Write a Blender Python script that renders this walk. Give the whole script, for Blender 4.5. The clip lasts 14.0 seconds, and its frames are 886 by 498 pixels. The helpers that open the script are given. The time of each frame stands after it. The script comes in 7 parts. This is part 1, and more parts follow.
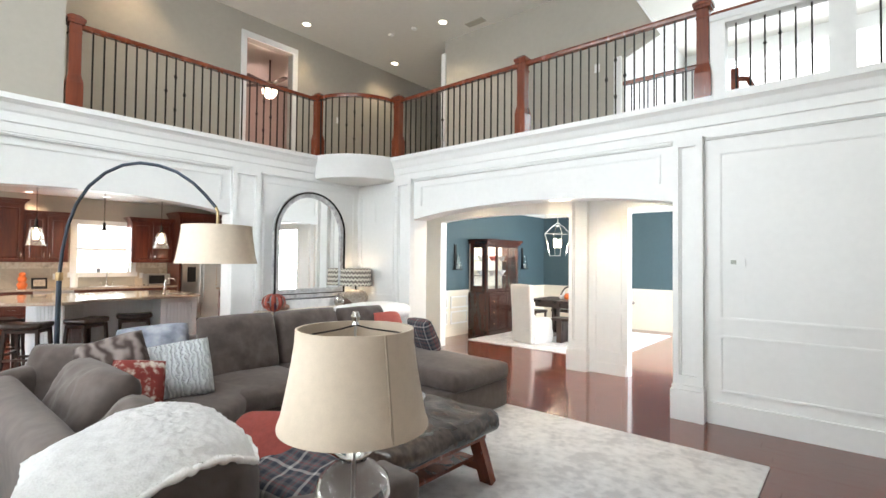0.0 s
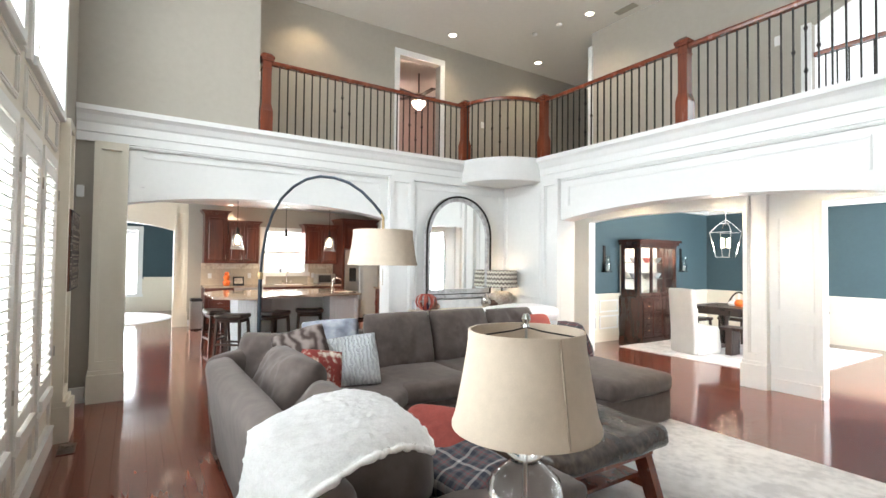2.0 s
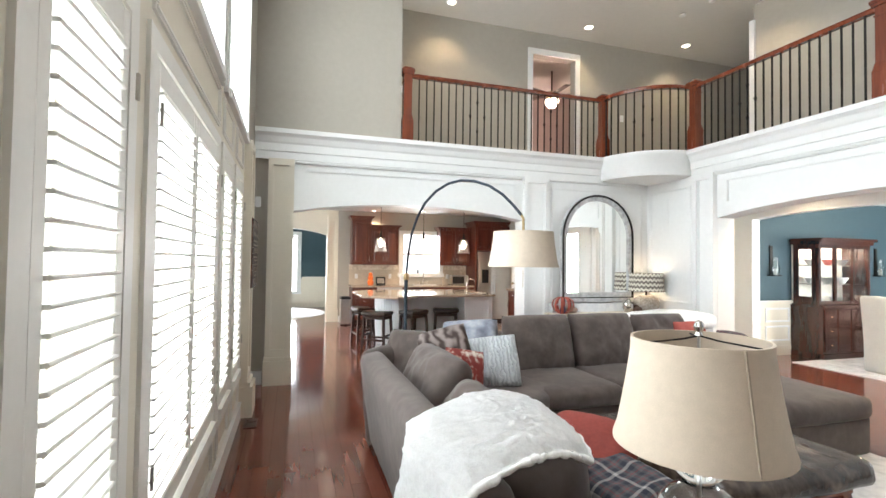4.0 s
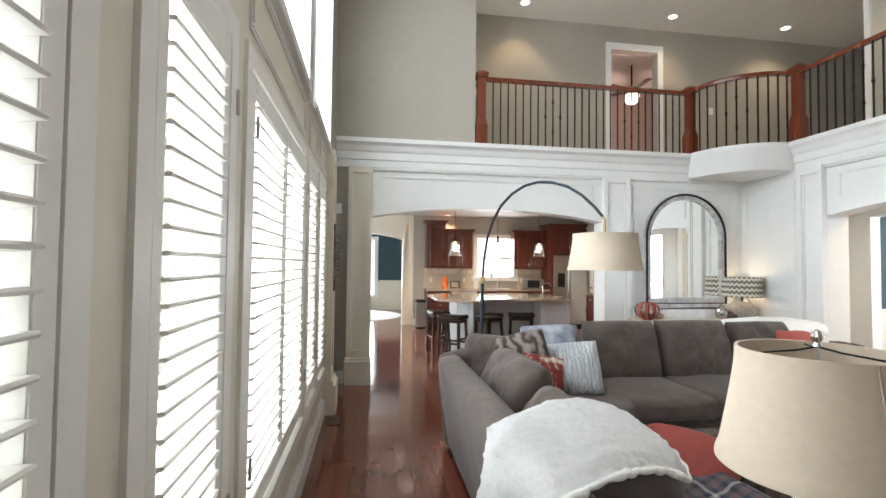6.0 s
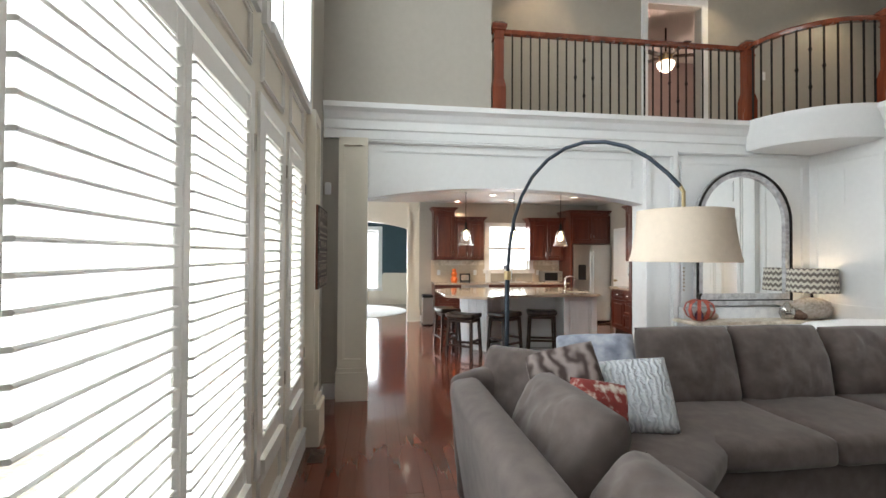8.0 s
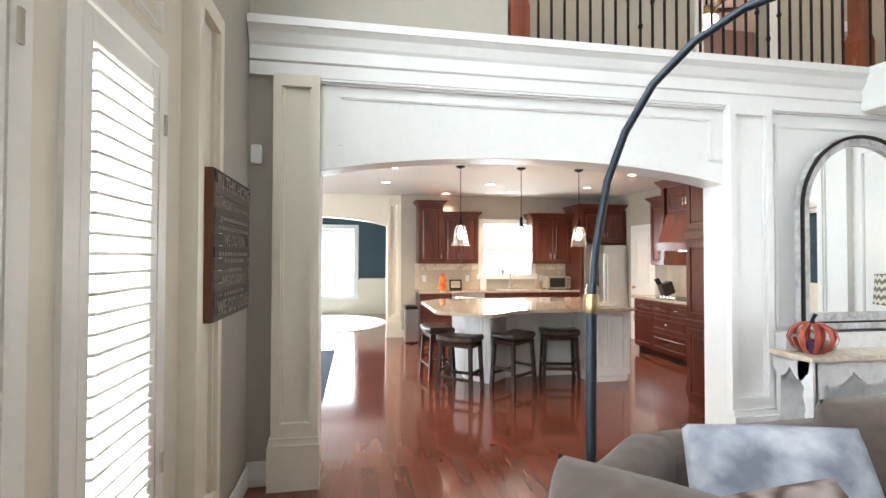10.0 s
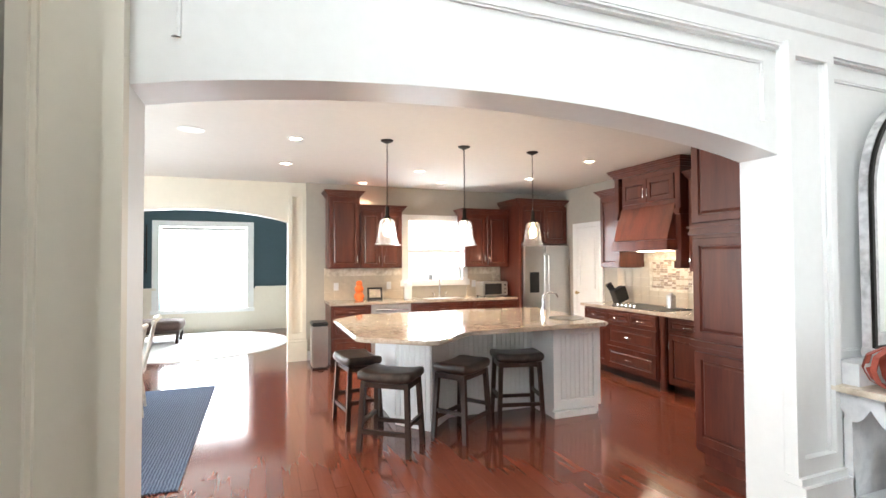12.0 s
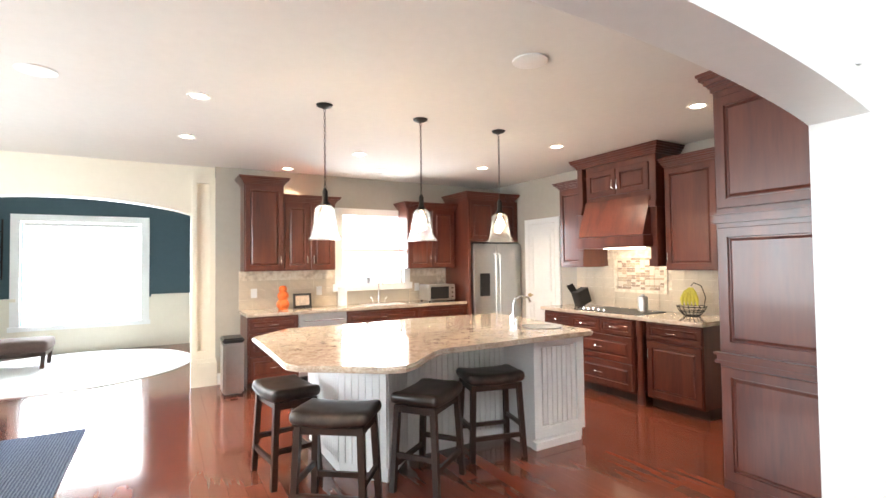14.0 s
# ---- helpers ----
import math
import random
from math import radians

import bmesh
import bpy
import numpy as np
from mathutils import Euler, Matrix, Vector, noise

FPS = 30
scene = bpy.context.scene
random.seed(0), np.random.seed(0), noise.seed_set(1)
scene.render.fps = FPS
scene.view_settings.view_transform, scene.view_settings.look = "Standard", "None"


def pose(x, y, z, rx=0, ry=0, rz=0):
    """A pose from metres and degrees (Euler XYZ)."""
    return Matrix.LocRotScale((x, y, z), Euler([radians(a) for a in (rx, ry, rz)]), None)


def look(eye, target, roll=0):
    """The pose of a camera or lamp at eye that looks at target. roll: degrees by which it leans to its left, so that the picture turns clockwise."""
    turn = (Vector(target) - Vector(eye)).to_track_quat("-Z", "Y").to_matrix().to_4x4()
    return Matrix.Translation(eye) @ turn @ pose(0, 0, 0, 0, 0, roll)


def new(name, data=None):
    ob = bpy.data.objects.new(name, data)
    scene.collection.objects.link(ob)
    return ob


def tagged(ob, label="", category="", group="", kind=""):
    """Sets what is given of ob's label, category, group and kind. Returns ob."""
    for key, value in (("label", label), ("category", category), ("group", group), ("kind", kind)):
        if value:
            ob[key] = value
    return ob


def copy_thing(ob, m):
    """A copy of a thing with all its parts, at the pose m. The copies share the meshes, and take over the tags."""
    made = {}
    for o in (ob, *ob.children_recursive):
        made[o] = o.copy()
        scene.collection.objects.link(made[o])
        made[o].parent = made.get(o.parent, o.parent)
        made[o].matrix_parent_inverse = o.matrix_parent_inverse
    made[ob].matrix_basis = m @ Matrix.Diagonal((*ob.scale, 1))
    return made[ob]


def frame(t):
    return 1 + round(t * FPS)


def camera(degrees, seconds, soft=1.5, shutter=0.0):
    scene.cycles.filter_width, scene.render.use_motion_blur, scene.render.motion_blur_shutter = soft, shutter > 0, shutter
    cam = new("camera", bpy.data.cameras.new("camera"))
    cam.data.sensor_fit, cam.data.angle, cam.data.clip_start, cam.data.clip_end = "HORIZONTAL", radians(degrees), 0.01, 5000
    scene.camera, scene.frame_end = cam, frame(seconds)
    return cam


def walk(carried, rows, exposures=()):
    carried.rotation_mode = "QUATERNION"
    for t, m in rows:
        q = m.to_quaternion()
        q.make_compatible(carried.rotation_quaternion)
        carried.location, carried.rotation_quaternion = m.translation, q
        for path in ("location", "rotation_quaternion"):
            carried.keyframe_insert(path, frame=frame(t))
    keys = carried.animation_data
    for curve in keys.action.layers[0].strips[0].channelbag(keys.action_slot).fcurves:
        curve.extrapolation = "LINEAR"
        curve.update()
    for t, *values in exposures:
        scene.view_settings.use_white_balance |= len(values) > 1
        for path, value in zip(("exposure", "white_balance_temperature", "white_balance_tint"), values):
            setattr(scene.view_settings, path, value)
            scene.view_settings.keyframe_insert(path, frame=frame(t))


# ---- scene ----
cam = camera(85.8, 14.0)
METRES, EYE, TILT, LEAN, TURN = 5.62, 1.51, 0.0, 0.0, 40.6
ROWS = [
    (0.0, 0.0, 0.0, 0.0, -0.02, 1.46, -0.6),
    (0.5, -0.0055, -0.0007, 0.0003, 3.96, 1.45, -0.6),
    (1.0, -0.0107, -0.0021, 0.0002, 8.13, 1.47, -0.6),
    (1.5, -0.0156, -0.003, 0.0002, 12.38, 1.49, -0.63),
    (2.0, -0.0198, -0.0039, 0.0003, 16.53, 1.47, -0.64),
    (2.5, -0.0243, -0.004, -0.0002, 20.8, 1.48, -0.72),
    (3.0, -0.0291, -0.006, -0.0002, 24.86, 1.49, -0.75),
    (3.5, -0.0327, -0.0079, -0.0003, 28.42, 1.49, -0.74),
    (4.0, -0.0356, -0.0101, -0.0002, 31.86, 1.51, -0.75),
    (6.5, -0.0446, -0.0083, -0.0013, 41.36, 1.55, -0.61),
    (7.0, -0.0683, 0.019, -0.0033, 41.61, 1.1, -0.51),
    (7.5, -0.1135, 0.0674, -0.0007, 41.43, 0.87, -0.43),
    (8.0, -0.1665, 0.1255, -0.0017, 41.46, 0.84, -0.29),
    (10.5, -0.4399, 0.4031, 0.0008, 37.25, 1.33, 0.0),
    (11.0, -0.4893, 0.4519, 0.0011, 33.94, 1.44, 0.12),
    (11.5, -0.5335, 0.5037, 0.0021, 30.98, 1.36, 0.26),
    (12.0, -0.5767, 0.5497, 0.0021, 28.43, 1.39, 0.3),
    (12.5, -0.6148, 0.5914, 0.0017, 25.8, 1.4, 0.47),
    (13.0, -0.6494, 0.6296, 0.0019, 23.68, 1.57, 0.53),
    (13.5, -0.6799, 0.6588, -0.0009, 21.22, 1.66, 0.58),
    (14.0, -0.6995, 0.6811, -0.0046, 19.14, 1.68, 0.72),
]
walk(cam, [(t, pose(0, 0, EYE, TILT, LEAN, TURN) @ pose(METRES * x, METRES * y, METRES * z, 90 + pitch, roll, yaw)) for t, x, y, z, yaw, pitch, roll in ROWS],
     exposures=[(0.0, 0.0), (1.5, 0.05), (3.0, 0.2), (4.0, 0.12), (6.5, -0.3), (8.0, -0.4), (10.5, 0.33), (11.5, 0.36), (12.5, 0.36), (14.0, 0.55)])

# ---- small builders ----
def thing(name, label="", category="", group="", kind="", at=(0, 0, 0), rz=0):
    ob = new(name)
    ob.matrix_basis = pose(at[0], at[1], at[2], 0, 0, rz)
    return tagged(ob, label, category, group, kind)


def mesh_of(bm, name, mat, smooth=False):
    me = bpy.data.meshes.new(name)
    bmesh.ops.recalc_face_normals(bm, faces=bm.faces[:])
    if smooth:
        for f in bm.faces:
            f.smooth = True
    bm.to_mesh(me)
    bm.free()
    me.materials.append(mat)
    if smooth and smooth != "soft":
        me.set_sharp_from_angle(angle=radians(40))
    return me


def part(name, bm, mat, parent=None, label="", smooth=False):
    ob = new(name, mesh_of(bm, name, mat, smooth))
    if parent is not None:
        ob.parent = parent
    if label:
        ob["label"] = label
    return ob


def solid(name, bm, mat, label="", category="", group="", kind="", smooth=False):
    return tagged(part(name, bm, mat, None, "", smooth), label, category, group, kind)


def B(*boxes, bevel=0.0, bm=None):
    """A bmesh of boxes (x0, x1, y0, y1, z0, z1)."""
    bm = bm or bmesh.new()
    for x0, x1, y0, y1, z0, z1 in boxes:
        vs = [bm.verts.new((x, y, z)) for x in sorted((x0, x1)) for y in sorted((y0, y1)) for z in sorted((z0, z1))]
        for f in ((0, 1, 3, 2), (4, 6, 7, 5), (0, 4, 5, 1), (2, 3, 7, 6), (0, 2, 6, 4), (1, 5, 7, 3)):
            bm.faces.new([vs[i] for i in f])
    if bevel:
        bmesh.ops.bevel(bm, geom=bm.edges[:], offset=bevel, segments=2, affect="EDGES", clamp_overlap=True)
    return bm


def lathe(profile, n=24, at=(0, 0, 0), bm=None):
    """Turns (radius, z) pairs round the z axis."""
    bm = bm or bmesh.new()
    rings = []
    for r, z in profile:
        if r < 1e-5:
            rings.append([bm.verts.new((at[0], at[1], at[2] + z))])
        else:
            rings.append([bm.verts.new((at[0] + r * math.cos(2 * math.pi * i / n), at[1] + r * math.sin(2 * math.pi * i / n), at[2] + z)) for i in range(n)])
    for a, b in zip(rings, rings[1:]):
        for i in range(n):
            q = [a[i % len(a)], a[(i + 1) % len(a)], b[(i + 1) % len(b)], b[i % len(b)]]
            q = list(dict.fromkeys(q))
            if len(q) > 2:
                bm.faces.new(q)
    for ring in (rings[0], rings[-1]):
        if len(ring) > 2:
            bm.faces.new(ring)
    return bm


def tube(points, r, n=8, bm=None, caps=True):
    """A round bar along points; r may be one radius or one for each point."""
    bm = bm or bmesh.new()
    pts = [Vector(p) for p in points]
    rings = []
    up = None
    for i, p in enumerate(pts):
        d = (pts[min(i + 1, len(pts) - 1)] - pts[max(i - 1, 0)]).normalized()
        if up is None:
            up = Vector((0, 0, 1)) if abs(d.z) < 0.9 else Vector((1, 0, 0))
        u = (up - d * up.dot(d)).normalized()
        up = u
        v = d.cross(u)
        rr = r[i] if isinstance(r, (list, tuple)) else r
        rings.append([bm.verts.new(p + rr * (u * math.cos(2 * math.pi * k / n) + v * math.sin(2 * math.pi * k / n))) for k in range(n)])
    for a, b in zip(rings, rings[1:]):
        for k in range(n):
            bm.faces.new((a[k], a[(k + 1) % n], b[(k + 1) % n], b[k]))
    if caps:
        bm.faces.new(rings[0]), bm.faces.new(rings[-1])
    return bm


def prism(poly, d0, d1, axis="z", bm=None):
    """Extrudes a polygon. axis z: poly is (x, y); axis x: (y, z); axis y: (x, z)."""
    bm = bm or bmesh.new()
    put = {"z": lambda a, b, d: (a, b, d), "x": lambda a, b, d: (d, a, b), "y": lambda a, b, d: (a, d, b)}[axis]
    lo = [bm.verts.new(put(a, b, d0)) for a, b in poly]
    hi = [bm.verts.new(put(a, b, d1)) for a, b in poly]
    bm.faces.new(lo), bm.faces.new(hi)
    for i in range(len(poly)):
        j = (i + 1) % len(poly)
        bm.faces.new((lo[i], lo[j], hi[j], hi[i]))
    return bm


def arch_line(a0, a1, spring, rise, n=20):
    return [(a0 + (a1 - a0) * i / n, spring + rise * (1 - (2 * i / n - 1) ** 2) ** 0.9) for i in range(n + 1)]


def arch_header(bm, axis, a0, a1, spring, rise, top, d0, d1):
    """The wall over an opening with a low arched underside."""
    line = arch_line(a0, a1, spring, rise)
    for (p, pz), (q, qz) in zip(line, line[1:]):
        prism([(p, pz), (q, qz), (q, top), (p, top)], d0, d1, axis, bm)
    bmesh.ops.remove_doubles(bm, verts=bm.verts[:], dist=1e-5)
    return bm


def cushion(w, d, h, bulge=0.35, nx=10, ny=10, seed=0, wob=0.012):
    """A stuffed cushion lying flat: w along x, d along y, h thick at the middle."""
    bm = bmesh.new()
    rnd = random.Random(seed)
    off = Vector((rnd.random() * 50, rnd.random() * 50, 0))
    tops, bots = {}, {}
    for i in range(nx + 1):
        for j in range(ny + 1):
            u, v = 2 * i / nx - 1, 2 * j / ny - 1
            f = ((1 - abs(u) ** 4) * (1 - abs(v) ** 4)) ** bulge
            s = 1 - 0.05 * (abs(u * v)) - 0.03 * (1 - abs(u)) * abs(v) ** 3 - 0.03 * (1 - abs(v)) * abs(u) ** 3
            x, y = u * w / 2 * s, v * d / 2 * s
            crease = noise.noise(Vector((x * 5, y * 5, 0)) + off) + 0.5 * abs(noise.noise(Vector((x * 13 + y * 4, y * 7, 3)) + off)) + 0.25 * noise.noise(Vector((x * 22, y * 22, 7)) + off)
            z = h / 2 * f + wob * crease * f
            tops[i, j] = bm.verts.new((x, y, z))
            edge = i in (0, nx) or j in (0, ny)
            bots[i, j] = tops[i, j] if edge else bm.verts.new((x, y, -h / 2 * f))
    for i in range(nx):
        for j in range(ny):
            bm.faces.new((tops[i, j], tops[i + 1, j], tops[i + 1, j + 1], tops[i, j + 1]))
            bm.faces.new((bots[i, j], bots[i, j + 1], bots[i + 1, j + 1], bots[i + 1, j]))
    return bm


def soft_box(w, d, h, r=0.05, seg=3, puff=0.02, seed=0):
    """An upholstered block with rounded edges and slightly swollen faces."""
    bm = B((-w / 2, w / 2, -d / 2, d / 2, 0, h))
    bmesh.ops.bevel(bm, geom=bm.edges[:], offset=r, segments=seg, affect="EDGES", profile=0.5)
    bmesh.ops.subdivide_edges(bm, edges=[e for e in bm.edges if e.calc_length() > 0.15], cuts=9, use_grid_fill=True)
    off = Vector((seed * 3.1, seed * 1.7, seed))
    for v in bm.verts:
        u, s, t = 2 * v.co.x / w, 2 * v.co.y / d, 2 * v.co.z / h - 1
        k = Vector((u * (1 - s * s) * (1 - t * t), s * (1 - u * u) * (1 - t * t), t * (1 - u * u) * (1 - s * s)))
        wrinkle = 0.007 * noise.noise(v.co * 6 + off) + 0.005 * abs(noise.noise(Vector((v.co.x * 14, v.co.y * 5, v.co.z * 9)) + off))
        v.co += k * puff + (Vector((0, 0, wrinkle)) if t > 0 else k.normalized() * wrinkle)
    return bm


def moved(bm, m):
    bmesh.ops.transform(bm, matrix=m, verts=bm.verts[:])
    return bm


def join(*bms):
    out = bmesh.new()
    for b in bms:
        me = bpy.data.meshes.new("tmp")
        b.to_mesh(me)
        b.free()
        out.from_mesh(me)
        bpy.data.meshes.remove(me)
    return out


# ---- world and lights ----
world = bpy.data.worlds.new("world")
scene.world = world
world.use_nodes = True
wn = world.node_tree.nodes
sky = wn.new("ShaderNodeTexSky")
sky.sky_type, sky.sun_disc, sky.sun_elevation, sky.sun_rotation = "NISHITA", False, radians(38), radians(-60)
wn["Background"].inputs[1].default_value = 0.15
world.node_tree.links.new(sky.outputs[0], wn["Background"].inputs[0])


def area(name, at, target, w, h, watts, color=(1, 1, 1)):
    d = bpy.data.lights.new(name, "AREA")
    d.shape, d.size, d.size_y, d.energy, d.color = "RECTANGLE", w, h, watts, color
    ob = new(name, d)
    ob.matrix_basis = look(at, target)
    return ob


def bulb(name, at, watts, color=(1, 0.78, 0.55), r=0.03):
    d = bpy.data.lights.new(name, "POINT")
    d.energy, d.color, d.shadow_soft_size = watts, color, r
    ob = new(name, d)
    ob.location = at
    return ob


sun = bpy.data.lights.new("sun", "SUN")
sun.energy, sun.angle, sun.color = 4.0, radians(0.6), (1, 0.95, 0.86)
new("sun", sun).matrix_basis = look((0, 0, 0), (0.45, 0.75, -0.7))

DAY = (0.84, 0.93, 1.0)
SKYLIGHTS = [
    ("window_light_great_low", (-2.9, -0.86, 1.4), (-2.9, 5, 1.2), 4.4, 1.7, 225, DAY),
    ("window_light_great_high", (-3.3, -0.86, 3.95), (-3.3, 4.2, 1.9), 3.8, 2.5, 215, DAY),
    ("window_light_kitchen", (-12.32, 3.02, 1.7), (0, 3.02, 1.4), 0.9, 0.95, 45, DAY),
    ("window_light_blue_room", (-16.12, -0.6, 1.4), (0, -0.6, 1.0), 2.2, 1.9, 180, DAY),
    ("window_light_breakfast", (-9.4, -3.52, 1.5), (-9.4, 0, 0.9), 3.2, 1.7, 170, DAY),
    ("window_light_foyer", (0.58, 8.2, 1.5), (-3, 8.2, 0.6), 1.8, 2.2, 330, DAY),
    ("window_light_landing", (-0.6, 10.0, 4.3), (-0.6, 5, 3.6), 3.0, 2.0, 90, DAY),
    # added fill for the dining room; the wall behind it has no window
    ("window_light_dining", (-2.0, 11.1, 1.6), (-3.5, 7, 1.0), 1.2, 1.5, 180, DAY),
]
for args in SKYLIGHTS:
    area(*args)


# ---- materials ----
def mat(name, color, rough=0.5, metal=0.0, var=0.06, scale=6.0, bump=0.0, bscale=60.0, spec=0.5, coat=0.0, trans=0.0, sheen=0.0, emit=None, ior=1.45):
    m = bpy.data.materials.new(name)
    m.use_nodes = True
    n, l = m.node_tree.nodes, m.node_tree.links
    p = n["Principled BSDF"]
    p.inputs["Roughness"].default_value, p.inputs["Metallic"].default_value = rough, metal
    p.inputs["Specular IOR Level"].default_value, p.inputs["Coat Weight"].default_value = spec, coat
    p.inputs["Transmission Weight"].default_value, p.inputs["Sheen Weight"].default_value, p.inputs["IOR"].default_value = trans, sheen, ior
    p.inputs["Base Color"].default_value = (*color, 1)
    tc = n.new("ShaderNodeTexCoord")
    if var:
        a, b, mix, r = n.new("ShaderNodeTexNoise"), n.new("ShaderNodeTexNoise"), n.new("ShaderNodeMath"), n.new("ShaderNodeMapRange")
        a.inputs["Scale"].default_value, b.inputs["Scale"].default_value = scale, scale * 9
        a.inputs["Detail"].default_value = 4
        mix.operation = "ADD"
        l.new(tc.outputs["Object"], a.inputs["Vector"]), l.new(tc.outputs["Object"], b.inputs["Vector"])
        l.new(a.outputs[0], mix.inputs[0]), l.new(b.outputs[0], mix.inputs[1])
        r.inputs[1].default_value, r.inputs[2].default_value = 0.7, 1.3
        r.inputs[3].default_value, r.inputs[4].default_value = 1 - var, 1 + var
        l.new(mix.outputs[0], r.inputs[0])
        v = n.new("ShaderNodeVectorMath")
        v.operation = "SCALE"
        v.inputs[0].default_value = color
        l.new(r.outputs[0], v.inputs["Scale"])
        l.new(v.outputs[0], p.inputs["Base Color"])
    if bump:
        t, bp = n.new("ShaderNodeTexNoise"), n.new("ShaderNodeBump")
        t.inputs["Scale"].default_value, t.inputs["Detail"].default_value = bscale, 3
        bp.inputs["Strength"].default_value, bp.inputs["Distance"].default_value = bump, 0.01
        l.new(tc.outputs["Object"], t.inputs["Vector"]), l.new(t.outputs[0], bp.inputs["Height"]), l.new(bp.outputs[0], p.inputs["Normal"])
    if emit:
        p.inputs["Emission Color"].default_value, p.inputs["Emission Strength"].default_value = (*emit[0], 1), emit[1]
    return m


def wood(name, dark, light, along="X", rough=0.3, grain=9.0, per_object=0.0, coat=0.0, stretch=9.0, relief=0.06):
    """Timber with grain along one axis of the object; per_object varies whole pieces."""
    m = bpy.data.materials.new(name)
    m.use_nodes = True
    n, l = m.node_tree.nodes, m.node_tree.links
    p = n["Principled BSDF"]
    p.inputs["Coat Weight"].default_value, p.inputs["Coat Roughness"].default_value = coat, 0.08
    geo, mp = n.new("ShaderNodeTexCoord"), n.new("ShaderNodeMapping")
    s = {"X": (1 / stretch, 1, 1), "Y": (1, 1 / stretch, 1), "Z": (1, 1, 1 / stretch)}[along]
    mp.inputs["Scale"].default_value = [v * grain for v in s]
    info = n.new("ShaderNodeObjectInfo")
    l.new(geo.outputs["Object"], mp.inputs["Vector"])
    if per_object:
        sc = n.new("ShaderNodeVectorMath")
        sc.operation = "SCALE"
        sc.inputs[0].default_value = (37, 23, 11)
        l.new(info.outputs["Random"], sc.inputs["Scale"]), l.new(sc.outputs[0], mp.inputs["Location"])
    t1, t2 = n.new("ShaderNodeTexNoise"), n.new("ShaderNodeTexNoise")
    t1.inputs["Scale"].default_value, t1.inputs["Detail"].default_value, t1.inputs["Distortion"].default_value = 1.0, 6, 0.3
    t2.inputs["Scale"].default_value, t2.inputs["Detail"].default_value = 7.0, 3
    l.new(mp.outputs[0], t1.inputs["Vector"]), l.new(mp.outputs[0], t2.inputs["Vector"])
    add, ramp = n.new("ShaderNodeMath"), n.new("ShaderNodeValToRGB")
    add.operation = "MULTIPLY_ADD"
    l.new(t2.outputs[0], add.inputs[0])
    add.inputs[1].default_value = 0.35
    l.new(t1.outputs[0], add.inputs[2])
    ramp.color_ramp.elements[0].position, ramp.color_ramp.elements[0].color = 0.45, (*dark, 1)
    ramp.color_ramp.elements[1].position, ramp.color_ramp.elements[1].color = 0.9, (*light, 1)
    l.new(add.outputs[0], ramp.inputs[0])
    out = ramp.outputs[0]
    if per_object:
        isl, plus, fr, rng, vm = n.new("ShaderNodeNewGeometry"), n.new("ShaderNodeMath"), n.new("ShaderNodeMath"), n.new("ShaderNodeMapRange"), n.new("ShaderNodeVectorMath")
        l.new(isl.outputs["Random Per Island"], plus.inputs[0]), l.new(info.outputs["Random"], plus.inputs[1])
        fr.operation = "FRACT"
        l.new(plus.outputs[0], fr.inputs[0]), l.new(fr.outputs[0], rng.inputs[0])
        rng.inputs[3].default_value, rng.inputs[4].default_value = 1 - per_object, 1 + per_object
        vm.operation = "SCALE"
        l.new(out, vm.inputs[0]), l.new(rng.outputs[0], vm.inputs["Scale"])
        out = vm.outputs[0]
    l.new(out, p.inputs["Base Color"])
    rr = n.new("ShaderNodeMapRange")
    rr.inputs[3].default_value, rr.inputs[4].default_value = rough * (0.8 if relief else 0.97), rough * (1.25 if relief else 1.03)
    l.new(t1.outputs[0], rr.inputs[0]), l.new(rr.outputs[0], p.inputs["Roughness"])
    bp = n.new("ShaderNodeBump")
    bp.inputs["Strength"].default_value, bp.inputs["Distance"].default_value = relief, 0.004
    l.new(t2.outputs[0], bp.inputs["Height"]), l.new(bp.outputs[0], p.inputs["Normal"])
    return m


def banded(name, c0, c1, axis="Z", freq=20.0, rough=0.8, noise_amt=0.6, bump=0.3, zig=0.0, sharp=0.5):
    """Woven or printed bands of two colours."""
    m = bpy.data.materials.new(name)
    m.use_nodes = True
    n, l = m.node_tree.nodes, m.node_tree.links
    p = n["Principled BSDF"]
    p.inputs["Roughness"].default_value = rough
    tc, w = n.new("ShaderNodeTexCoord"), n.new("ShaderNodeTexWave")
    w.bands_direction, w.inputs["Scale"].default_value = axis, freq / 6.283 * 2
    w.inputs["Distortion"].default_value, w.inputs["Detail"].default_value, w.inputs["Detail Scale"].default_value = noise_amt, 2, 2
    l.new(tc.outputs["Object"], w.inputs["Vector"])
    r = n.new("ShaderNodeValToRGB")
    r.color_ramp.elements[0].position, r.color_ramp.elements[0].color = 0.5 - sharp / 2, (*c0, 1)
    r.color_ramp.elements[1].position, r.color_ramp.elements[1].color = 0.5 + sharp / 2, (*c1, 1)
    l.new(w.outputs["Fac"], r.inputs[0]), l.new(r.outputs[0], p.inputs["Base Color"])
    bp = n.new("ShaderNodeBump")
    bp.inputs["Strength"].default_value, bp.inputs["Distance"].default_value = bump, 0.01
    l.new(w.outputs["Fac"], bp.inputs["Height"]), l.new(bp.outputs[0], p.inputs["Normal"])
    return m


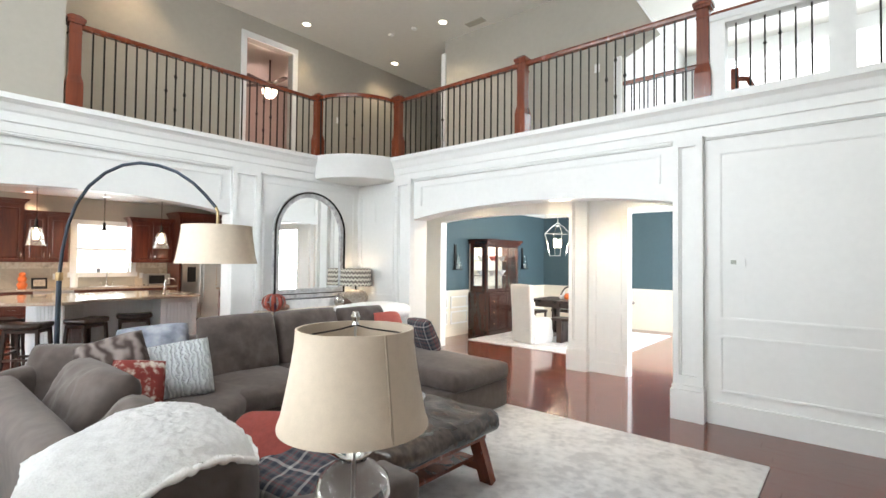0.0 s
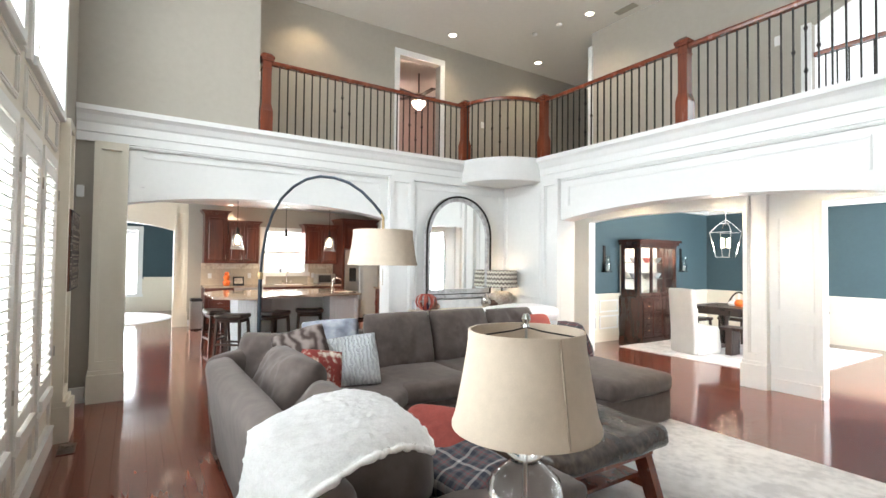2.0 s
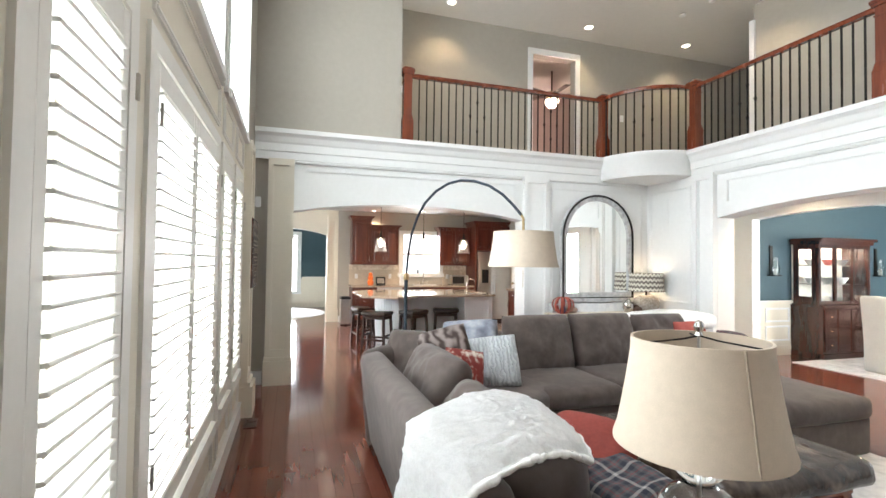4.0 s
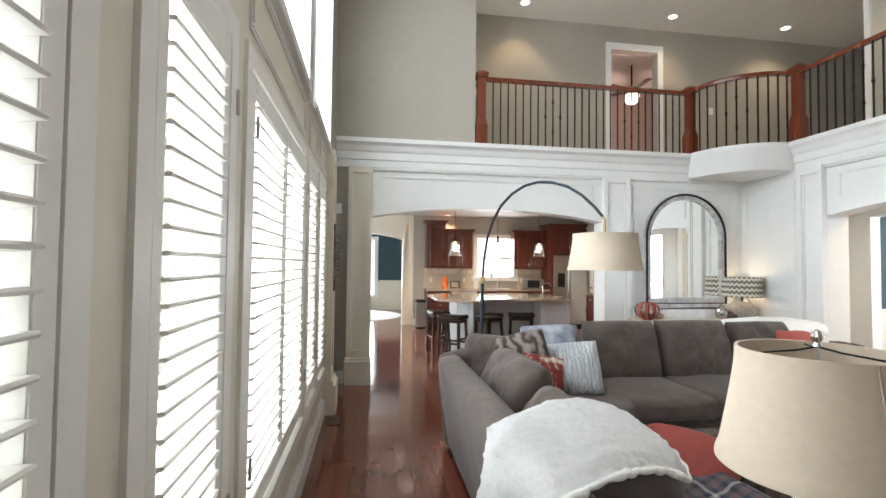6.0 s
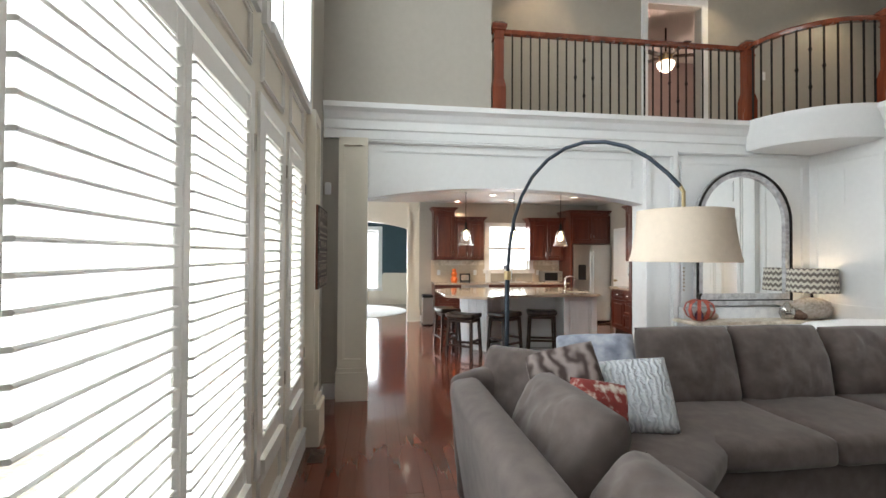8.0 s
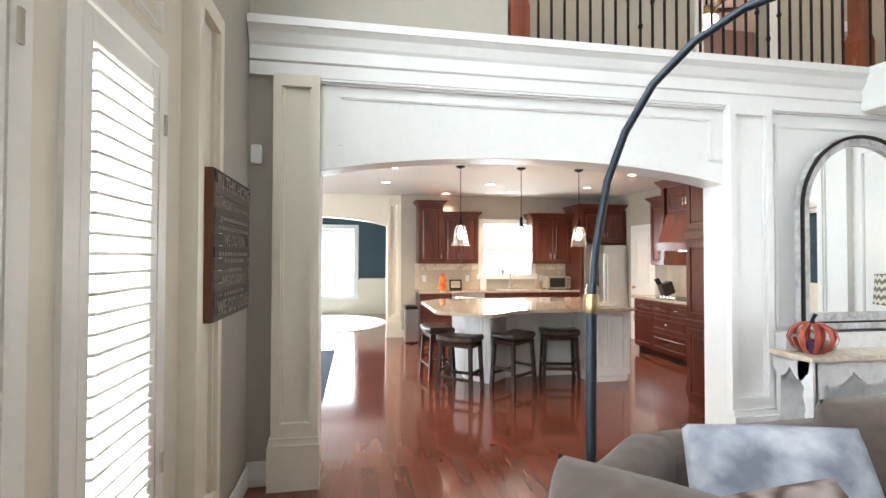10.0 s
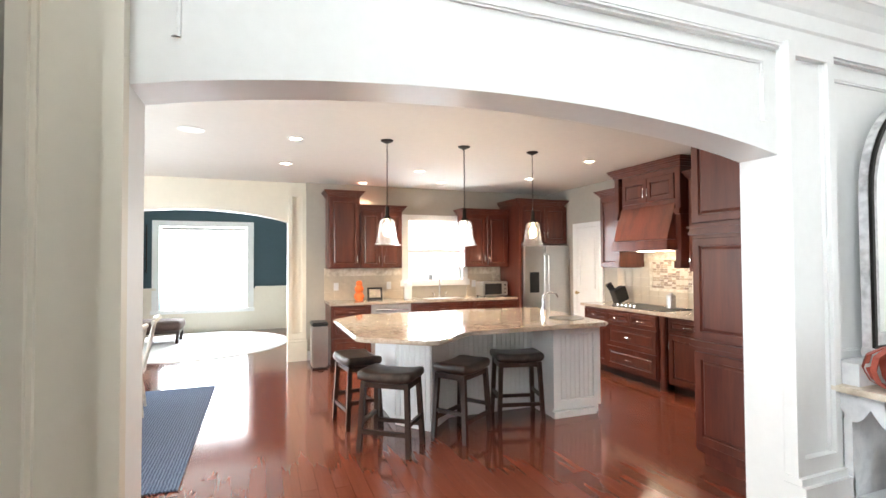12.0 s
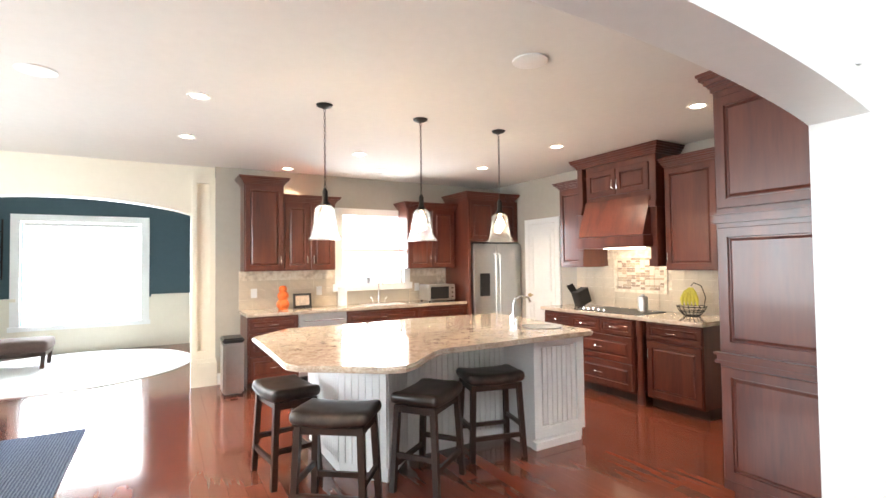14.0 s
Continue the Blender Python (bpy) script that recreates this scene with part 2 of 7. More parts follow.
def speckled(name, c0, c1, c2, scale=30.0, rough=0.5, bump=0.0, coat=0.0):
    """Mottled surface of three colours: stone, fur, worn leather."""
    m = bpy.data.materials.new(name)
    m.use_nodes = True
    n, l = m.node_tree.nodes, m.node_tree.links
    p = n["Principled BSDF"]
    p.inputs["Roughness"].default_value, p.inputs["Coat Weight"].default_value = rough, coat
    tc, t1, t2, mx = n.new("ShaderNodeTexCoord"), n.new("ShaderNodeTexNoise"), n.new("ShaderNodeTexNoise"), n.new("ShaderNodeMath")
    t1.inputs["Scale"].default_value, t1.inputs["Detail"].default_value, t1.inputs["Distortion"].default_value = scale * 0.22, 5, 0.8
    t2.inputs["Scale"].default_value, t2.inputs["Detail"].default_value = scale, 6
    l.new(tc.outputs["Object"], t1.inputs["Vector"]), l.new(tc.outputs["Object"], t2.inputs["Vector"])
    mx.operation = "ADD"
    l.new(t1.outputs[0], mx.inputs[0]), l.new(t2.outputs[0], mx.inputs[1])
    r = n.new("ShaderNodeValToRGB")
    e = r.color_ramp.elements
    hf = n.new("ShaderNodeMath")
    hf.operation, hf.inputs[1].default_value = "MULTIPLY", 0.5
    l.new(mx.outputs[0], hf.inputs[0]), l.new(hf.outputs[0], r.inputs[0])
    e[0].position, e[0].color, e[1].position, e[1].color = 0.4, (*c0, 1), 0.6, (*c2, 1)
    k = e.new(0.5)
    k.color = (*c1, 1)
    l.new(r.outputs[0], p.inputs["Base Color"])
    if bump:
        bp = n.new("ShaderNodeBump")
        bp.inputs["Strength"].default_value, bp.inputs["Distance"].default_value = bump, 0.01
        l.new(t2.outputs[0], bp.inputs["Height"]), l.new(bp.outputs[0], p.inputs["Normal"])
    return m


WHITE = mat("white_trim_paint", (0.80, 0.805, 0.79), 0.38, var=0.02, scale=2, bump=0.02)
CREAM = mat("cream_trim_paint", (0.74, 0.69, 0.58), 0.42, var=0.02, scale=2, bump=0.02)
GREIGE = mat("greige_wall_paint", (0.41, 0.38, 0.325), 0.75, var=0.03, scale=1.5, bump=0.04, bscale=180)
TEAL = mat("teal_wall_paint", (0.05, 0.09, 0.108), 0.7, var=0.04, scale=1.5, bump=0.04, bscale=180)
CEIL = mat("ceiling_paint", (0.72, 0.70, 0.66), 0.85, var=0.02, scale=1.5, bump=0.05, bscale=160)
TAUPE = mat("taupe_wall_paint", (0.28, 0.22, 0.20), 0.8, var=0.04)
SHUTTER = mat("shutter_paint", (0.83, 0.815, 0.77), 0.4, var=0.02)
PLANK = wood("floor_planks", (0.132, 0.036, 0.022), (0.165, 0.048, 0.029), "X", 0.12, 9.0, 0.16, 0.3, 14.0, 0.0)
CHERRY = wood("cherry_cabinet", (0.058, 0.013, 0.009), (0.135, 0.033, 0.018), "Z", 0.3, 8.0, 0.06, 0.2)
RAILWOOD = wood("cherry_rail", (0.11, 0.024, 0.012), (0.23, 0.055, 0.024), "Z", 0.25, 9.0, 0.0, 0.3)
DARKWOOD = wood("dark_walnut", (0.018, 0.009, 0.006), (0.045, 0.020, 0.013), "Z", 0.28, 10.0, 0.1, 0.1)
MAHOGANY = wood("red_mahogany", (0.022, 0.007, 0.005), (0.06, 0.018, 0.011), "Z", 0.22, 9.0, 0.05, 0.3)
IRON = mat("black_iron", (0.02, 0.018, 0.016), 0.5, 0.6, var=0.1)
STEEL = mat("brushed_steel", (0.55, 0.54, 0.52), 0.28, 1.0, var=0.05)
CHROME = mat("chrome", (0.75, 0.75, 0.74), 0.12, 1.0, var=0)
BRASS = mat("aged_brass", (0.46, 0.35, 0.19), 0.3, 1.0, var=0.05)
GRANITE = speckled("granite", (0.40, 0.31, 0.24), (0.50, 0.42, 0.34), (0.60, 0.53, 0.45), 70, 0.1, 0, 0.4)
MARBLE = speckled("cream_stone", (0.5, 0.42, 0.32), (0.66, 0.58, 0.46), (0.76, 0.7, 0.6), 20, 0.4)
SOFA = speckled("taupe_velvet", (0.074, 0.055, 0.048), (0.090, 0.068, 0.059), (0.110, 0.084, 0.074), 14, 0.8, 0.08)
SOFA.node_tree.nodes["Principled BSDF"].inputs["Sheen Weight"].default_value = 0.15
GLASS = mat("clear_glass", (0.96, 0.97, 0.96), 0.03, trans=1.0, var=0)

# ---- structure ----
W0, XK, YR, ZB, ZC = -0.63, -6.30, 5.15, 3.10, 5.54   # window wall, kitchen-side wall, hall-side wall, balcony floor, upper ceiling
XE = 2.6                                               # wall behind the camera
ST = dict(kind="structure")


def wall(name, bm, m, label):
    return solid(name, bm, m, label, "wall", **ST)


# floor slab under the planks
solid("floor", B((-16.4, -6.5, -3.6, 11.6, -0.2, -0.02), (-6.5, XE + 0.2, W0 - 0.2, 11.6, -0.2, -0.02)), PLANK, "glossy reddish cherry plank floor", "floor", **ST)

# window wall: piers, lower windows with shutters, upper windows
UNITS = [(-4.80, -4.31, 1), (-4.05, -3.56, 1), (-3.32, -1.90, 2), (-1.64, -1.14, 1), (-0.87, -0.37, 1), (-0.10, 1.32, 2)]   # x0, x1, shutter panels
UPPER = [(-5.10, -3.60), (-3.40, -1.90), (-1.70, -0.20), (0.0, 1.5)]
wall("wall_sign_side", B((-6.6, -5.42, W0 - 0.25, W0 - 0.01, -0.02, ZC)), GREIGE, "greige painted wall beside the opening")
bm = bmesh.new()
for spans, z0, z1, lo, hi in (([u[:2] for u in UNITS], -0.02, 2.4, 0.52, 2.2), (UPPER, 2.4, ZC, 2.66, 5.2)):
    edges = [-5.42] + [v for u in spans for v in u] + [XE + 0.2]
    for p, q in zip(edges[::2], edges[1::2]):
        B((p, q, W0 - 0.25, W0, z0, z1), bm=bm)
    for p, q in spans:
        B((p, q, W0 - 0.25, W0, z0, lo), (p, q, W0 - 0.25, W0, hi, z1), bm=bm)
wall("wall_window_side", bm, CREAM, "cream painted wall with tall shuttered windows")

# kitchen-side wall with arched opening, upper grey wall
bm = B((XK - 0.23, XK, -0.47, -0.17, -0.02, ZB - 0.3), (XK - 0.23, XK, 2.97, YR + 0.3, -0.02, ZB - 0.3))
arch_header(bm, "x", -0.17, 2.97, 2.11, 0.14, ZB - 0.3, XK - 0.23, XK)
wall("wall_kitchen_side", bm, WHITE, "white panelled wall with a wide arched opening")
wall("wall_kitchen_corner", B((XK - 0.23, XK, W0 - 0.25, -0.47, -0.02, ZB - 0.3)), GREIGE, "narrow greige painted wall between corner and pilaster")
wall("wall_upper_grey", B((XK - 0.29, XK, W0 - 0.25, 1.17, ZB, ZC)), GREIGE, "greige painted upper wall beside the balcony")
bm = B((XK, -5.0, YR, YR + 0.29, -0.02, ZB - 0.3), (-1.35, XE + 0.2, YR, YR + 0.29, -0.02, ZB - 0.3))
arch_header(bm, "y", -5.0, -1.35, 2.13, 0.14, ZB - 0.3, YR, YR + 0.29)
wall("wall_hall_side", bm, WHITE, "white panelled wall with a wide arched opening to the hall")
wall("wall_behind", B((XE, XE + 0.2, W0, YR, -0.02, ZC)), GREIGE, "plain greige painted wall")

# balcony slabs and the ceilings under them
solid("balcony_floor", B((-7.6, XK + 0.02, 1.17, 4.36, ZB - 0.3, ZB), (-7.6, -6.28, 4.36, 10.0, ZB - 0.3, ZB), (-6.28, XE, YR - 0.01, 6.65, ZB - 0.3, ZB), (-6.28, -5.5, 6.65, 10.0, ZB - 0.3, ZB), (-6.62, XK, W0, 1.17, ZB - 0.3, ZB)), WHITE, "white painted balcony slab edge", "balcony", **ST)
solid("ceiling_great_room", B((-10.5, XE + 0.2, -0.9, 10.2, ZC, ZC + 0.15)), CEIL, "off-white high flat ceiling", "ceiling", **ST)
bm = B((-12.6, XK - 0.23, -3.7, 5.5, 2.74, 2.86))
solid("ceiling_kitchen", bm, CEIL, "off-white flat kitchen ceiling", "ceiling", **ST)
solid("ceiling_hall", B((XK - 0.1, XE, YR + 0.29, 6.42, 2.72, 2.8)), CEIL, "cream ceiling of the hall", "ceiling", **ST)
solid("ceiling_dining", B((-6.4, XE, 6.42, 11.5, 2.76, 2.84)), CEIL, "white dining room ceiling", "ceiling", **ST)
solid("ceiling_blue_room", B((-16.4, -12.2, -3.7, 3.0, 2.76, 2.88)), CEIL, "white ceiling of the blue room", "ceiling", **ST)

# upper hall walls
bm = B((-7.65, -7.5, 0.9, 3.75, ZB, ZC), (-7.65, -7.5, 4.60, 10.05, ZB, ZC), (-7.65, -7.5, 3.75, 4.60, 5.15, ZC))
wall("wall_upper_back", bm, GREIGE, "greige upper hall wall with a doorway")
wall("wall_upper_nook", B((-7.5, -5.63, 9.9, 10.05, ZB, ZC), (-10.4, -7.65, 7.03, 7.2, ZB, ZC)), GREIGE, "greige wall at the end of a dark upper passage")
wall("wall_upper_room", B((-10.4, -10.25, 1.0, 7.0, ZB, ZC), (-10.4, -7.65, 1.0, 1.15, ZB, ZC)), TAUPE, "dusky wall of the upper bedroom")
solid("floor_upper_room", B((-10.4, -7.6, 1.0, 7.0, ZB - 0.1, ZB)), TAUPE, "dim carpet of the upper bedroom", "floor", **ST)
bm = prism([(-5.63, ZB), (-2.42, ZB), (-2.42, 4.40), (-1.93, 4.60), (-2.45, ZC), (-5.63, ZC)], 6.57, 6.72, "y")
wall("wall_upper_right", bm, GREIGE, "greige upper hall wall with a slanting end")
wall("wall_upper_passage", B((-5.63, -5.5, 6.72, 10.05, ZB, ZC)), GREIGE, "greige side wall of the upper passage")
wall("wall_landing", B((-2.6, -2.45, 6.72, 10.1, ZB, ZC), (-2.45, 1.6, 10.05, 10.2, ZB, 3.25), (-2.45, 1.6, 10.05, 10.2, 5.3, ZC), (-2.45, -2.1, 10.05, 10.2, 3.25, 5.3), (0.9, 1.6, 10.05, 10.2, 3.25, 5.3), (1.6, 1.75, YR + 0.3, 10.2, ZB, ZC)), WHITE, "bright white stair landing walls with a window")

# hall second wall, dining room, foyer
bm = B((-6.3, -5.55, 6.42, 6.57, -0.02, 2.76), (-3.08, -2.26, 6.42, 6.57, -0.02, 2.76), (-1.15, XE, 6.42, 6.57, -0.02, 2.76))
arch_header(bm, "y", -5.55, -3.08, 2.2, 0.06, 2.76, 6.42, 6.57)
arch_header(bm, "y", -2.26, -1.15, 2.24, 0.01, 2.76, 6.42, 6.57)
wall("wall_hall_inner", bm, WHITE, "white panelled wall with openings to dining room and foyer")
bm = B((-6.3, -6.15, 6.57, 11.4, -0.02, 2.8), (-6.3, XE, 11.25, 11.4, -0.02, 2.8))
wall("wall_dining", bm, TEAL, "dark teal dining room wall")
wall("wall_hall_end", B((-6.45, -6.3, YR + 0.29, 6.57, -0.02, 2.76)), CREAM, "cream end wall of the hall")
wall("wall_foyer_side", B((0.7, 0.85, 6.57, 7.2, -0.02, 2.8), (0.7, 0.85, 9.2, 11.3, -0.02, 2.8), (0.7, 0.85, 7.2, 9.2, 2.6, 2.8)), WHITE, "white foyer wall beside a bright doorway")
solid("wainscot_dining", B((-6.15, -6.13, 6.57, 11.25, -0.02, 0.86), (-6.15, -6.10, 6.57, 11.25, 0.86, 0.92), (-6.15, XE, 11.23, 11.25, -0.02, 0.86), (-6.15, XE, 11.20, 11.25, 0.86, 0.92), (-6.15, -6.12, 6.57, 11.25, -0.02, 0.16)), CREAM, "cream wainscot with chair rail", "trim", **ST)

# kitchen walls
bm = B((-12.25, -12.1, 0.9, 2.52, -0.02, 2.74), (-12.25, -12.1, 3.52, 5.4, -0.02, 2.74), (-12.25, -12.1, 2.52, 3.52, -0.02, 1.2), (-12.25, -12.1, 2.52, 3.52, 2.2, 2.74))
wall("wall_kitchen_back", bm, GREIGE, "greige kitchen wall with a window over the sink")
wall("wall_kitchen_right", B((-12.25, XK - 0.23, 5.23, 5.4, -0.02, 2.74)), GREIGE, "greige kitchen wall behind the cooker")
bm = B((-12.4, -12.19, 0.63, 0.9, -0.02, 2.74), (-12.4, -12.19, -3.5, -1.95, -0.02, 2.74))
arch_header(bm, "x", -1.95, 0.63, 2.13, 0.16, 2.74, -12.4, -12.19)
wall("wall_kitchen_arch", bm, CREAM, "cream wall with an arched opening to the blue room")
bm = B((-12.3, -11.1, -3.65, -3.5, -0.02, 2.74), (-7.7, -6.5, -3.65, -3.5, -0.02, 2.74), (-11.1, -7.7, -3.65, -3.5, -0.02, 0.6), (-11.1, -7.7, -3.65, -3.5, 2.4, 2.74))
wall("wall_breakfast", bm, CREAM, "cream wall with wide breakfast windows")
wall("wall_breakfast_side", B((-6.6, -6.45, -3.6, W0 - 0.25, -0.02, 2.74)), CREAM, "plain cream wall")
# blue room
bm = B((-16.15, -16.0, -3.6, -1.75, -0.02, 2.8), (-16.15, -16.0, 0.09, 3.0, -0.02, 2.8), (-16.15, -16.0, -1.75, 0.09, -0.02, 0.5), (-16.15, -16.0, -1.75, 0.09, 2.3, 2.8))
wall("wall_blue_room", bm, TEAL, "teal wall with a bright window")
wall("wall_blue_room_side", B((-16.1, -12.3, 1.2, 1.35, -0.02, 2.8), (-16.1, -12.3, -3.7, -3.55, -0.02, 2.8)), TEAL, "teal side wall of the blue room")
solid("wainscot_blue_room", B((-16.0, -15.975, -3.55, -1.75, -0.02, 0.92), (-16.0, -15.975, 0.10, 1.2, -0.02, 0.92), (-16.0, -15.975, -1.75, 0.10, -0.02, 0.48), (-16.0, -15.95, -3.55, -1.8, 0.92, 0.97), (-16.0, -15.95, 0.13, 1.2, 0.92, 0.97), (-15.9, -12.4, 1.175, 1.2, -0.02, 0.92)), CREAM, "cream wainscot below teal paint", "trim", **ST)


def wpart(name, bm, m, parent, label="", smooth=False):
    """A part given in world coordinates."""
    ob = part(name, bm, m, parent, label, smooth)
    ob.matrix_parent_inverse = parent.matrix_basis.inverted()
    return ob


def bar(bm, p, q, w, d=None):
    """A square bar from p to q."""
    p, q = Vector(p), Vector(q)
    d = d or w
    z = (q - p).normalized()
    u = (Vector((0, 0, 1)) if abs(z.z) < 0.95 else Vector((0, 1, 0))).cross(z).normalized()
    v = z.cross(u)
    lo = [bm.verts.new(p + u * a * w / 2 + v * b * d / 2) for a, b in ((-1, -1), (1, -1), (1, 1), (-1, 1))]
    hi = [bm.verts.new(q + u * a * w / 2 + v * b * d / 2) for a, b in ((-1, -1), (1, -1), (1, 1), (-1, 1))]
    bm.faces.new(lo[::-1]), bm.faces.new(hi)
    for i in range(4):
        j = (i + 1) % 4
        bm.faces.new((lo[i], lo[j], hi[j], hi[i]))
    return bm


# ---- bright outdoors beyond the windows ----
def outdoors(name):
    m = bpy.data.materials.new(name)
    m.use_nodes = True
    n, l = m.node_tree.nodes, m.node_tree.links
    n.remove(n["Principled BSDF"])
    e, tc, t, r = n.new("ShaderNodeEmission"), n.new("ShaderNodeTexCoord"), n.new("ShaderNodeTexNoise"), n.new("ShaderNodeValToRGB")
    t.inputs["Scale"].default_value, t.inputs["Detail"].default_value = 0.9, 5
    l.new(tc.outputs["Object"], t.inputs["Vector"]), l.new(t.outputs[0], r.inputs[0])
    r.color_ramp.elements[0].position, r.color_ramp.elements[0].color = 0.28, (0.62, 0.8, 0.62, 1)
    r.color_ramp.elements[1].position, r.color_ramp.elements[1].color = 0.44, (1, 1, 1, 1)
    e.inputs["Strength"].default_value = 2.8
    l.new(r.outputs[0], e.inputs["Color"]), l.new(e.outputs[0], n["Material Output"].inputs["Surface"])
    return m


OUT = outdoors("hazy_daylight")
for name, box in (("backdrop_garden", (-6.44, 30, -3.3, -3.25, -8, 18)), ("backdrop_garden_side", (-6.43, -6.40, -3.24, -0.92, -0.3, 18)), ("backdrop_sink", (-13.6, -13.55, 1.2, 4.8, 0, 3.5)), ("backdrop_blue_room", (-17.6, -17.55, -5, 3.5, -0.5, 4)), ("backdrop_breakfast", (-12, -6.7, -5, -4.95, -0.5, 4)), ("backdrop_foyer", (1.9, 1.95, 6, 10.4, -0.3, 3.0)), ("backdrop_landing", (-3, 2, 11.45, 11.5, 2.9, 6))):
    solid(name, B(box), OUT, "hazy overexposed daylight outside the windows", "backdrop", **ST)

solid("ground", B((-6.4, 30, -3.24, -0.9, -0.4, -0.3)), MARBLE, "pale sunlit ground outside the windows", "ground", **ST)

# ---- trim ----
PROFILE = [(0, -0.36), (0.03, -0.36), (0.03, -0.27), (0.045, -0.26), (0.045, -0.17), (0.06, -0.15), (0.085, -0.09), (0.115, -0.06), (0.125, -0.055), (0.125, 0.0), (0, 0.0)]
bm = prism([(XK + a, ZB + b) for a, b in PROFILE], W0, 4.36, "y")
prism([(YR - a, ZB + b) for a, b in PROFILE], -5.40, XE, "x", bm)
solid("trim_cornice", bm, WHITE, "white stepped cornice moulding under the balcony", "trim", **ST)
# rounded drum at the balcony corner
cx, cy, rad = -6.25, 5.10, 0.80
prof = [(rad - 0.10, -0.36), (rad + 0.02, -0.34), (rad + 0.035, -0.30), (rad + 0.035, -0.09), (rad + 0.06, -0.06), (rad + 0.06, 0.004)]
bm = bmesh.new()
rings = [[bm.verts.new((cx + r * math.cos(a), cy + r * math.sin(a), ZB + z)) for a in [radians(-95 + 100 * i / 28) for i in range(29)]] for r, z in prof]
mid = [bm.verts.new((cx - 0.04, cy + 0.04, ZB + z)) for z in (-0.36, 0.004)]
for a, b in zip(rings, rings[1:]):
    for i in range(28):
        bm.faces.new((a[i], a[i + 1], b[i + 1], b[i]))
for i in range(28):
    bm.faces.new((mid[0], rings[0][i + 1], rings[0][i]))
    bm.faces.new((mid[1], rings[-1][i], rings[-1][i + 1]))
solid("trim_balcony_corner", bm, WHITE, "white rounded drum under the balcony corner", "trim", smooth=True, **ST)


def frame_strip(bm, axis, d, sign, a0, a1, z0, z1, w=0.03, t=0.011, sides="tblr"):
    """A picture-frame moulding on a wall; axis x: wall at x=d, runs in y."""
    def put(p0, p1, q0, q1, tt=t):
        lo, hi = sorted((d, d + sign * tt))
        B((lo, hi, p0, p1, q0, q1) if axis == "x" else (p0, p1, lo, hi, q0, q1), bm=bm)
    if "t" in sides:
        put(a0, a1, z1 - w, z1), put(a0 + 0.008, a1 - 0.008, z1 - w * 0.66, z1 - w * 0.33, t * 1.6)
    if "b" in sides:
        put(a0, a1, z0, z0 + w), put(a0 + 0.008, a1 - 0.008, z0 + w * 0.33, z0 + w * 0.66, t * 1.6)
    if "l" in sides:
        put(a0, a0 + w, z0 + w, z1 - w), put(a0 + w * 0.33, a0 + w * 0.66, z0 + w, z1 - w, t * 1.6)
    if "r" in sides:
        put(a1 - w, a1, z0 + w, z1 - w), put(a1 - w * 0.66, a1 - w * 0.33, z0 + w, z1 - w, t * 1.6)


def pilaster(name, axis, d, sign, a0, a1, m, top=2.74):
    bm = bmesh.new()
    def put(p0, p1, t, z0, z1):
        lo, hi = sorted((d, d + sign * t * 1.6))
        B((lo, hi, p0, p1, z0, z1) if axis == "x" else (p0, p1, lo, hi, z0, z1), bm=bm)
    e = 0.055
    put(a0 + e, a1 - e, 0.02, 0.42, top - 0.08)
    put(a0, a0 + e, 0.045, 0.33, top), put(a1 - e, a1, 0.045, 0.33, top)
    put(a0 + e, a1 - e, 0.045, 0.33, 0.42), put(a0 + e, a1 - e, 0.045, top - 0.08, top)
    put(a0 + e, a0 + e + 0.015, 0.032, 0.42, top - 0.08), put(a1 - e - 0.015, a1 - e, 0.032, 0.42, top - 0.08)
    put(a0 - 0.015, a1 + 0.015, 0.075, 0, 0.29), put(a0 - 0.008, a1 + 0.008, 0.06, 0.29, 0.33)
    solid(name, bm, m, "painted panelled pilaster with a tall plinth block", "trim", **ST)


pilaster("trim_pilaster_1", "x", XK, 1, -0.47, -0.17, CREAM)
pilaster("trim_pilaster_2", "x", XK, 1, 2.972, 3.36, WHITE)
pilaster("trim_pilaster_3", "y", YR, -1, -5.33, -5.002, WHITE)
pilaster("trim_pilaster_4", "y", YR, -1, -1.348, -1.08, WHITE)
pilaster("trim_pilaster_5", "y", W0, 1, -5.40, -5.04, CREAM, 2.66)
pilaster("trim_pilaster_6", "y", 6.42, -1, -3.07, -2.80, WHITE, 2.7)
pilaster("trim_pilaster_7", "x", -12.19, 1, 0.64, 0.90, CREAM, 2.6)
bm = bmesh.new()
frame_strip(bm, "x", XK, 1, -0.168, 2.955, 2.3, 2.735, 0.035, 0.03, "t")
frame_strip(bm, "x", XK, 1, -0.05, 2.86, 2.26, 2.64, sides="tlr")
frame_strip(bm, "x", XK, 1, 3.44, 5.06, 0.95, 2.62)
frame_strip(bm, "x", XK, 1, 3.38, 5.13, 2.66, 2.74, 0.035, 0.03, "t")
frame_strip(bm, "y", YR, -1, -6.22, -5.42, 0.95, 2.62)
frame_strip(bm, "y", YR, -1, -5.0, -1.365, 2.3, 2.735, 0.035, 0.03, "t")
frame_strip(bm, "y", YR, -1, -4.86, -1.48, 2.30, 2.63, sides="tlr")
frame_strip(bm, "y", YR, -1, -0.96, 1.6, 0.98, 2.58)
frame_strip(bm, "y", YR, -1, -0.96, 1.6, 0.30, 0.84)
frame_strip(bm, "y", YR, -1, 1.75, 2.5, 0.98, 2.58)
frame_strip(bm, "y", YR, -1, -1.06, XE - 0.1, 2.64, 2.74, 0.035, 0.03, "t")
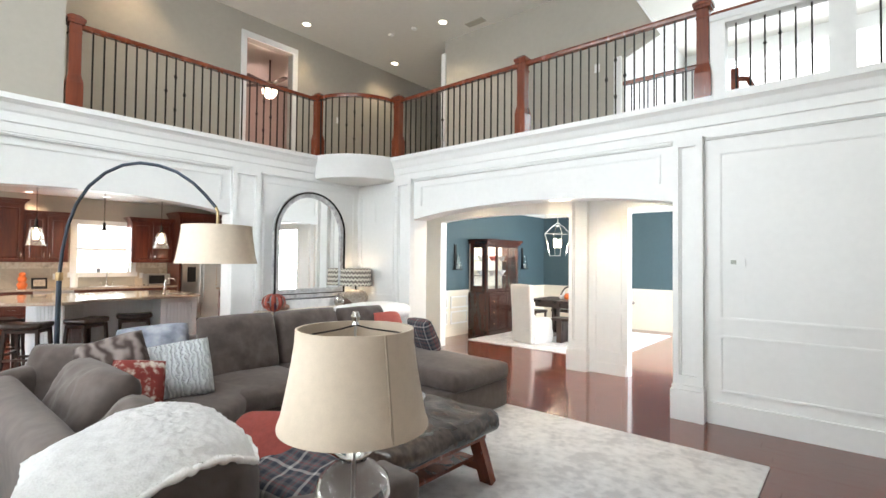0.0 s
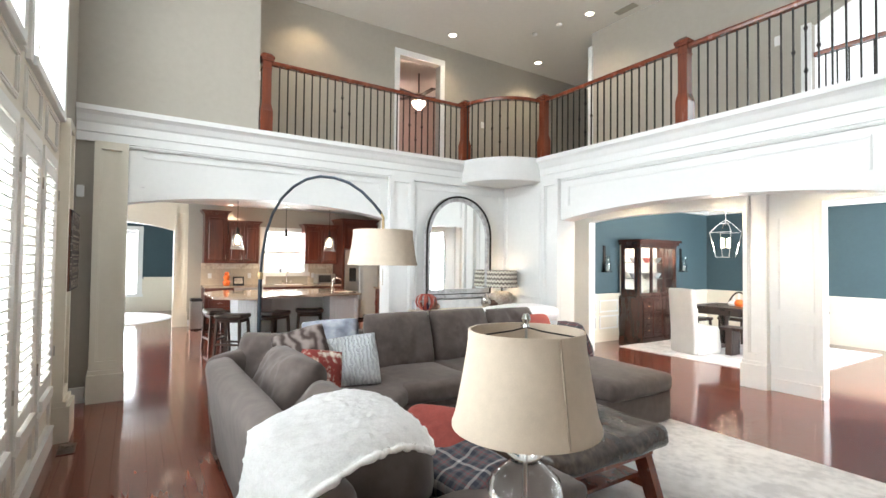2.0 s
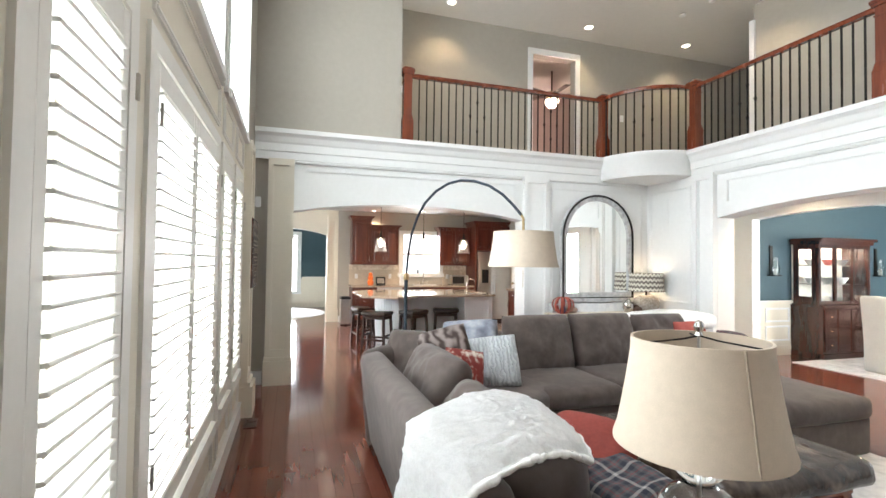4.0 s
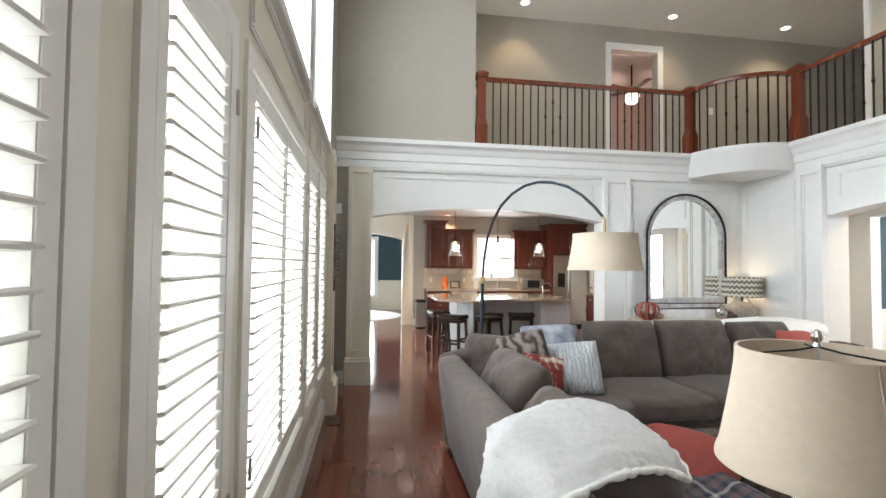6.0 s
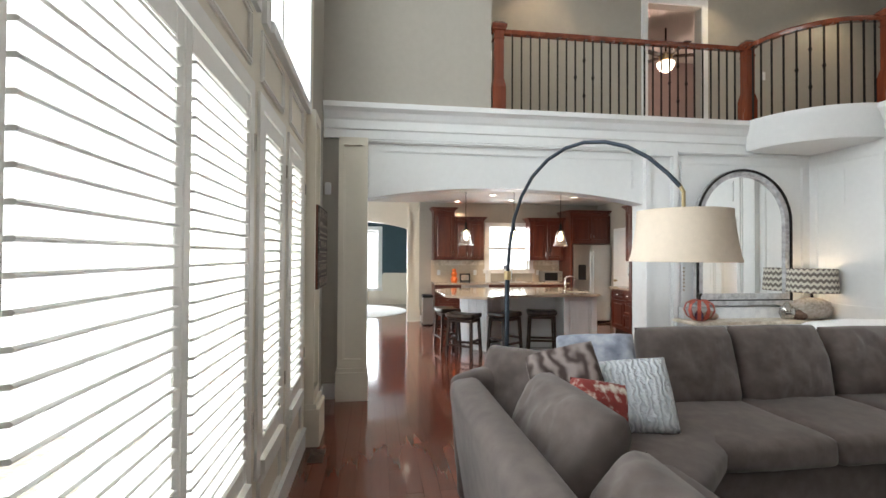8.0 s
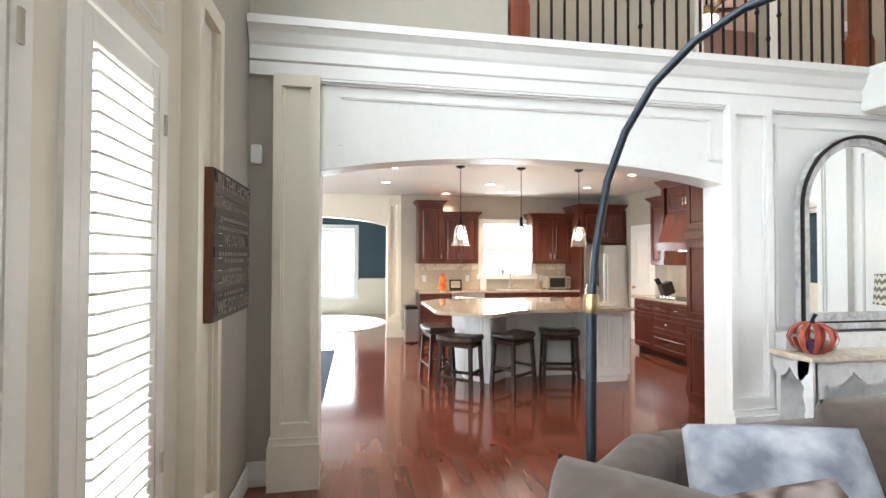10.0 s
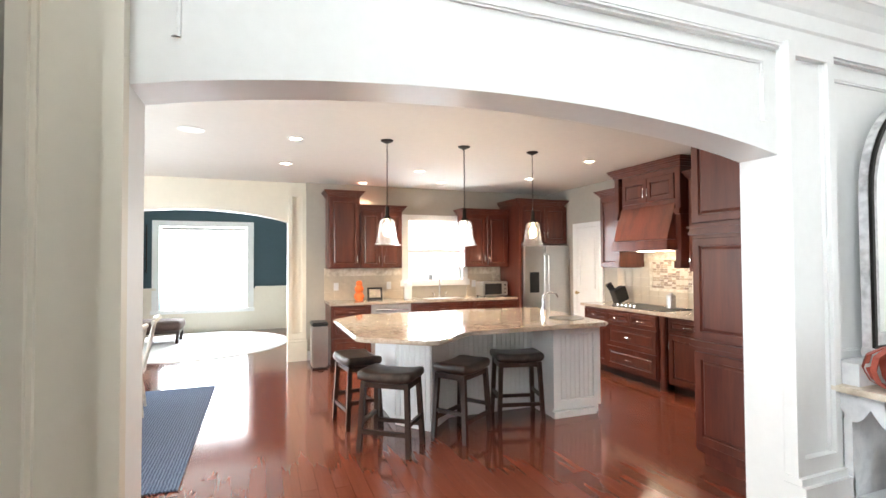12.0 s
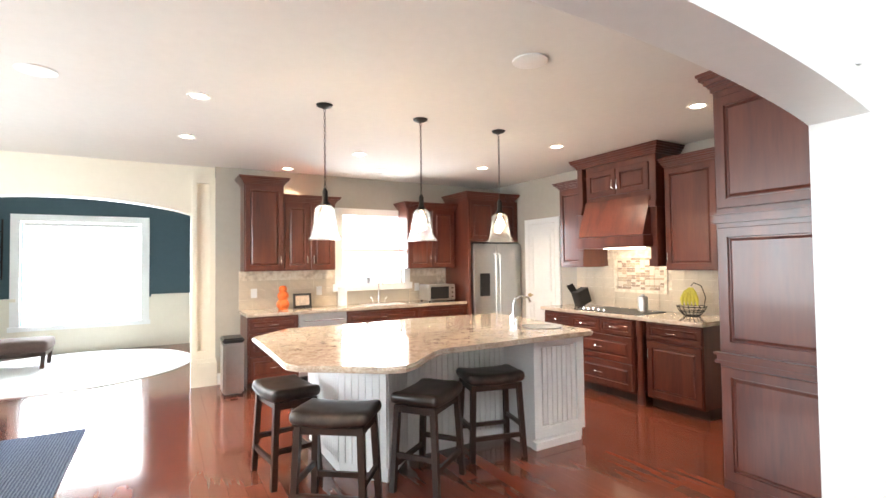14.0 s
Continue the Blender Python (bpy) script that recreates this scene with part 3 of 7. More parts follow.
frame_strip(bm, "y", 6.42, -1, -2.72, -2.34, 0.95, 2.1)
frame_strip(bm, "y", 6.42, -1, -2.72, -2.34, 0.28, 0.82)
for y0, y1 in ((6.65, 7.3), (7.4, 7.95)):
    frame_strip(bm, "x", -6.13, 1, y0, y1, 0.24, 0.5), frame_strip(bm, "x", -6.13, 1, y0, y1, 0.56, 0.8)
solid("trim_wall_panels", bm, WHITE, "white picture-frame wall mouldings", "trim", **ST)
bm = B((XK, XK + 0.02, W0, -0.5, 0, 0.16), (XK, XK + 0.02, 3.39, YR, 0, 0.16), (XK + 0.02, -5.36, YR - 0.02, YR, 0, 0.16), (-1.05, XE, YR - 0.025, YR, 0, 0.19), (-6.29, -5.43, W0, W0 + 0.015, 0, 0.14), (-5.0, XE, W0, W0 + 0.02, 0, 0.15), (XE - 0.02, XE, W0 + 0.02, YR - 0.025, 0, 0.15),
      (-12.1, -12.08, 0.92, 1.15, 0, 0.14), (-6.3, -5.6, 6.4, 6.42, 0, 0.15), (-2.78, -2.28, 6.40, 6.42, 0, 0.15))
B((-1.05, XE, YR - 0.032, YR, 0.19, 0.205), (-5.0, XE, W0, W0 + 0.028, 0.15, 0.165), bm=bm)
solid("baseboard", bm, WHITE, "white painted baseboards", "baseboard", **ST)
# upper doorway casings
bm = B((-7.5, -7.475, 3.66, 3.75, ZB, 5.15), (-7.5, -7.475, 4.60, 4.69, ZB, 5.15), (-7.5, -7.47, 3.66, 4.69, 5.15, 5.25), (-5.68, -5.60, 6.53, 6.57, ZB, 5.3), (-2.5, -2.40, 6.545, 6.57, ZB, 4.38), (-7.5, -7.48, 0.9, 3.66, ZB, ZB + 0.13), (-5.6, -2.5, 6.55, 6.57, ZB, ZB + 0.13))
solid("trim_upper_doors", bm, WHITE, "white door casings of the upper hall", "trim", **ST)

# ---- windows and plantation shutters ----
SL = B((-0.5, 0.5, -0.031, 0.031, -0.005, 0.005))
bmesh.ops.bevel(SL, geom=[e for e in SL.edges if abs(e.verts[0].co.x - e.verts[1].co.x) > 0.5], offset=0.0045, segments=1, affect="EDGES")
SLAT = {}


def slat_mesh(width):
    key = round(width, 3)
    if key not in SLAT:
        b = SL.copy()
        for v in b.verts:
            v.co.x *= width
        SLAT[key] = mesh_of(b, "slat", SHUTTER)
    return SLAT[key]


for k, (a, b, panels) in enumerate(UNITS):
    t = thing("window_%d" % (k + 1), "white plantation shutters closed over a bright window", "window", "shuttered windows", "structure", ((a + b) / 2, W0, 0.52))
    wpart("casing", B((a - 0.07, a, W0, W0 + 0.014, 0.45, 2.27), (b, b + 0.07, W0, W0 + 0.014, 0.45, 2.27), (a, b, W0, W0 + 0.014, 2.2, 2.27), (a, b, W0, W0 + 0.035, 0.45, 0.52)), SHUTTER, t)
    wpart("window_frame", B((a, a + 0.05, W0 - 0.2, W0 - 0.16, 0.52, 2.2), (b - 0.05, b, W0 - 0.2, W0 - 0.16, 0.52, 2.2), (a + 0.05, b - 0.05, W0 - 0.2, W0 - 0.16, 1.34, 1.39), ((a + b) / 2 - 0.04, (a + b) / 2 + 0.04, W0 - 0.206, W0 - 0.154, 0.52, 2.2)), WHITE, t)
    half = (b - a) / panels
    for i in range(panels):
        p, q = a + i * half + 0.004, a + (i + 1) * half - 0.004
        y0, y1 = W0 - 0.02, W0 + 0.012
        panel = wpart("shutter_panel", B((p, p + 0.052, y0, y1, 0.53, 2.19), (q - 0.052, q, y0, y1, 0.53, 2.19), (p + 0.052, q - 0.052, y0, y1, 0.53, 0.61), (p + 0.052, q - 0.052, y0, y1, 2.10, 2.19), bevel=0.003), SHUTTER, t)
        for hz in (0.75, 1.95):
            hx = p - 0.01 if i == 0 else q - 0.004
            wpart("hinge", B((hx, hx + 0.014, y1 + 0.018, y1 + 0.026, hz, hz + 0.075)), GREIGE, panel)
        me = slat_mesh(q - p - 0.108)
        for j in range(27):
            s = new("slat", me)
            s.parent = panel
            s.matrix_basis = pose((p + q) / 2, W0 - 0.004, 0.64 + j * 0.0551, 4)
for k, (a, b) in enumerate(UPPER):
    t = thing("window_%d" % (k + 7), "tall white framed upper window full of daylight", "window", "upper windows", "structure", ((a + b) / 2, W0, 2.66))
    wpart("window_frame", B((a - 0.05, a + 0.045, W0 - 0.1, W0 + 0.025, 2.62, 5.24), (b - 0.045, b + 0.05, W0 - 0.1, W0 + 0.025, 2.62, 5.24), (a + 0.045, b - 0.045, W0 - 0.1, W0 + 0.025, 5.15, 5.24), ((a + b) / 2 - 0.025, (a + b) / 2 + 0.025, W0 - 0.1, W0 - 0.05, 2.69, 5.15)), WHITE, t)
    wpart("window_sill", B((a + 0.045, b - 0.045, W0 - 0.12, W0 + 0.04, 2.62, 2.68), bevel=0.004), WHITE, t)
SL.free()
bm = bmesh.new()
for a, b, _ in UNITS:
    frame_strip(bm, "y", W0, 1, a - 0.02, b + 0.02, 2.33, 2.58)
    frame_strip(bm, "y", W0, 1, a - 0.02, b + 0.02, 0.2, 0.42)
solid("trim_window_panels", bm, SHUTTER, "cream panel mouldings round the windows", "trim", **ST)

# ---- balcony railings ----
def newel(x, y, z=ZB, top=1.02):
    t = thing("newel_post", "square cherry wood newel post with a moulded cap", "post", "balcony newel posts", at=(x, y, z))
    part("shaft", B((-0.055, 0.055, -0.055, 0.055, 0.36, top - 0.1), (-0.062, 0.062, -0.062, 0.062, top - 0.2, top - 0.18), bevel=0.004), RAILWOOD, t)
    b = B((-0.075, 0.075, -0.075, 0.075, 0, 0.28), bevel=0.004)
    r = bmesh.new()
    lo = [r.verts.new((sx * 0.075, sy * 0.075, 0.28)) for sx, sy in ((-1, -1), (1, -1), (1, 1), (-1, 1))]
    hi = [r.verts.new((sx * 0.057, sy * 0.057, 0.37)) for sx, sy in ((-1, -1), (1, -1), (1, 1), (-1, 1))]
    for i in range(4):
        r.faces.new((lo[i], lo[(i + 1) % 4], hi[(i + 1) % 4], hi[i]))
    part("base", join(b, r), RAILWOOD, t)
    c = B((-0.075, 0.075, -0.075, 0.075, top - 0.1, top - 0.07), (-0.085, 0.085, -0.085, 0.085, top - 0.07, top - 0.04))
    lo = [c.verts.new((sx * 0.082, sy * 0.082, top - 0.04)) for sx, sy in ((-1, -1), (1, -1), (1, 1), (-1, 1))]
    hi = [c.verts.new((sx * 0.045, sy * 0.045, top)) for sx, sy in ((-1, -1), (1, -1), (1, 1), (-1, 1))]
    c.faces.new(hi)
    for i in range(4):
        c.faces.new((lo[i], lo[(i + 1) % 4], hi[(i + 1) % 4], hi[i]))
    part("cap", c, RAILWOOD, t)


for p in ((-6.35, 1.26), (-6.35, 4.36), (-5.41, 5.2), (-3.15, 5.2), (-1.09, 5.2)):
    newel(*p)


def baluster_mesh(h, knobs):
    bm = B((-0.0075, 0.0075, -0.0075, 0.0075, 0, h))
    for kz in knobs:
        lathe([(0, -0.03), (0.012, -0.022), (0.02, 0), (0.012, 0.022), (0, 0.03)], 8, (0, 0, kz), bm)
    return mesh_of(bm, "baluster", IRON)


BAL = [baluster_mesh(0.9, ()), baluster_mesh(0.9, (0.46,)), baluster_mesh(0.9, (0.25, 0.66))]


def railing(points, n, knuckles, label, z=ZB, h=0.94):
    """A rail along points with n balusters; knuckles: baluster index -> pattern."""
    t = thing("balcony_railing", label, "railing", "balcony railings", at=(*points[0], z))
    pts = [Vector((*p, z + h - 0.02)) for p in points]
    bm = bmesh.new()
    prof = [(-0.032, -0.03), (0.032, -0.03), (0.036, 0.0), (0.026, 0.022), (-0.026, 0.022), (-0.036, 0.0)]
    rings = []
    for i, p in enumerate(pts):
        d = (pts[min(i + 1, len(pts) - 1)] - pts[max(i - 1, 0)]).normalized()
        s = Vector((-d.y, d.x, 0))
        rings.append([bm.verts.new(p + s * u + Vector((0, 0, v))) for u, v in prof])
    for a, b in zip(rings, rings[1:]):
        for k in range(6):
            bm.faces.new((a[k], a[(k + 1) % 6], b[(k + 1) % 6], b[k]))
    bm.faces.new(rings[0]), bm.faces.new(rings[-1])
    wpart("handrail", bm, RAILWOOD, t)
    ln = [0]
    for a, b in zip(pts, pts[1:]):
        ln.append(ln[-1] + (b - a).length)
    for i in range(n):
        s = ln[-1] * (i + 1) / (n + 1)
        k = max(j for j in range(len(pts) - 1) if ln[j] <= s)
        p = pts[k].lerp(pts[k + 1], (s - ln[k]) / (ln[k + 1] - ln[k]))
        o = new("baluster", BAL[knuckles.get(i, 0)])
        o.parent = t
        o.location = Vector((p.x, p.y, z)) - Vector((*points[0], z))


railing([(-6.35, 1.32), (-6.35, 4.30)], 27, {7: 1, 8: 2, 9: 1, 18: 1, 19: 2, 20: 1}, "straight cherry handrail on thin black iron balusters")
railing([(-6.35, 4.36)] + [(cx - 0.03 + 0.81 * math.cos(radians(a)), cy + 0.03 + 0.81 * math.sin(radians(a))) for a in range(-84, 1, 7)] + [(-5.42, 5.2)], 11, {4: 1, 5: 2, 6: 1}, "curved cherry handrail on iron balusters at the corner")
railing([(-5.35, 5.2), (-3.21, 5.2)], 19, {5: 1, 6: 2, 7: 1}, "cherry handrail on thin black iron balusters")
railing([(-3.09, 5.2), (-1.15, 5.2)], 18, {9: 1, 10: 2, 11: 1}, "cherry handrail on thin black iron balusters")
# white framed half wall by the stairs
bm = B((-1.03, -0.9, 5.16, 5.3, ZB, 3.92), (-0.13, 0.05, 5.16, 5.3, ZB, 4.6), (-0.9, -0.13, 5.16, 5.3, ZB, 3.16), (-0.9, -0.13, 5.16, 5.3, 3.82, 3.92), (0.05, 1.6, 5.16, 5.3, ZB, 3.14), (1.4, 1.6, 5.16, 5.3, 3.14, 4.6))
B((-0.085, -0.02, 5.145, 5.16, 3.1, 4.6), (-1.03, -0.13, 5.15, 5.16, 3.86, 3.92), bm=bm)
solid("wall_stair_screen", bm, WHITE, "white painted half wall with framed openings", "wall", **ST)
t = thing("stair_screen_balusters", "thin black iron balusters in a white frame", "railing", "balcony railings", at=(-0.5, 5.23, 3.16))
for i, x in enumerate([-0.82 + 0.115 * j for j in range(6)] + [0.2, 0.32, 0.44]):
    b = bmesh.new()
    lathe([(0.008, 3.14 if x > 0 else 3.16), (0.008, 3.82 if x < 0 else 4.5)], 6, (x, 5.23, 0), b)
    if i in (2, 3):
        lathe([(0, -0.03), (0.018, 0), (0, 0.03)], 8, (x, 5.23, 3.56 if i == 2 else 3.62), b)
    wpart("baluster", b, IRON, t)
wpart("handrail", B((-1.03, -0.13, 5.19, 5.27, 3.92, 3.97), bevel=0.01), RAILWOOD, t)
# landing rail and stair rail beyond
railing([(-2.40, 6.65), (-1.2, 6.65)], 10, {6: 1}, "dark handrail with iron balusters before the bright landing")
t = thing("stair_rail", "dark cherry stair rail going down from a newel post", "railing", at=(-0.95, 6.2, ZB))
wpart("newel", B((-1.02, -0.94, 6.16, 6.24, ZB, 3.72), bevel=0.006), RAILWOOD, t)
wpart("handrail", tube([(-0.94, 6.2, 3.6), (-0.86, 6.2, 3.58), (-0.8, 6.2, 3.45), (0.2, 6.2, 2.85)], 0.03), RAILWOOD, t)

# recessed lights, detectors and vents
CAN = mat("lamp_glow", (1, 0.9, 0.75), 0.5, var=0, emit=((1, 0.86, 0.66), 14))


def can(x, y, z, r=0.07):
    t = thing("recessed_light", "small round recessed ceiling light, switched on", "ceiling light", "recessed ceiling lights", at=(x, y, z))
    part("trim_ring", lathe([(r, -0.002), (r + 0.025, -0.008), (r + 0.028, 0), (r + 0.02, 0.0)], 20), WHITE, t)
    part("lens", lathe([(0, -0.003), (r, -0.003), (r, 0.0), (0, 0.0)], 20), CAN, t)


for p in ((-7.05, 4.58), (-7.06, 6.66), (-5.2, 6.0), (-7.06, 2.11)):
    can(*p, ZC, 0.06)
KCANS = ((-9.39, 0.56), (-10.68, 0.53), (-10.62, 2.26), (-11.42, 2.87), (-10.65, 4.0), (-9.31, 4.04), (-7.75, 4.1), (-7.74, 0.57), (-11.83, 1.73))
for p in KCANS:
    can(*p, 2.74, 0.055)
for p in ((-4.6, 5.9), (-3.4, 5.9), (-2.0, 5.9)):
    can(*p, 2.72, 0.06)


def disc(name, label, cat, x, y, z, r, h=0.03, m=WHITE):
    solid(name, lathe([(0, z - h), (r * 0.7, z - h), (r, z - h * 0.5), (r, z), (0, z)], 24, (x, y, 0)), m, label, cat, smooth=True)


disc("smoke_detector", "round white smoke detector on the ceiling", "detector", -6.2, 5.75, ZC, 0.05)
disc("smoke_detector", "round white smoke detector on the ceiling", "detector", -5.72, 5.85, ZC, 0.05)
disc("ceiling_speaker", "round white speaker grille on the kitchen ceiling", "speaker", -9.35, -0.36, 2.74, 0.11, 0.012)
disc("ceiling_speaker", "round white speaker and lamp on the kitchen ceiling", "speaker", -7.73, 2.31, 2.74, 0.11, 0.02)
bm = B((-4.95, -4.6, 6.28, 6.42, ZC - 0.012, ZC))
solid("ceiling_vent", bm, GREIGE, "pale slotted air vent on the high ceiling", "vent")
solid("floor_vent", B((-4.97, -4.72, -0.56, -0.45, 0, 0.006)), DARKWOOD, "brown floor vent beside the window wall", "vent")
t = thing("thermostat", "white rectangular thermostat on a white panelled wall", "thermostat", at=(-0.8, YR, 1.5))
wpart("case", B((-0.87, -0.74, YR - 0.025, YR, 1.49, 1.565), bevel=0.004), WHITE, t)
wpart("display", B((-0.855, -0.81, YR - 0.028, YR - 0.025, 1.51, 1.548)), mat("lcd", (0.35, 0.37, 0.33), 0.3), t)
def plate(p, axis, m=WHITE):
    x, y, z = p
    bm = B((x - 0.038, x + 0.038, y - 0.003, y + 0.003, z - 0.06, z + 0.06), (x - 0.01, x + 0.01, y - 0.008, y + 0.008, z - 0.02, z + 0.02)) if axis == "y" else B((x - 0.003, x + 0.003, y - 0.038, y + 0.038, z - 0.06, z + 0.06), (x - 0.008, x + 0.008, y - 0.01, y + 0.01, z - 0.02, z + 0.02))
    solid("switch_plate", bm, m, "white light switch plate on the wall", "switch", "switch plates")
for p, ax in (((-0.79, YR - 0.003, 1.19), "y"), ((-7.497, 1.45, 4.25), "x"), ((-7.497, 5.6, 4.2), "x"), ((-2.75, 6.567, 4.3), "y"), ((-12.072, 1.35, 1.12), "x"), ((-12.072, 2.2, 1.12), "x"), ((-12.072, 3.72, 1.12), "x")):
    plate(p, ax)
t = thing("wall_speaker", "white slotted speaker grille set in the wall", "speaker", at=(-5.99, YR, 2.12))
wpart("frame", B((-6.12, -5.86, YR - 0.008, YR, 2.12, 2.5)), WHITE, t)
for j in range(18):
    wpart("slat", B((-6.1, -5.88, YR - 0.012, YR - 0.008, 2.135 + 0.02 * j, 2.145 + 0.02 * j)), WHITE, t)
solid("alarm_sensor", B((XK, XK + 0.045, -0.615, -0.55, 2.14, 2.265), bevel=0.008), WHITE, "small white alarm sensor box on the wall", "sensor")

# upper bedroom ceiling fan
t = thing("ceiling_fan", "ceiling fan with a lit bowl lamp", "ceiling fan", at=(-8.9, 4.95, ZC))
part("rod", lathe([(0.015, -0.45), (0.015, 0)], 10), IRON, t)
part("motor", lathe([(0, -0.6), (0.1, -0.58), (0.12, -0.5), (0.06, -0.44), (0, -0.43)], 20), BRASS, t, smooth=True)
for i in range(5):
    part("blade", moved(B((0.12, 0.62, -0.06, 0.06, -0.512, -0.5), bevel=0.004), Matrix.Rotation(2 * math.pi * i / 5, 4, "Z")), DARKWOOD, t)
bulb("fan_bulb", (-8.9, 4.95, ZC - 0.85), 80, (1, 0.72, 0.62), 0.08)
part("bowl", lathe([(0, -0.78), (0.08, -0.76), (0.14, -0.68), (0.15, -0.62), (0, -0.61)], 20), mat("lit_bowl", (1, 0.9, 0.8), 0.5, var=0, emit=((1, 0.85, 0.68), 5)), t, smooth=True)

# ---- great room things ----
RUG = speckled("pale_rug", (0.50, 0.49, 0.50), (0.62, 0.61, 0.61), (0.70, 0.69, 0.69), 14, 0.95, 0.25)
LINEN = mat("linen_shade", (0.60, 0.505, 0.40), 0.85, var=0.05, scale=30, bump=0.15, bscale=300)
LEATHER = speckled("worn_brown_leather", (0.03, 0.021, 0.018), (0.055, 0.039, 0.032), (0.10, 0.072, 0.057), 18, 0.24, 0.08)
FLEECE = speckled("white_fleece", (0.86, 0.855, 0.85), (0.91, 0.905, 0.90), (0.94, 0.94, 0.935), 140, 0.95, 0.3)
RUST = mat("rust_fabric", (0.24, 0.045, 0.035), 0.85, var=0.12, bump=0.15, bscale=200)
CORAL = mat("coral_fabric", (0.42, 0.10, 0.08), 0.85, var=0.08, bump=0.15, bscale=200)
def plaid(name):
    """Woven tartan: broad crossing bands with thin pale and red lines."""
    m = mat(name, (0.05, 0.055, 0.075), 0.9, var=0, bump=0.2, bscale=250)
    n, l = m.node_tree.nodes, m.node_tree.links
    tc, sx = n.new("ShaderNodeTexCoord"), n.new("ShaderNodeSeparateXYZ")
    l.new(tc.outputs["Object"], sx.inputs[0])
    ramps = []
    for axis in (0, 1):
        sc, r = n.new("ShaderNodeMath"), n.new("ShaderNodeValToRGB")
        sc.operation, sc.inputs[1].default_value = "PINGPONG", 0.075
        up = n.new("ShaderNodeMath")
        up.operation, up.inputs[1].default_value = "MULTIPLY", 1 / 0.075
        l.new(sx.outputs[axis], sc.inputs[0]), l.new(sc.outputs[0], up.inputs[0]), l.new(up.outputs[0], r.inputs[0])
        r.color_ramp.interpolation = "CONSTANT"
        e = r.color_ramp.elements
        e[0].position, e[0].color, e[1].position, e[1].color = 0.0, (0.40, 0.38, 0.37, 1), 0.10, (0.03, 0.034, 0.05, 1)
        for q, c in ((0.42, (0.10, 0.095, 0.10, 1)), (0.60, (0.22, 0.05, 0.05, 1)), (0.66, (0.10, 0.095, 0.10, 1)), (0.85, (0.03, 0.034, 0.05, 1))):
            e.new(q).color = c
        ramps.append(r)
    mx = n.new("ShaderNodeMix")
    mx.data_type, mx.inputs[0].default_value = "RGBA", 0.5
    l.new(ramps[0].outputs[0], mx.inputs[6]), l.new(ramps[1].outputs[0], mx.inputs[7])
    l.new(mx.outputs[2], n["Principled BSDF"].inputs["Base Color"])
    return m


PLAID = plaid("plaid_fabric")
GREYFUR = banded("ribbed_grey_plush", (0.47, 0.49, 0.52), (0.60, 0.62, 0.64), "X", 30, 0.95, 7.0, 1.0, sharp=0.9)
BROWNFUR = banded("brown_fur", (0.05, 0.032, 0.027), (0.24, 0.20, 0.185), "X", 9, 0.95, 9.0, 0.6, sharp=0.9)
BLUEGREY = speckled("blue_grey_plush", (0.15, 0.16, 0.2), (0.27, 0.29, 0.34), (0.42, 0.43, 0.47), 9, 0.95, 0.4)
REDLEAF = speckled("red_leaf_print", (0.20, 0.03, 0.025), (0.23, 0.035, 0.028), (0.62, 0.55, 0.47), 24, 0.9, 0.1)
CHALK = speckled("chalky_white_paint", (0.62, 0.63, 0.64), (0.71, 0.72, 0.73), (0.76, 0.77, 0.77), 16, 0.6, 0.05)
GREYWASH = speckled("weathered_grey_wash", (0.36, 0.355, 0.36), (0.50, 0.50, 0.505), (0.62, 0.62, 0.62), 22, 0.65, 0.08)
MIRROR = mat("mirror_silver", (0.93, 0.94, 0.93), 0.015, 1.0, var=0)
ARCBLACK = mat("blue_black_metal", (0.03, 0.038, 0.05), 0.35, 0.7, var=0.05)

bm = B((-4.6, -0.47, 0.75, 4.3, 0.001, 0.014), bevel=0.004)
solid("area_rug", bm, RUG, "pale grey patterned area rug on the wood floor", "rug")

# sectional sofa
sofa = thing("sectional_sofa", "large taupe velvet sectional sofa with loose back cushions", "sofa", at=(-3.4, 2.2, 0))


def sp(name, bm, m4, label="", m=SOFA):
    return wpart(name, moved(bm, m4), m, sofa, label, "soft")


# base plinths
sp("base", soft_box(2.5, 0.90, 0.30, 0.03), pose(-2.8, 0.97, 0.02))
sp("base", soft_box(1.0, 2.2, 0.30, 0.03), pose(-4.14, 2.30, 0.02))
sp("base", soft_box(1.2, 1.1, 0.30, 0.03), pose(-3.95, 1.30, 0.02, 0, 0, -50))
sp("base", soft_box(1.9, 0.95, 0.30, 0.03), pose(-3.68, 3.77, 0.02))
# backs, leaning slightly outwards
sp("back", soft_box(2.5, 0.20, 0.75, 0.06), pose(-2.80, 0.56, 0.02, 8, 0, 0))
sp("back", soft_box(1.22, 0.20, 0.75, 0.06), pose(-4.38, 0.94, 0.02, 0, 0, -50) @ pose(0, 0, 0, 6, 0, 0))
sp("back", soft_box(0.20, 2.95, 0.75, 0.06), pose(-4.72, 2.80, 0.02, 0, -5, 0))
# arms
sp("arm", soft_box(0.26, 1.12, 0.54, 0.035), pose(-1.60, 1.03, 0.02))
sp("arm", soft_box(1.0, 0.16, 0.56, 0.05), pose(-4.2, 4.24, 0.02))
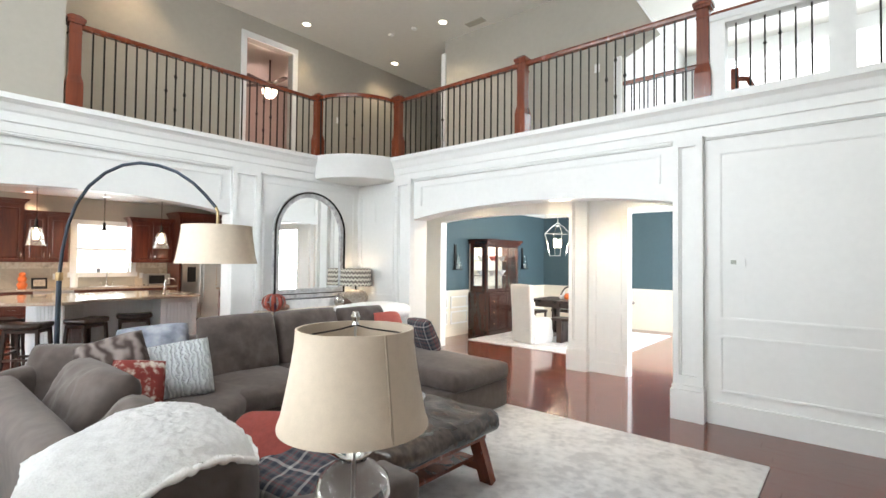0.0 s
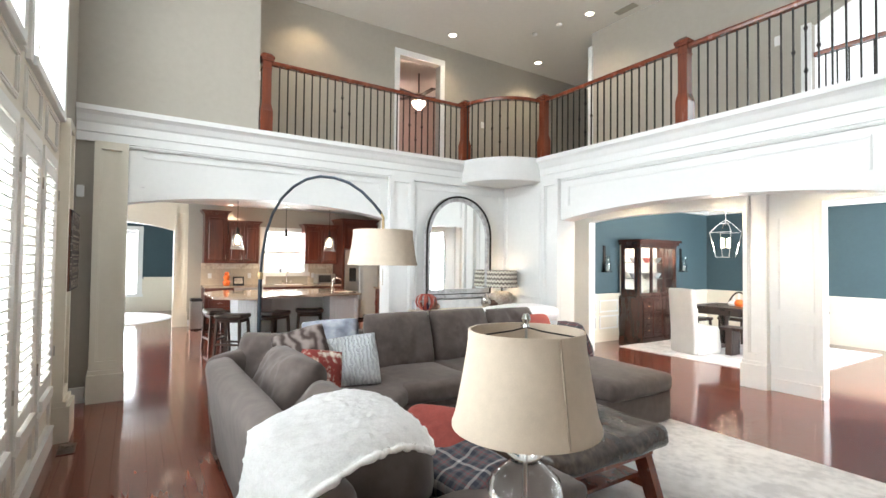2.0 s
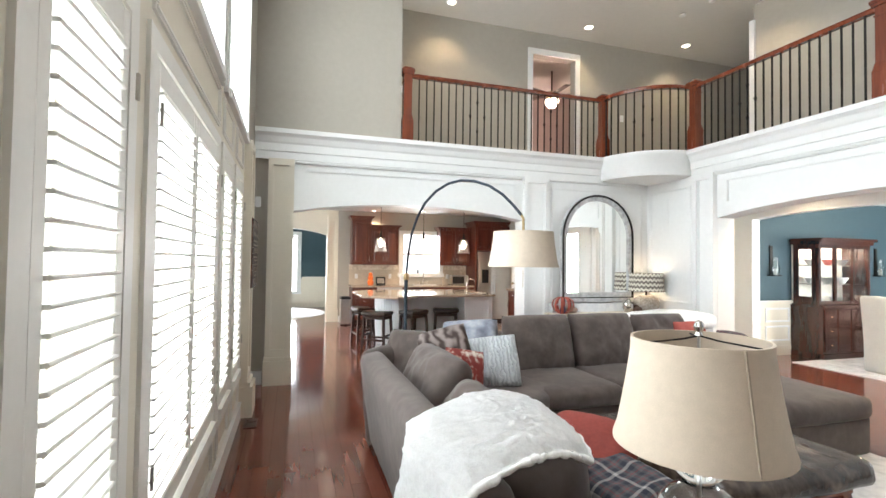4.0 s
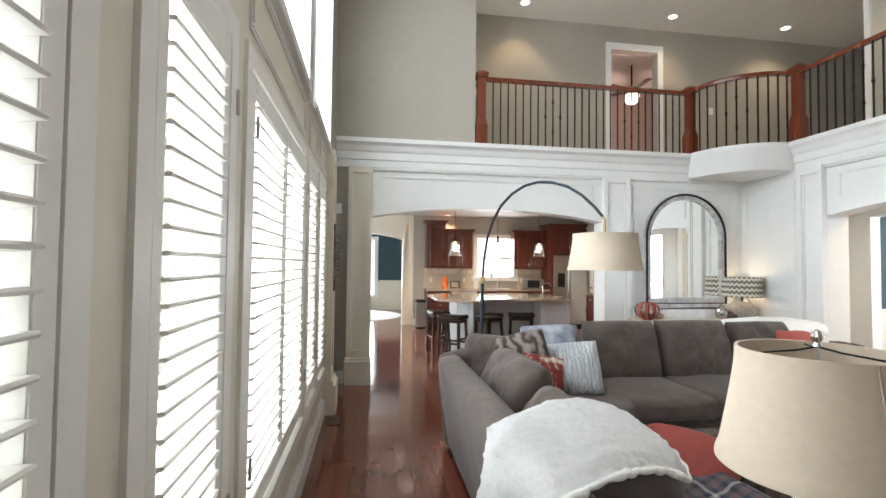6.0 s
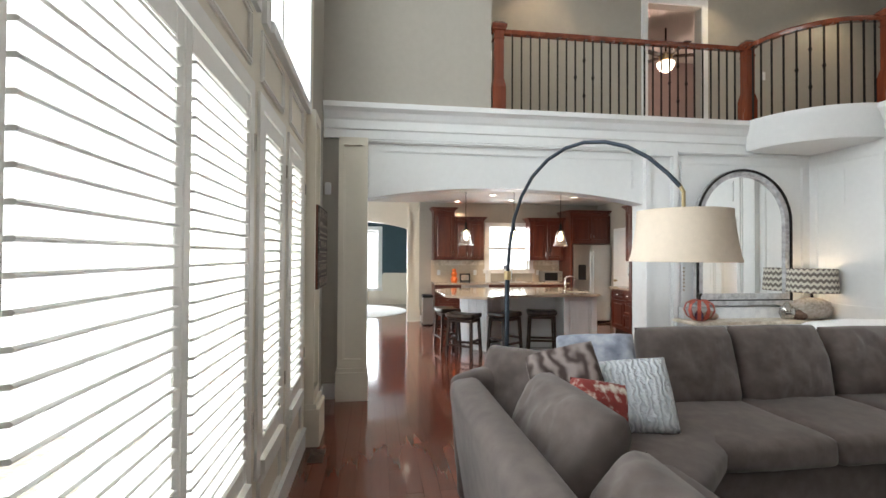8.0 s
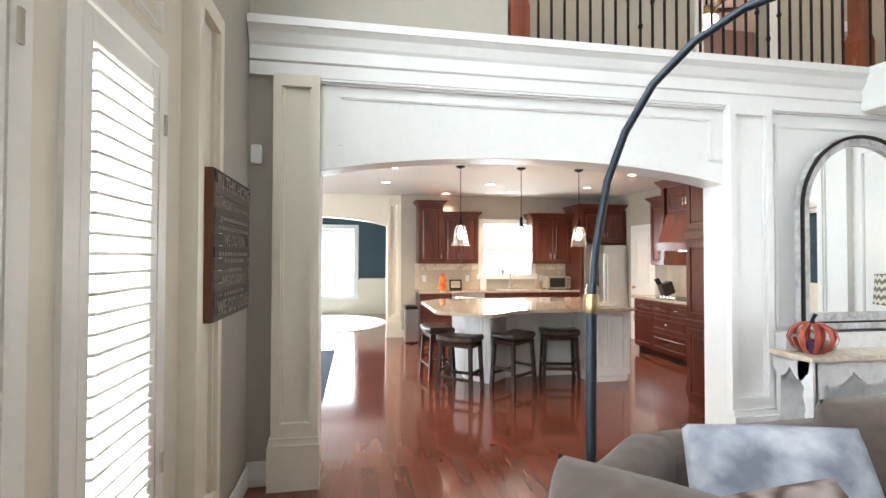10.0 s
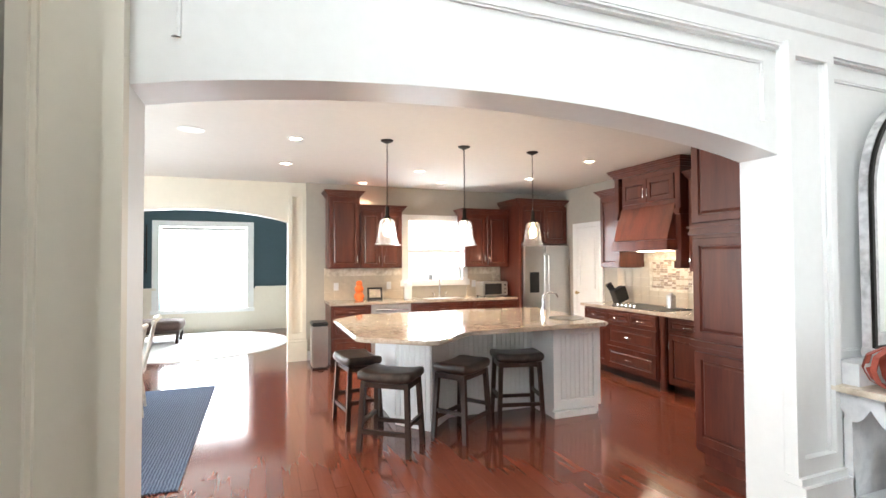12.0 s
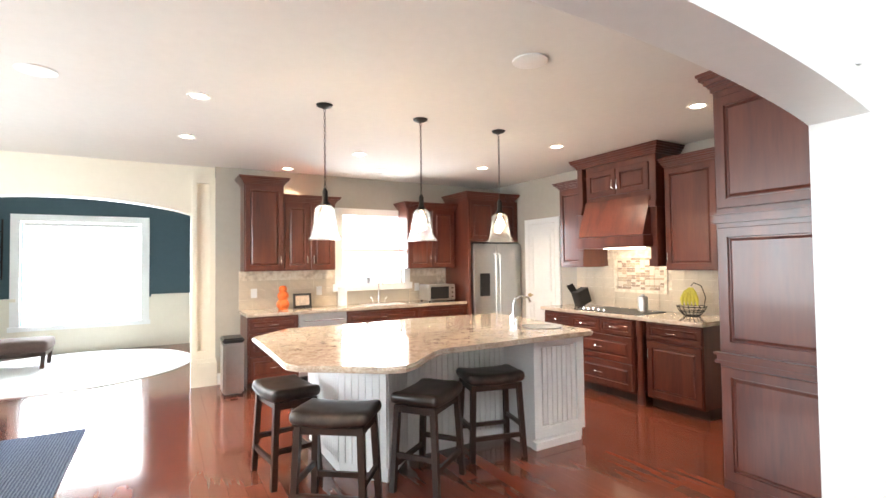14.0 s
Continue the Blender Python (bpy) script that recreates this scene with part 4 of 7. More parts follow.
# seats
for i, (w, d, x, y, rz) in enumerate(((0.93, 0.80, -2.18, 1.02, 0), (0.95, 0.80, -3.12, 1.02, 0), (1.05, 0.95, -3.86, 1.44, -48), (1.05, 0.80, -4.08, 2.16, 0), (1.05, 0.80, -4.08, 2.97, 0))):
    sp("seat_cushion", soft_box(w, d, 0.17, 0.05, 3, 0.025, i), pose(x, y, 0.30, 0, 0, rz))
sp("chaise_cushion", soft_box(1.85, 0.90, 0.18, 0.06, 3, 0.03, 9), pose(-3.63, 3.80, 0.30))
# loose back cushions, leaning on the backs
for i, (w, h, x, y, z, rz, lean) in enumerate(((0.74, 0.54, -4.42, 2.20, 0.69, 90, 74), (0.74, 0.54, -4.42, 2.96, 0.69, 90, 74), (0.66, 0.50, -4.42, 3.70, 0.69, 90, 74), (0.60, 0.44, -4.10, 0.86, 0.66, 42, 72), (0.74, 0.46, -3.22, 0.74, 0.66, 2, 66), (0.56, 0.40, -2.48, 0.74, 0.62, -3, 58))):
    sp("back_cushion", cushion(w + 0.03, h + 0.08, 0.30, 0.46, 30, 26, i, 0.036), pose(x, y, z, 0, 0, rz) @ pose(0, 0, 0, lean, 0, 0))
# the nearest back cushion, slumped over
sp("back_cushion", soft_box(0.54, 0.48, 0.32, 0.13, 4, 0.02, 4), pose(-1.98, 0.74, 0.47, 0, 0, 6))

def pillow(name, label, m, w, h, x, y, z, rz, lean, roll=0, seed=0, thick=0.17):
    ob = solid(name, cushion(w, h, thick, 0.42, 24, 24, seed, 0.026), m, label, "pillow", "sofa pillows", smooth="soft")
    ob.matrix_basis = pose(x, y, z, 0, 0, rz) @ pose(0, 0, 0, lean, 0, 0) @ pose(0, 0, 0, 0, 0, roll)
    return ob


pillow("throw_pillow", "ribbed pale grey plush pillow on the sofa corner", GREYFUR, 0.46, 0.46, -3.86, 1.46, 0.665, 66, 64, 8, 31)
pillow("throw_pillow", "red leaf-print pillow with a cream edge on the sofa", REDLEAF, 0.33, 0.40, -3.58, 1.10, 0.645, 90, 68, -10, 32, 0.15)
pillow("throw_pillow", "brown and cream striped fur pillow on the sofa", BROWNFUR, 0.44, 0.46, -3.86, 1.04, 0.75, 62, 62, 18, 33, 0.2)
pillow("throw_pillow", "blue grey plush pillow behind other sofa pillows", BLUEGREY, 0.54, 0.44, -4.24, 1.40, 0.77, 60, 62, 5, 34, 0.2)
pillow("throw_pillow", "coral pillow with pale piping on the chaise", CORAL, 0.46, 0.44, -4.25, 4.0, 0.69, 100, 62, -4, 35)
pillow("throw_pillow", "dark plaid pillow on the far end of the sofa", PLAID, 0.42, 0.42, -3.75, 4.05, 0.66, 170, 66, 0, 36)
pillow("throw_pillow", "rust red pillow lying on the sofa seat", RUST, 0.50, 0.46, -2.16, 1.20, 0.585, 25, 26, 0, 37)
pillow("throw_pillow", "navy plaid pillow lying against the sofa arm", PLAID, 0.46, 0.34, -1.86, 1.18, 0.55, 10, 16, 0, 38, 0.14)

# fleece throw draped over the sofa back and its nearest cushion
bm = bmesh.new()
N, M2 = 84, 110
grid = {}
for i in range(N + 1):
    for j in range(M2 + 1):
        u, v = i / N, j / M2
        # v runs from low on the outside, over the rounded top, to the inner edge
        a = min(1.0, max(0.0, (v - 0.36) / 0.30))
        bend = a * a * (3 - 2 * a)
        y = 0.235 + 0.07 * min(v / 0.36, 1) + 0.20 * bend + 0.42 * max(0.0, v - 0.5) / 0.5 * (1 - 0.12 * (2 * u - 1) ** 2)
        z = 0.29 + 0.50 * min(v / 0.40, 1) + 0.125 * bend - 0.06 * max(0.0, (v - 0.78) / 0.22) ** 2
        far, near = -2.12 - 0.20 * v, -1.42 - 0.22 * v
        x = far + (near - far) * u
        crown = 1 - abs(2 * u - 1) ** 2.6
        z += (0.012 * crown - 0.05 * max(0.0, 2 * u - 1) ** 4 - 0.03 * max(0.0, 1 - 2 * u) ** 4) * bend
        y -= 0.03 * crown * (1 - bend)
        q = Vector((x * 3, y * 3, z * 3))
        x += 0.025 * noise.noise(q * 1.3)
        y += 0.022 * noise.noise(q * 1.1 + Vector((7, 0, 0))) + 0.012 * math.sin(9 * u + 2 * v) * (1 - bend)
        z += 0.022 * noise.noise(q + Vector((0, 5, 0)))
        rim = max(abs(2 * u - 1) ** 8, (2 * abs(v - 0.5)) ** 12)
        fuzz = 0.006 * noise.noise(q * 9) + 0.006 * noise.noise(q * 19) + rim * 0.006 * noise.noise(q * 15 + Vector((3, 1, 2)))
        grid[i, j] = bm.verts.new((x + rim * 0.006 * noise.noise(q * 17), y - fuzz * (1 - bend), z + fuzz * bend))
for i in range(N):
    for j in range(M2):
        bm.faces.new((grid[i, j], grid[i + 1, j], grid[i + 1, j + 1], grid[i, j + 1]))
hem = [grid[i, M2].co.copy() for i in range(N + 1)] + [grid[N, j].co.copy() for j in range(M2 - 1, -1, -1)]
bmesh.ops.solidify(bm, geom=bm.faces[:], thickness=0.03)
# woolly edge
rnd = random.Random(5)
tube([p + Vector((0, 0, -0.012)) for p in hem], [0.013 + 0.005 * noise.noise(p * 30) for p in hem], 10, bm)
blanket = solid("fleece_throw", bm, FLEECE, "fluffy white fleece throw draped over the sofa back", "blanket", smooth=True)
# second white throw on the far end
t = solid("fleece_throw", moved(soft_box(0.5, 0.95, 0.17, 0.07, 3, 0.04, 3), pose(-4.70, 4.10, 0.765)), FLEECE, "white fleece throw heaped on the far sofa back", "blanket", smooth=True)

# leather ottoman table
ot = thing("ottoman_table", "tufted brown leather ottoman on a wooden trestle base with shelf", "ottoman", at=(-2.345, 2.215, 0))
bm = soft_box(0.88, 1.30, 0.14, 0.05, 3, 0.02, 2)
bmesh.ops.subdivide_edges(bm, edges=[e for e in bm.edges if e.calc_length() > 0.09], cuts=2, use_grid_fill=True)
for v in bm.verts:
    if v.co.z > 0.1:
        for ix in range(3):
            for iy in range(4):
                d2 = (v.co.x - (ix - 1) * 0.28) ** 2 + (v.co.y - (iy - 1.5) * 0.31) ** 2
                v.co.z -= 0.028 * math.exp(-d2 / 0.004)
part("cushion", moved(bm, pose(0, 0, 0.37)), LEATHER, ot, "cracked tufted brown leather top", True)
for sx in (-1, 1):
    for sy in (-1, 1):
        part("leg", bar(bmesh.new(), (sx * 0.32, sy * 0.52, 0.37), (sx * 0.37, sy * 0.62, 0.014), 0.075), RAILWOOD, ot)
part("apron", B((-0.38, 0.38, -0.56, 0.56, 0.325, 0.37)), RAILWOOD, ot)
for x in (-0.24, -0.12, 0, 0.12, 0.24):
    part("shelf_slat", B((x - 0.055, x + 0.055, -0.58, 0.58, 0.15, 0.175), bevel=0.003), RAILWOOD, ot)
for sy in (-1, 1):
    part("stretcher", B((-0.34, 0.34, sy * 0.57 - 0.025, sy * 0.57 + 0.025, 0.10, 0.148)), RAILWOOD, ot)
ot.scale = (1.24, 0.777, 1)
tr = thing("serving_tray", "dark round metal tray with small cups", "tray", at=(-2.45, 2.35, 0.53))
part("dish", lathe([(0, 0), (0.2, 0.0), (0.22, 0.03), (0.21, 0.032), (0.19, 0.01), (0, 0.01)], 28), STEEL, tr, smooth=True)
for x, y in ((0.08, 0.02), (-0.06, 0.07), (-0.02, -0.08)):
    part("cup", lathe([(0.025, 0.011), (0.04, 0.05), (0.037, 0.05), (0.022, 0.02), (0, 0.02)], 16, (x, y, 0)), WHITE, tr, smooth=True)
t = thing("potted_plant", "small green plant in a pot on the ottoman", "plant", at=(-2.62, 2.55, 0.53))
part("pot", lathe([(0, 0), (0.05, 0), (0.065, 0.1), (0.05, 0.1), (0, 0.08)], 16), DARKWOOD, t, smooth=True)
LEAF = mat("leaf_green", (0.05, 0.12, 0.03), 0.5, var=0.3)
bm = bmesh.new()
for k in range(60):
    a, e, l = rnd.uniform(0, 6.28), rnd.uniform(0.3, 1.4), rnd.uniform(0.08, 0.2)
    p = Vector((0, 0, 0.09))
    d = Vector((math.cos(a) * math.cos(e), math.sin(a) * math.cos(e), math.sin(e)))
    s = d.cross(Vector((0, 0, 1))).normalized() * 0.018
    vs = [bm.verts.new(p), bm.verts.new(p + d * l * 0.5 + s), bm.verts.new(p + d * l), bm.verts.new(p + d * l * 0.5 - s)]
    bm.faces.new(vs)
part("leaves", bm, LEAF, t)

# end table and glass table lamp
t = thing("end_table", "dark wooden end table beside the sofa arm", "table", at=(-1.37, 1.10, 0))
part("tabletop", B((-0.1, 0.28, -0.28, 0.28, 0.50, 0.53), bevel=0.005), DARKWOOD, t)
for sx in (-0.06, 0.24):
    for sy in (-1, 1):
        part("leg", B((sx - 0.02, sx + 0.02, sy * 0.24 - 0.02, sy * 0.24 + 0.02, 0.0, 0.50)), DARKWOOD, t)
lp = thing("table_lamp", "clear glass gourd table lamp with a tapered linen shade", "lamp", at=(-1.37, 1.115, 0.53))
part("base", lathe([(0, 0), (0.09, 0), (0.095, 0.02), (0.06, 0.035), (0.05, 0.05), (0.11, 0.09), (0.135, 0.15), (0.125, 0.2), (0.085, 0.24), (0.055, 0.262), (0.05, 0.275), (0.075, 0.30), (0.08, 0.325), (0.05, 0.355), (0.03, 0.375), (0, 0.375)], 32), GLASS, lp, "clear blown glass base", True)
part("stem", lathe([(0.005, 0.02), (0.005, 0.745)], 8), STEEL, lp)
def shade(parent, r0, r1, z0, z1, m=LINEN, n=48):
    """A cloth shade, slightly flared towards its lower edge, with rolled rims."""
    side = [(r1 + (r0 - r1) * ((1 - k / 8) ** 1.25), z0 + (z1 - z0) * k / 8) for k in range(9)]
    outer = [(r0 + 0.006, z0), (r0 + 0.006, z0 + 0.012)] + [(r + 0.003, z) for r, z in side[1:-1]] + [(r1 + 0.006, z1 - 0.012), (r1 + 0.006, z1)]
    bm = lathe(outer + [(r - 0.003, z) for r, z in side[::-1]] + [outer[0]], n)
    for f in [f for f in bm.faces if len(f.verts) > 4]:
        bm.faces.remove(f)
    return part("shade", bm, m, parent, "", True)
shade(lp, 0.262, 0.205, 0.39, 0.735)
bm = bmesh.new()
for a in (0.4, 2.49, 4.58):
    tube([(0, 0, 0.745), (0.06 * math.cos(a), 0.06 * math.sin(a), 0.735), (0.2 * math.cos(a), 0.2 * math.sin(a), 0.725)], 0.003, 6, bm)
part("spider", bm, IRON, lp)
part("finial", lathe([(0, 0.742), (0.014, 0.747), (0.009, 0.757), (0.018, 0.775), (0.011, 0.792), (0, 0.796)], 14), CHROME, lp, smooth=True)
part("seam", bar(bmesh.new(), (0.266 * math.cos(-0.2), 0.266 * math.sin(-0.2), 0.395), (0.210 * math.cos(-0.2), 0.210 * math.sin(-0.2), 0.732), 0.005, 0.007), mat("linen_seam", (0.42, 0.35, 0.27), 0.9), lp)

# arc floor lamp
al = thing("arc_floor_lamp", "tall black arc floor lamp with a linen drum shade", "floor lamp", at=(-4.35, 0.812, 0))
ux, uy = 0.7, 0.714
def on_arc(s, z):
    return (s * ux, s * uy, z)
part("base", lathe([(0, 0), (0.17, 0), (0.17, 0.025), (0.02, 0.035), (0, 0.035)], 32), ARCBLACK, al)
part("pole", tube([on_arc(0.0, 0.03), on_arc(0.0, 0.7), on_arc(0.005, 1.36)], 0.017, 12), ARCBLACK, al, "", True)
part("collar", lathe([(0.021, 1.34), (0.024, 1.345), (0.024, 1.395), (0.021, 1.40)], 16, on_arc(0.005, 0)), BRASS, al, "brass collar", True)
arc = [on_arc(s, z) for s, z in ((0.005, 1.36), (0.02, 1.55), (0.055, 1.75), (0.11, 1.90), (0.19, 2.03), (0.30, 2.13), (0.42, 2.19), (0.54, 2.21), (0.67, 2.195), (0.80, 2.15), (0.92, 2.07), (1.02, 1.97), (1.085, 1.89))]
part("arm", tube(arc, 0.012, 12), ARCBLACK, al, "", True)
part("socket", tube([on_arc(1.08, 1.90), on_arc(1.10, 1.86), on_arc(1.10, 1.66)], 0.011, 10), BRASS, al, "aged brass socket", True)
ax, ay = 1.10 * ux, 1.10 * uy
sh = shade(al, 0.275, 0.235, 1.475, 1.755)
sh.location = (ax, ay, 0)
bm = bmesh.new()
for a in (0.2, 2.3, 4.4):
    tube([(ax, ay, 1.73), (ax + 0.23 * math.cos(a), ay + 0.23 * math.sin(a), 1.745)], 0.003, 6, bm)
part("spider", bm, IRON, al)
bm = bmesh.new()
for k in range(7):
    lathe([(0, -0.006), (0.006, 0), (0, 0.006)], 6, (ax, ay, 1.44 - 0.02 * k), bm)
part("pull_chain", bm, BRASS, al)

# console table with scalloped apron
ct = thing("console_table", "distressed white console table with a scalloped apron and carved legs", "table", at=(-6.05, 4.2, 0))
wpart("tabletop", B((-6.27, -5.86, 3.30, 5.12, 0.765, 0.80), bevel=0.006), MARBLE, ct, "worn grey-white top")
def scallop(a0, a1, z1, depth, n):
    pts = [(a0, z1), (a1, z1)]
    m_ = 8 * n
    for i in range(m_ + 1):
        u = i / m_
        pts.append((a1 + (a0 - a1) * u, z1 - depth * (0.45 + 0.55 * abs(math.sin(math.pi * n * u))) ))
    return pts
wpart("apron", prism(scallop(3.36, 5.06, 0.765, 0.19, 5), -5.92, -5.895, "x"), CHALK, ct)
wpart("apron", prism([(x, z) for x, z in scallop(-6.24, -5.92, 0.765, 0.16, 2)], 3.34, 3.365, "y"), CHALK, ct)
LEGP = [(0.07, 0.0), (0.05, 0.05), (0.06, 0.12), (0.03, 0.2), (0.045, 0.3), (0.075, 0.36), (0.06, 0.4), (0.085, 0.5), (0.07, 0.56), (0.12, 0.62), (0.13, 0.765)]
for y, s in ((3.36, 1), (5.06, -1)):
    for x in (-5.91, -6.2):
        poly = [(y, z) for _, z in LEGP] + [(y + s * w, z) for w, z in LEGP[::-1]]
        wpart("leg", prism(poly, x - 0.02, x + 0.02, "x"), CHALK, ct)
        if x > -6:
            poly = [(x + 0.02, z) for _, z in LEGP] + [(x + 0.02 - w, z) for w, z in LEGP[::-1]]
            wpart("leg_side", prism(poly, y - 0.02, y + 0.02, "y"), CHALK, ct)
wpart("back_panel", B((-6.25, -6.23, 3.4, 5.0, 0.12, 0.60)), CHALK, ct)
wpart("lower_shelf", B((-6.22, -5.93, 3.4, 5.02, 0.12, 0.145)), CHALK, ct)
STRIPE = banded("black_white_stripe", (0.02, 0.02, 0.02), (0.7, 0.7, 0.68), "Y", 110, 0.9, 0.0, 0.0, sharp=0.1)
solid("storage_basket", B((-6.18, -5.98, 3.75, 4.25, 0.146, 0.40), bevel=0.03), STRIPE, "black and white striped basket under the console", "basket")

# arched mirror
mr = thing("arched_mirror", "tall arched mirror in a weathered grey frame leaning on the wall", "mirror", at=(-6.22, 4.165, 0.98))
def arch_poly(hw, z0, z1, n=24):
    r = hw
    return [(-hw, z0), (hw, z0)] + [(r * math.cos(math.pi * i / n), z1 - r + r * math.sin(math.pi * i / n)) for i in range(n + 1)]
def ring_prism(o, i_, d0, d1):
    bm = bmesh.new()
    layers = [[bm.verts.new((d, a, b)) for a, b in poly] for d in (d0, d1) for poly in (o, i_)]
    n = len(o)
    for k in range(n):
        j = (k + 1) % n
        bm.faces.new((layers[0][k], layers[0][j], layers[1][j], layers[1][k]))
        bm.faces.new((layers[2][k], layers[3][k], layers[3][j], layers[2][j]))
        bm.faces.new((layers[0][k], layers[2][k], layers[2][j], layers[0][j]))
        bm.faces.new((layers[1][k], layers[1][j], layers[3][j], layers[3][k]))
    return bm
part("frame", ring_prism(arch_poly(0.62, 0.0, 1.555), arch_poly(0.53, 0.10, 1.465), 0.0, 0.045), GREYWASH, mr, "weathered grey frame")
part("inner_bead", ring_prism(arch_poly(0.612, 0.01, 1.548), arch_poly(0.588, 0.034, 1.524), 0.03, 0.062), IRON, mr, "dark metal bead")
part("glass", prism(arch_poly(0.535, 0.095, 1.47), 0.012, 0.02, "x"), MIRROR, mr, "silvered mirror glass")
part("shelf", B((0.0, 0.07, -0.64, 0.64, -0.03, 0.02), bevel=0.005), GREYWASH, mr)
solid("mirror_ledge", B((-6.28, -6.15, 3.38, 5.10, 0.80, 0.925)), CHALK, "low white ledge on the console carrying the mirror", "ledge")

# metal pumpkin
PUMP = mat("copper_red_metal", (0.42, 0.09, 0.06), 0.45, 0.3, var=0.15)
t = thing("metal_pumpkin", "openwork copper-red metal pumpkin with a candle jar inside", "decoration", at=(-6.0, 3.46, 0.80))
for k in range(10):
    a = 2 * math.pi * k / 10
    pts = [(r * math.cos(a), r * math.sin(a), z) for r, z in ((0.06, 0.006), (0.13, 0.05), (0.16, 0.12), (0.14, 0.19), (0.07, 0.235), (0.015, 0.225))]
    bm = bmesh.new()
    w = Vector((-math.sin(a), math.cos(a), 0)) * 0.018
    L = [(bm.verts.new(Vector(p) - w), bm.verts.new(Vector(p) + w), bm.verts.new(Vector(p) * 0.97 + w), bm.verts.new(Vector(p) * 0.97 - w)) for p in pts]
    for p, q in zip(L, L[1:]):
        for i in range(4):
            bm.faces.new((p[i], p[(i + 1) % 4], q[(i + 1) % 4], q[i]))
    part("rib", bm, PUMP, t, "", True)
part("stem", tube([(0, 0, 0.22), (0.005, 0, 0.26), (0.02, 0.01, 0.30)], [0.02, 0.012, 0.014], 8), IRON, t)
part("candle_jar", lathe([(0, 0.0), (0.04, 0.0), (0.042, 0.08), (0.03, 0.09), (0.03, 0.11), (0, 0.11)], 18), mat("violet_jar", (0.09, 0.05, 0.10), 0.2), t, smooth=True)
# chevron lamp
def chevron():
    m = bpy.data.materials.new("chevron_cloth")
    m.use_nodes = True
    n, l = m.node_tree.nodes, m.node_tree.links
    p = n["Principled BSDF"]
    p.inputs["Roughness"].default_value = 0.9
    tc, sx = n.new("ShaderNodeTexCoord"), n.new("ShaderNodeSeparateXYZ")
    l.new(tc.outputs["Object"], sx.inputs[0])
    at = n.new("ShaderNodeMath"); at.operation = "ARCTAN2"
    l.new(sx.outputs[1], at.inputs[0]), l.new(sx.outputs[0], at.inputs[1])
    pp = n.new("ShaderNodeMath"); pp.operation = "PINGPONG"; pp.inputs[1].default_value = 0.12
    l.new(at.outputs[0], pp.inputs[0])
    ma = n.new("ShaderNodeMath"); ma.operation = "MULTIPLY_ADD"; ma.inputs[1].default_value = 0.22
    l.new(pp.outputs[0], ma.inputs[0]), l.new(sx.outputs[2], ma.inputs[2])
    md = n.new("ShaderNodeMath"); md.operation = "PINGPONG"; md.inputs[1].default_value = 0.035
    l.new(ma.outputs[0], md.inputs[0])
    gt = n.new("ShaderNodeMath"); gt.operation = "GREATER_THAN"; gt.inputs[1].default_value = 0.0175
    l.new(md.outputs[0], gt.inputs[0])
    mx = n.new("ShaderNodeMix"); mx.data_type = "RGBA"
    mx.inputs[6].default_value, mx.inputs[7].default_value = (0.72, 0.68, 0.58, 1), (0.20, 0.175, 0.15, 1)
    l.new(gt.outputs[0], mx.inputs[0]), l.new(mx.outputs[2], p.inputs["Base Color"])
    return m
t = thing("table_lamp", "round stone-grey table lamp with a chevron drum shade", "lamp", at=(-6.03, 4.90, 0.80))
part("base", lathe([(0, 0), (0.1, 0), (0.16, 0.03), (0.19, 0.09), (0.192, 0.14), (0.165, 0.20), (0.10, 0.235), (0.03, 0.245), (0, 0.245)], 32), speckled("rough_stone", (0.3, 0.26, 0.22), (0.42, 0.37, 0.31), (0.5, 0.45, 0.39), 40, 0.9, 0.5), t, smooth=True)
part("stem", lathe([(0.018, 0.24), (0.014, 0.26), (0.012, 0.46)], 10), IRON, t)
shade(t, 0.25, 0.235, 0.305, 0.575, chevron())
bulb("chevron_bulb", (-6.03, 4.90, 1.25), 6)
for x, y, h, m, lab in ((-6.05, 4.60, 0.2, mat("mercury_glass", (0.5, 0.48, 0.46), 0.15, 0.9, var=0.4, scale=20), "mottled silver glass pumpkin"), (-6.0, 4.70, 0.11, mat("brown_pumpkin", (0.12, 0.07, 0.05), 0.7, var=0.2), "small brown pumpkin ornament"), (-6.12, 3.68, 0.1, mat("tan_pumpkin", (0.4, 0.28, 0.22), 0.7, var=0.2), "small tan pumpkin ornament")):
    bm = lathe([(0, 0), (0.06, 0.0), (0.085, h * 0.3), (0.08, h * 0.6), (0.03, h * 0.85), (0.012, h), (0, h)], 40, (x, y, 0.80))
    for v in bm.verts:
        d = Vector((v.co.x - x, v.co.y - y, 0))
        k = 1 - 0.08 * abs(math.cos(5 * math.atan2(d.y, d.x)))
        v.co.x, v.co.y = x + d.x * k, y + d.y * k
    solid("pumpkin_ornament", bm, m, lab + " on the console table", "ornament", smooth=True)

# wooden word sign
PALLET = wood("weathered_board", (0.035, 0.028, 0.024), (0.14, 0.118, 0.10), "X", 0.8, 8, 0.45)
sg = thing("word_sign", "weathered plank wall sign with painted words", "sign", at=(-5.72, W0, 1.22))
wpart("frame", B((-5.95, -5.25, W0 - 0.008, W0 + 0.07, 1.215, 1.925)), wood("brown_edge", (0.09, 0.03, 0.014), (0.16, 0.06, 0.03), "Z", 0.5), sg)
for k in range(12):
    z0 = 1.217 + k * 0.0589
    wpart("plank", B((-5.948, -5.255, W0 + 0.07, W0 + 0.075 + 0.002 * (k % 3), z0, z0 + 0.0555)), PALLET, sg)
INK = mat("cream_lettering", (0.28, 0.25, 0.21), 0.8, var=0.35, scale=30)
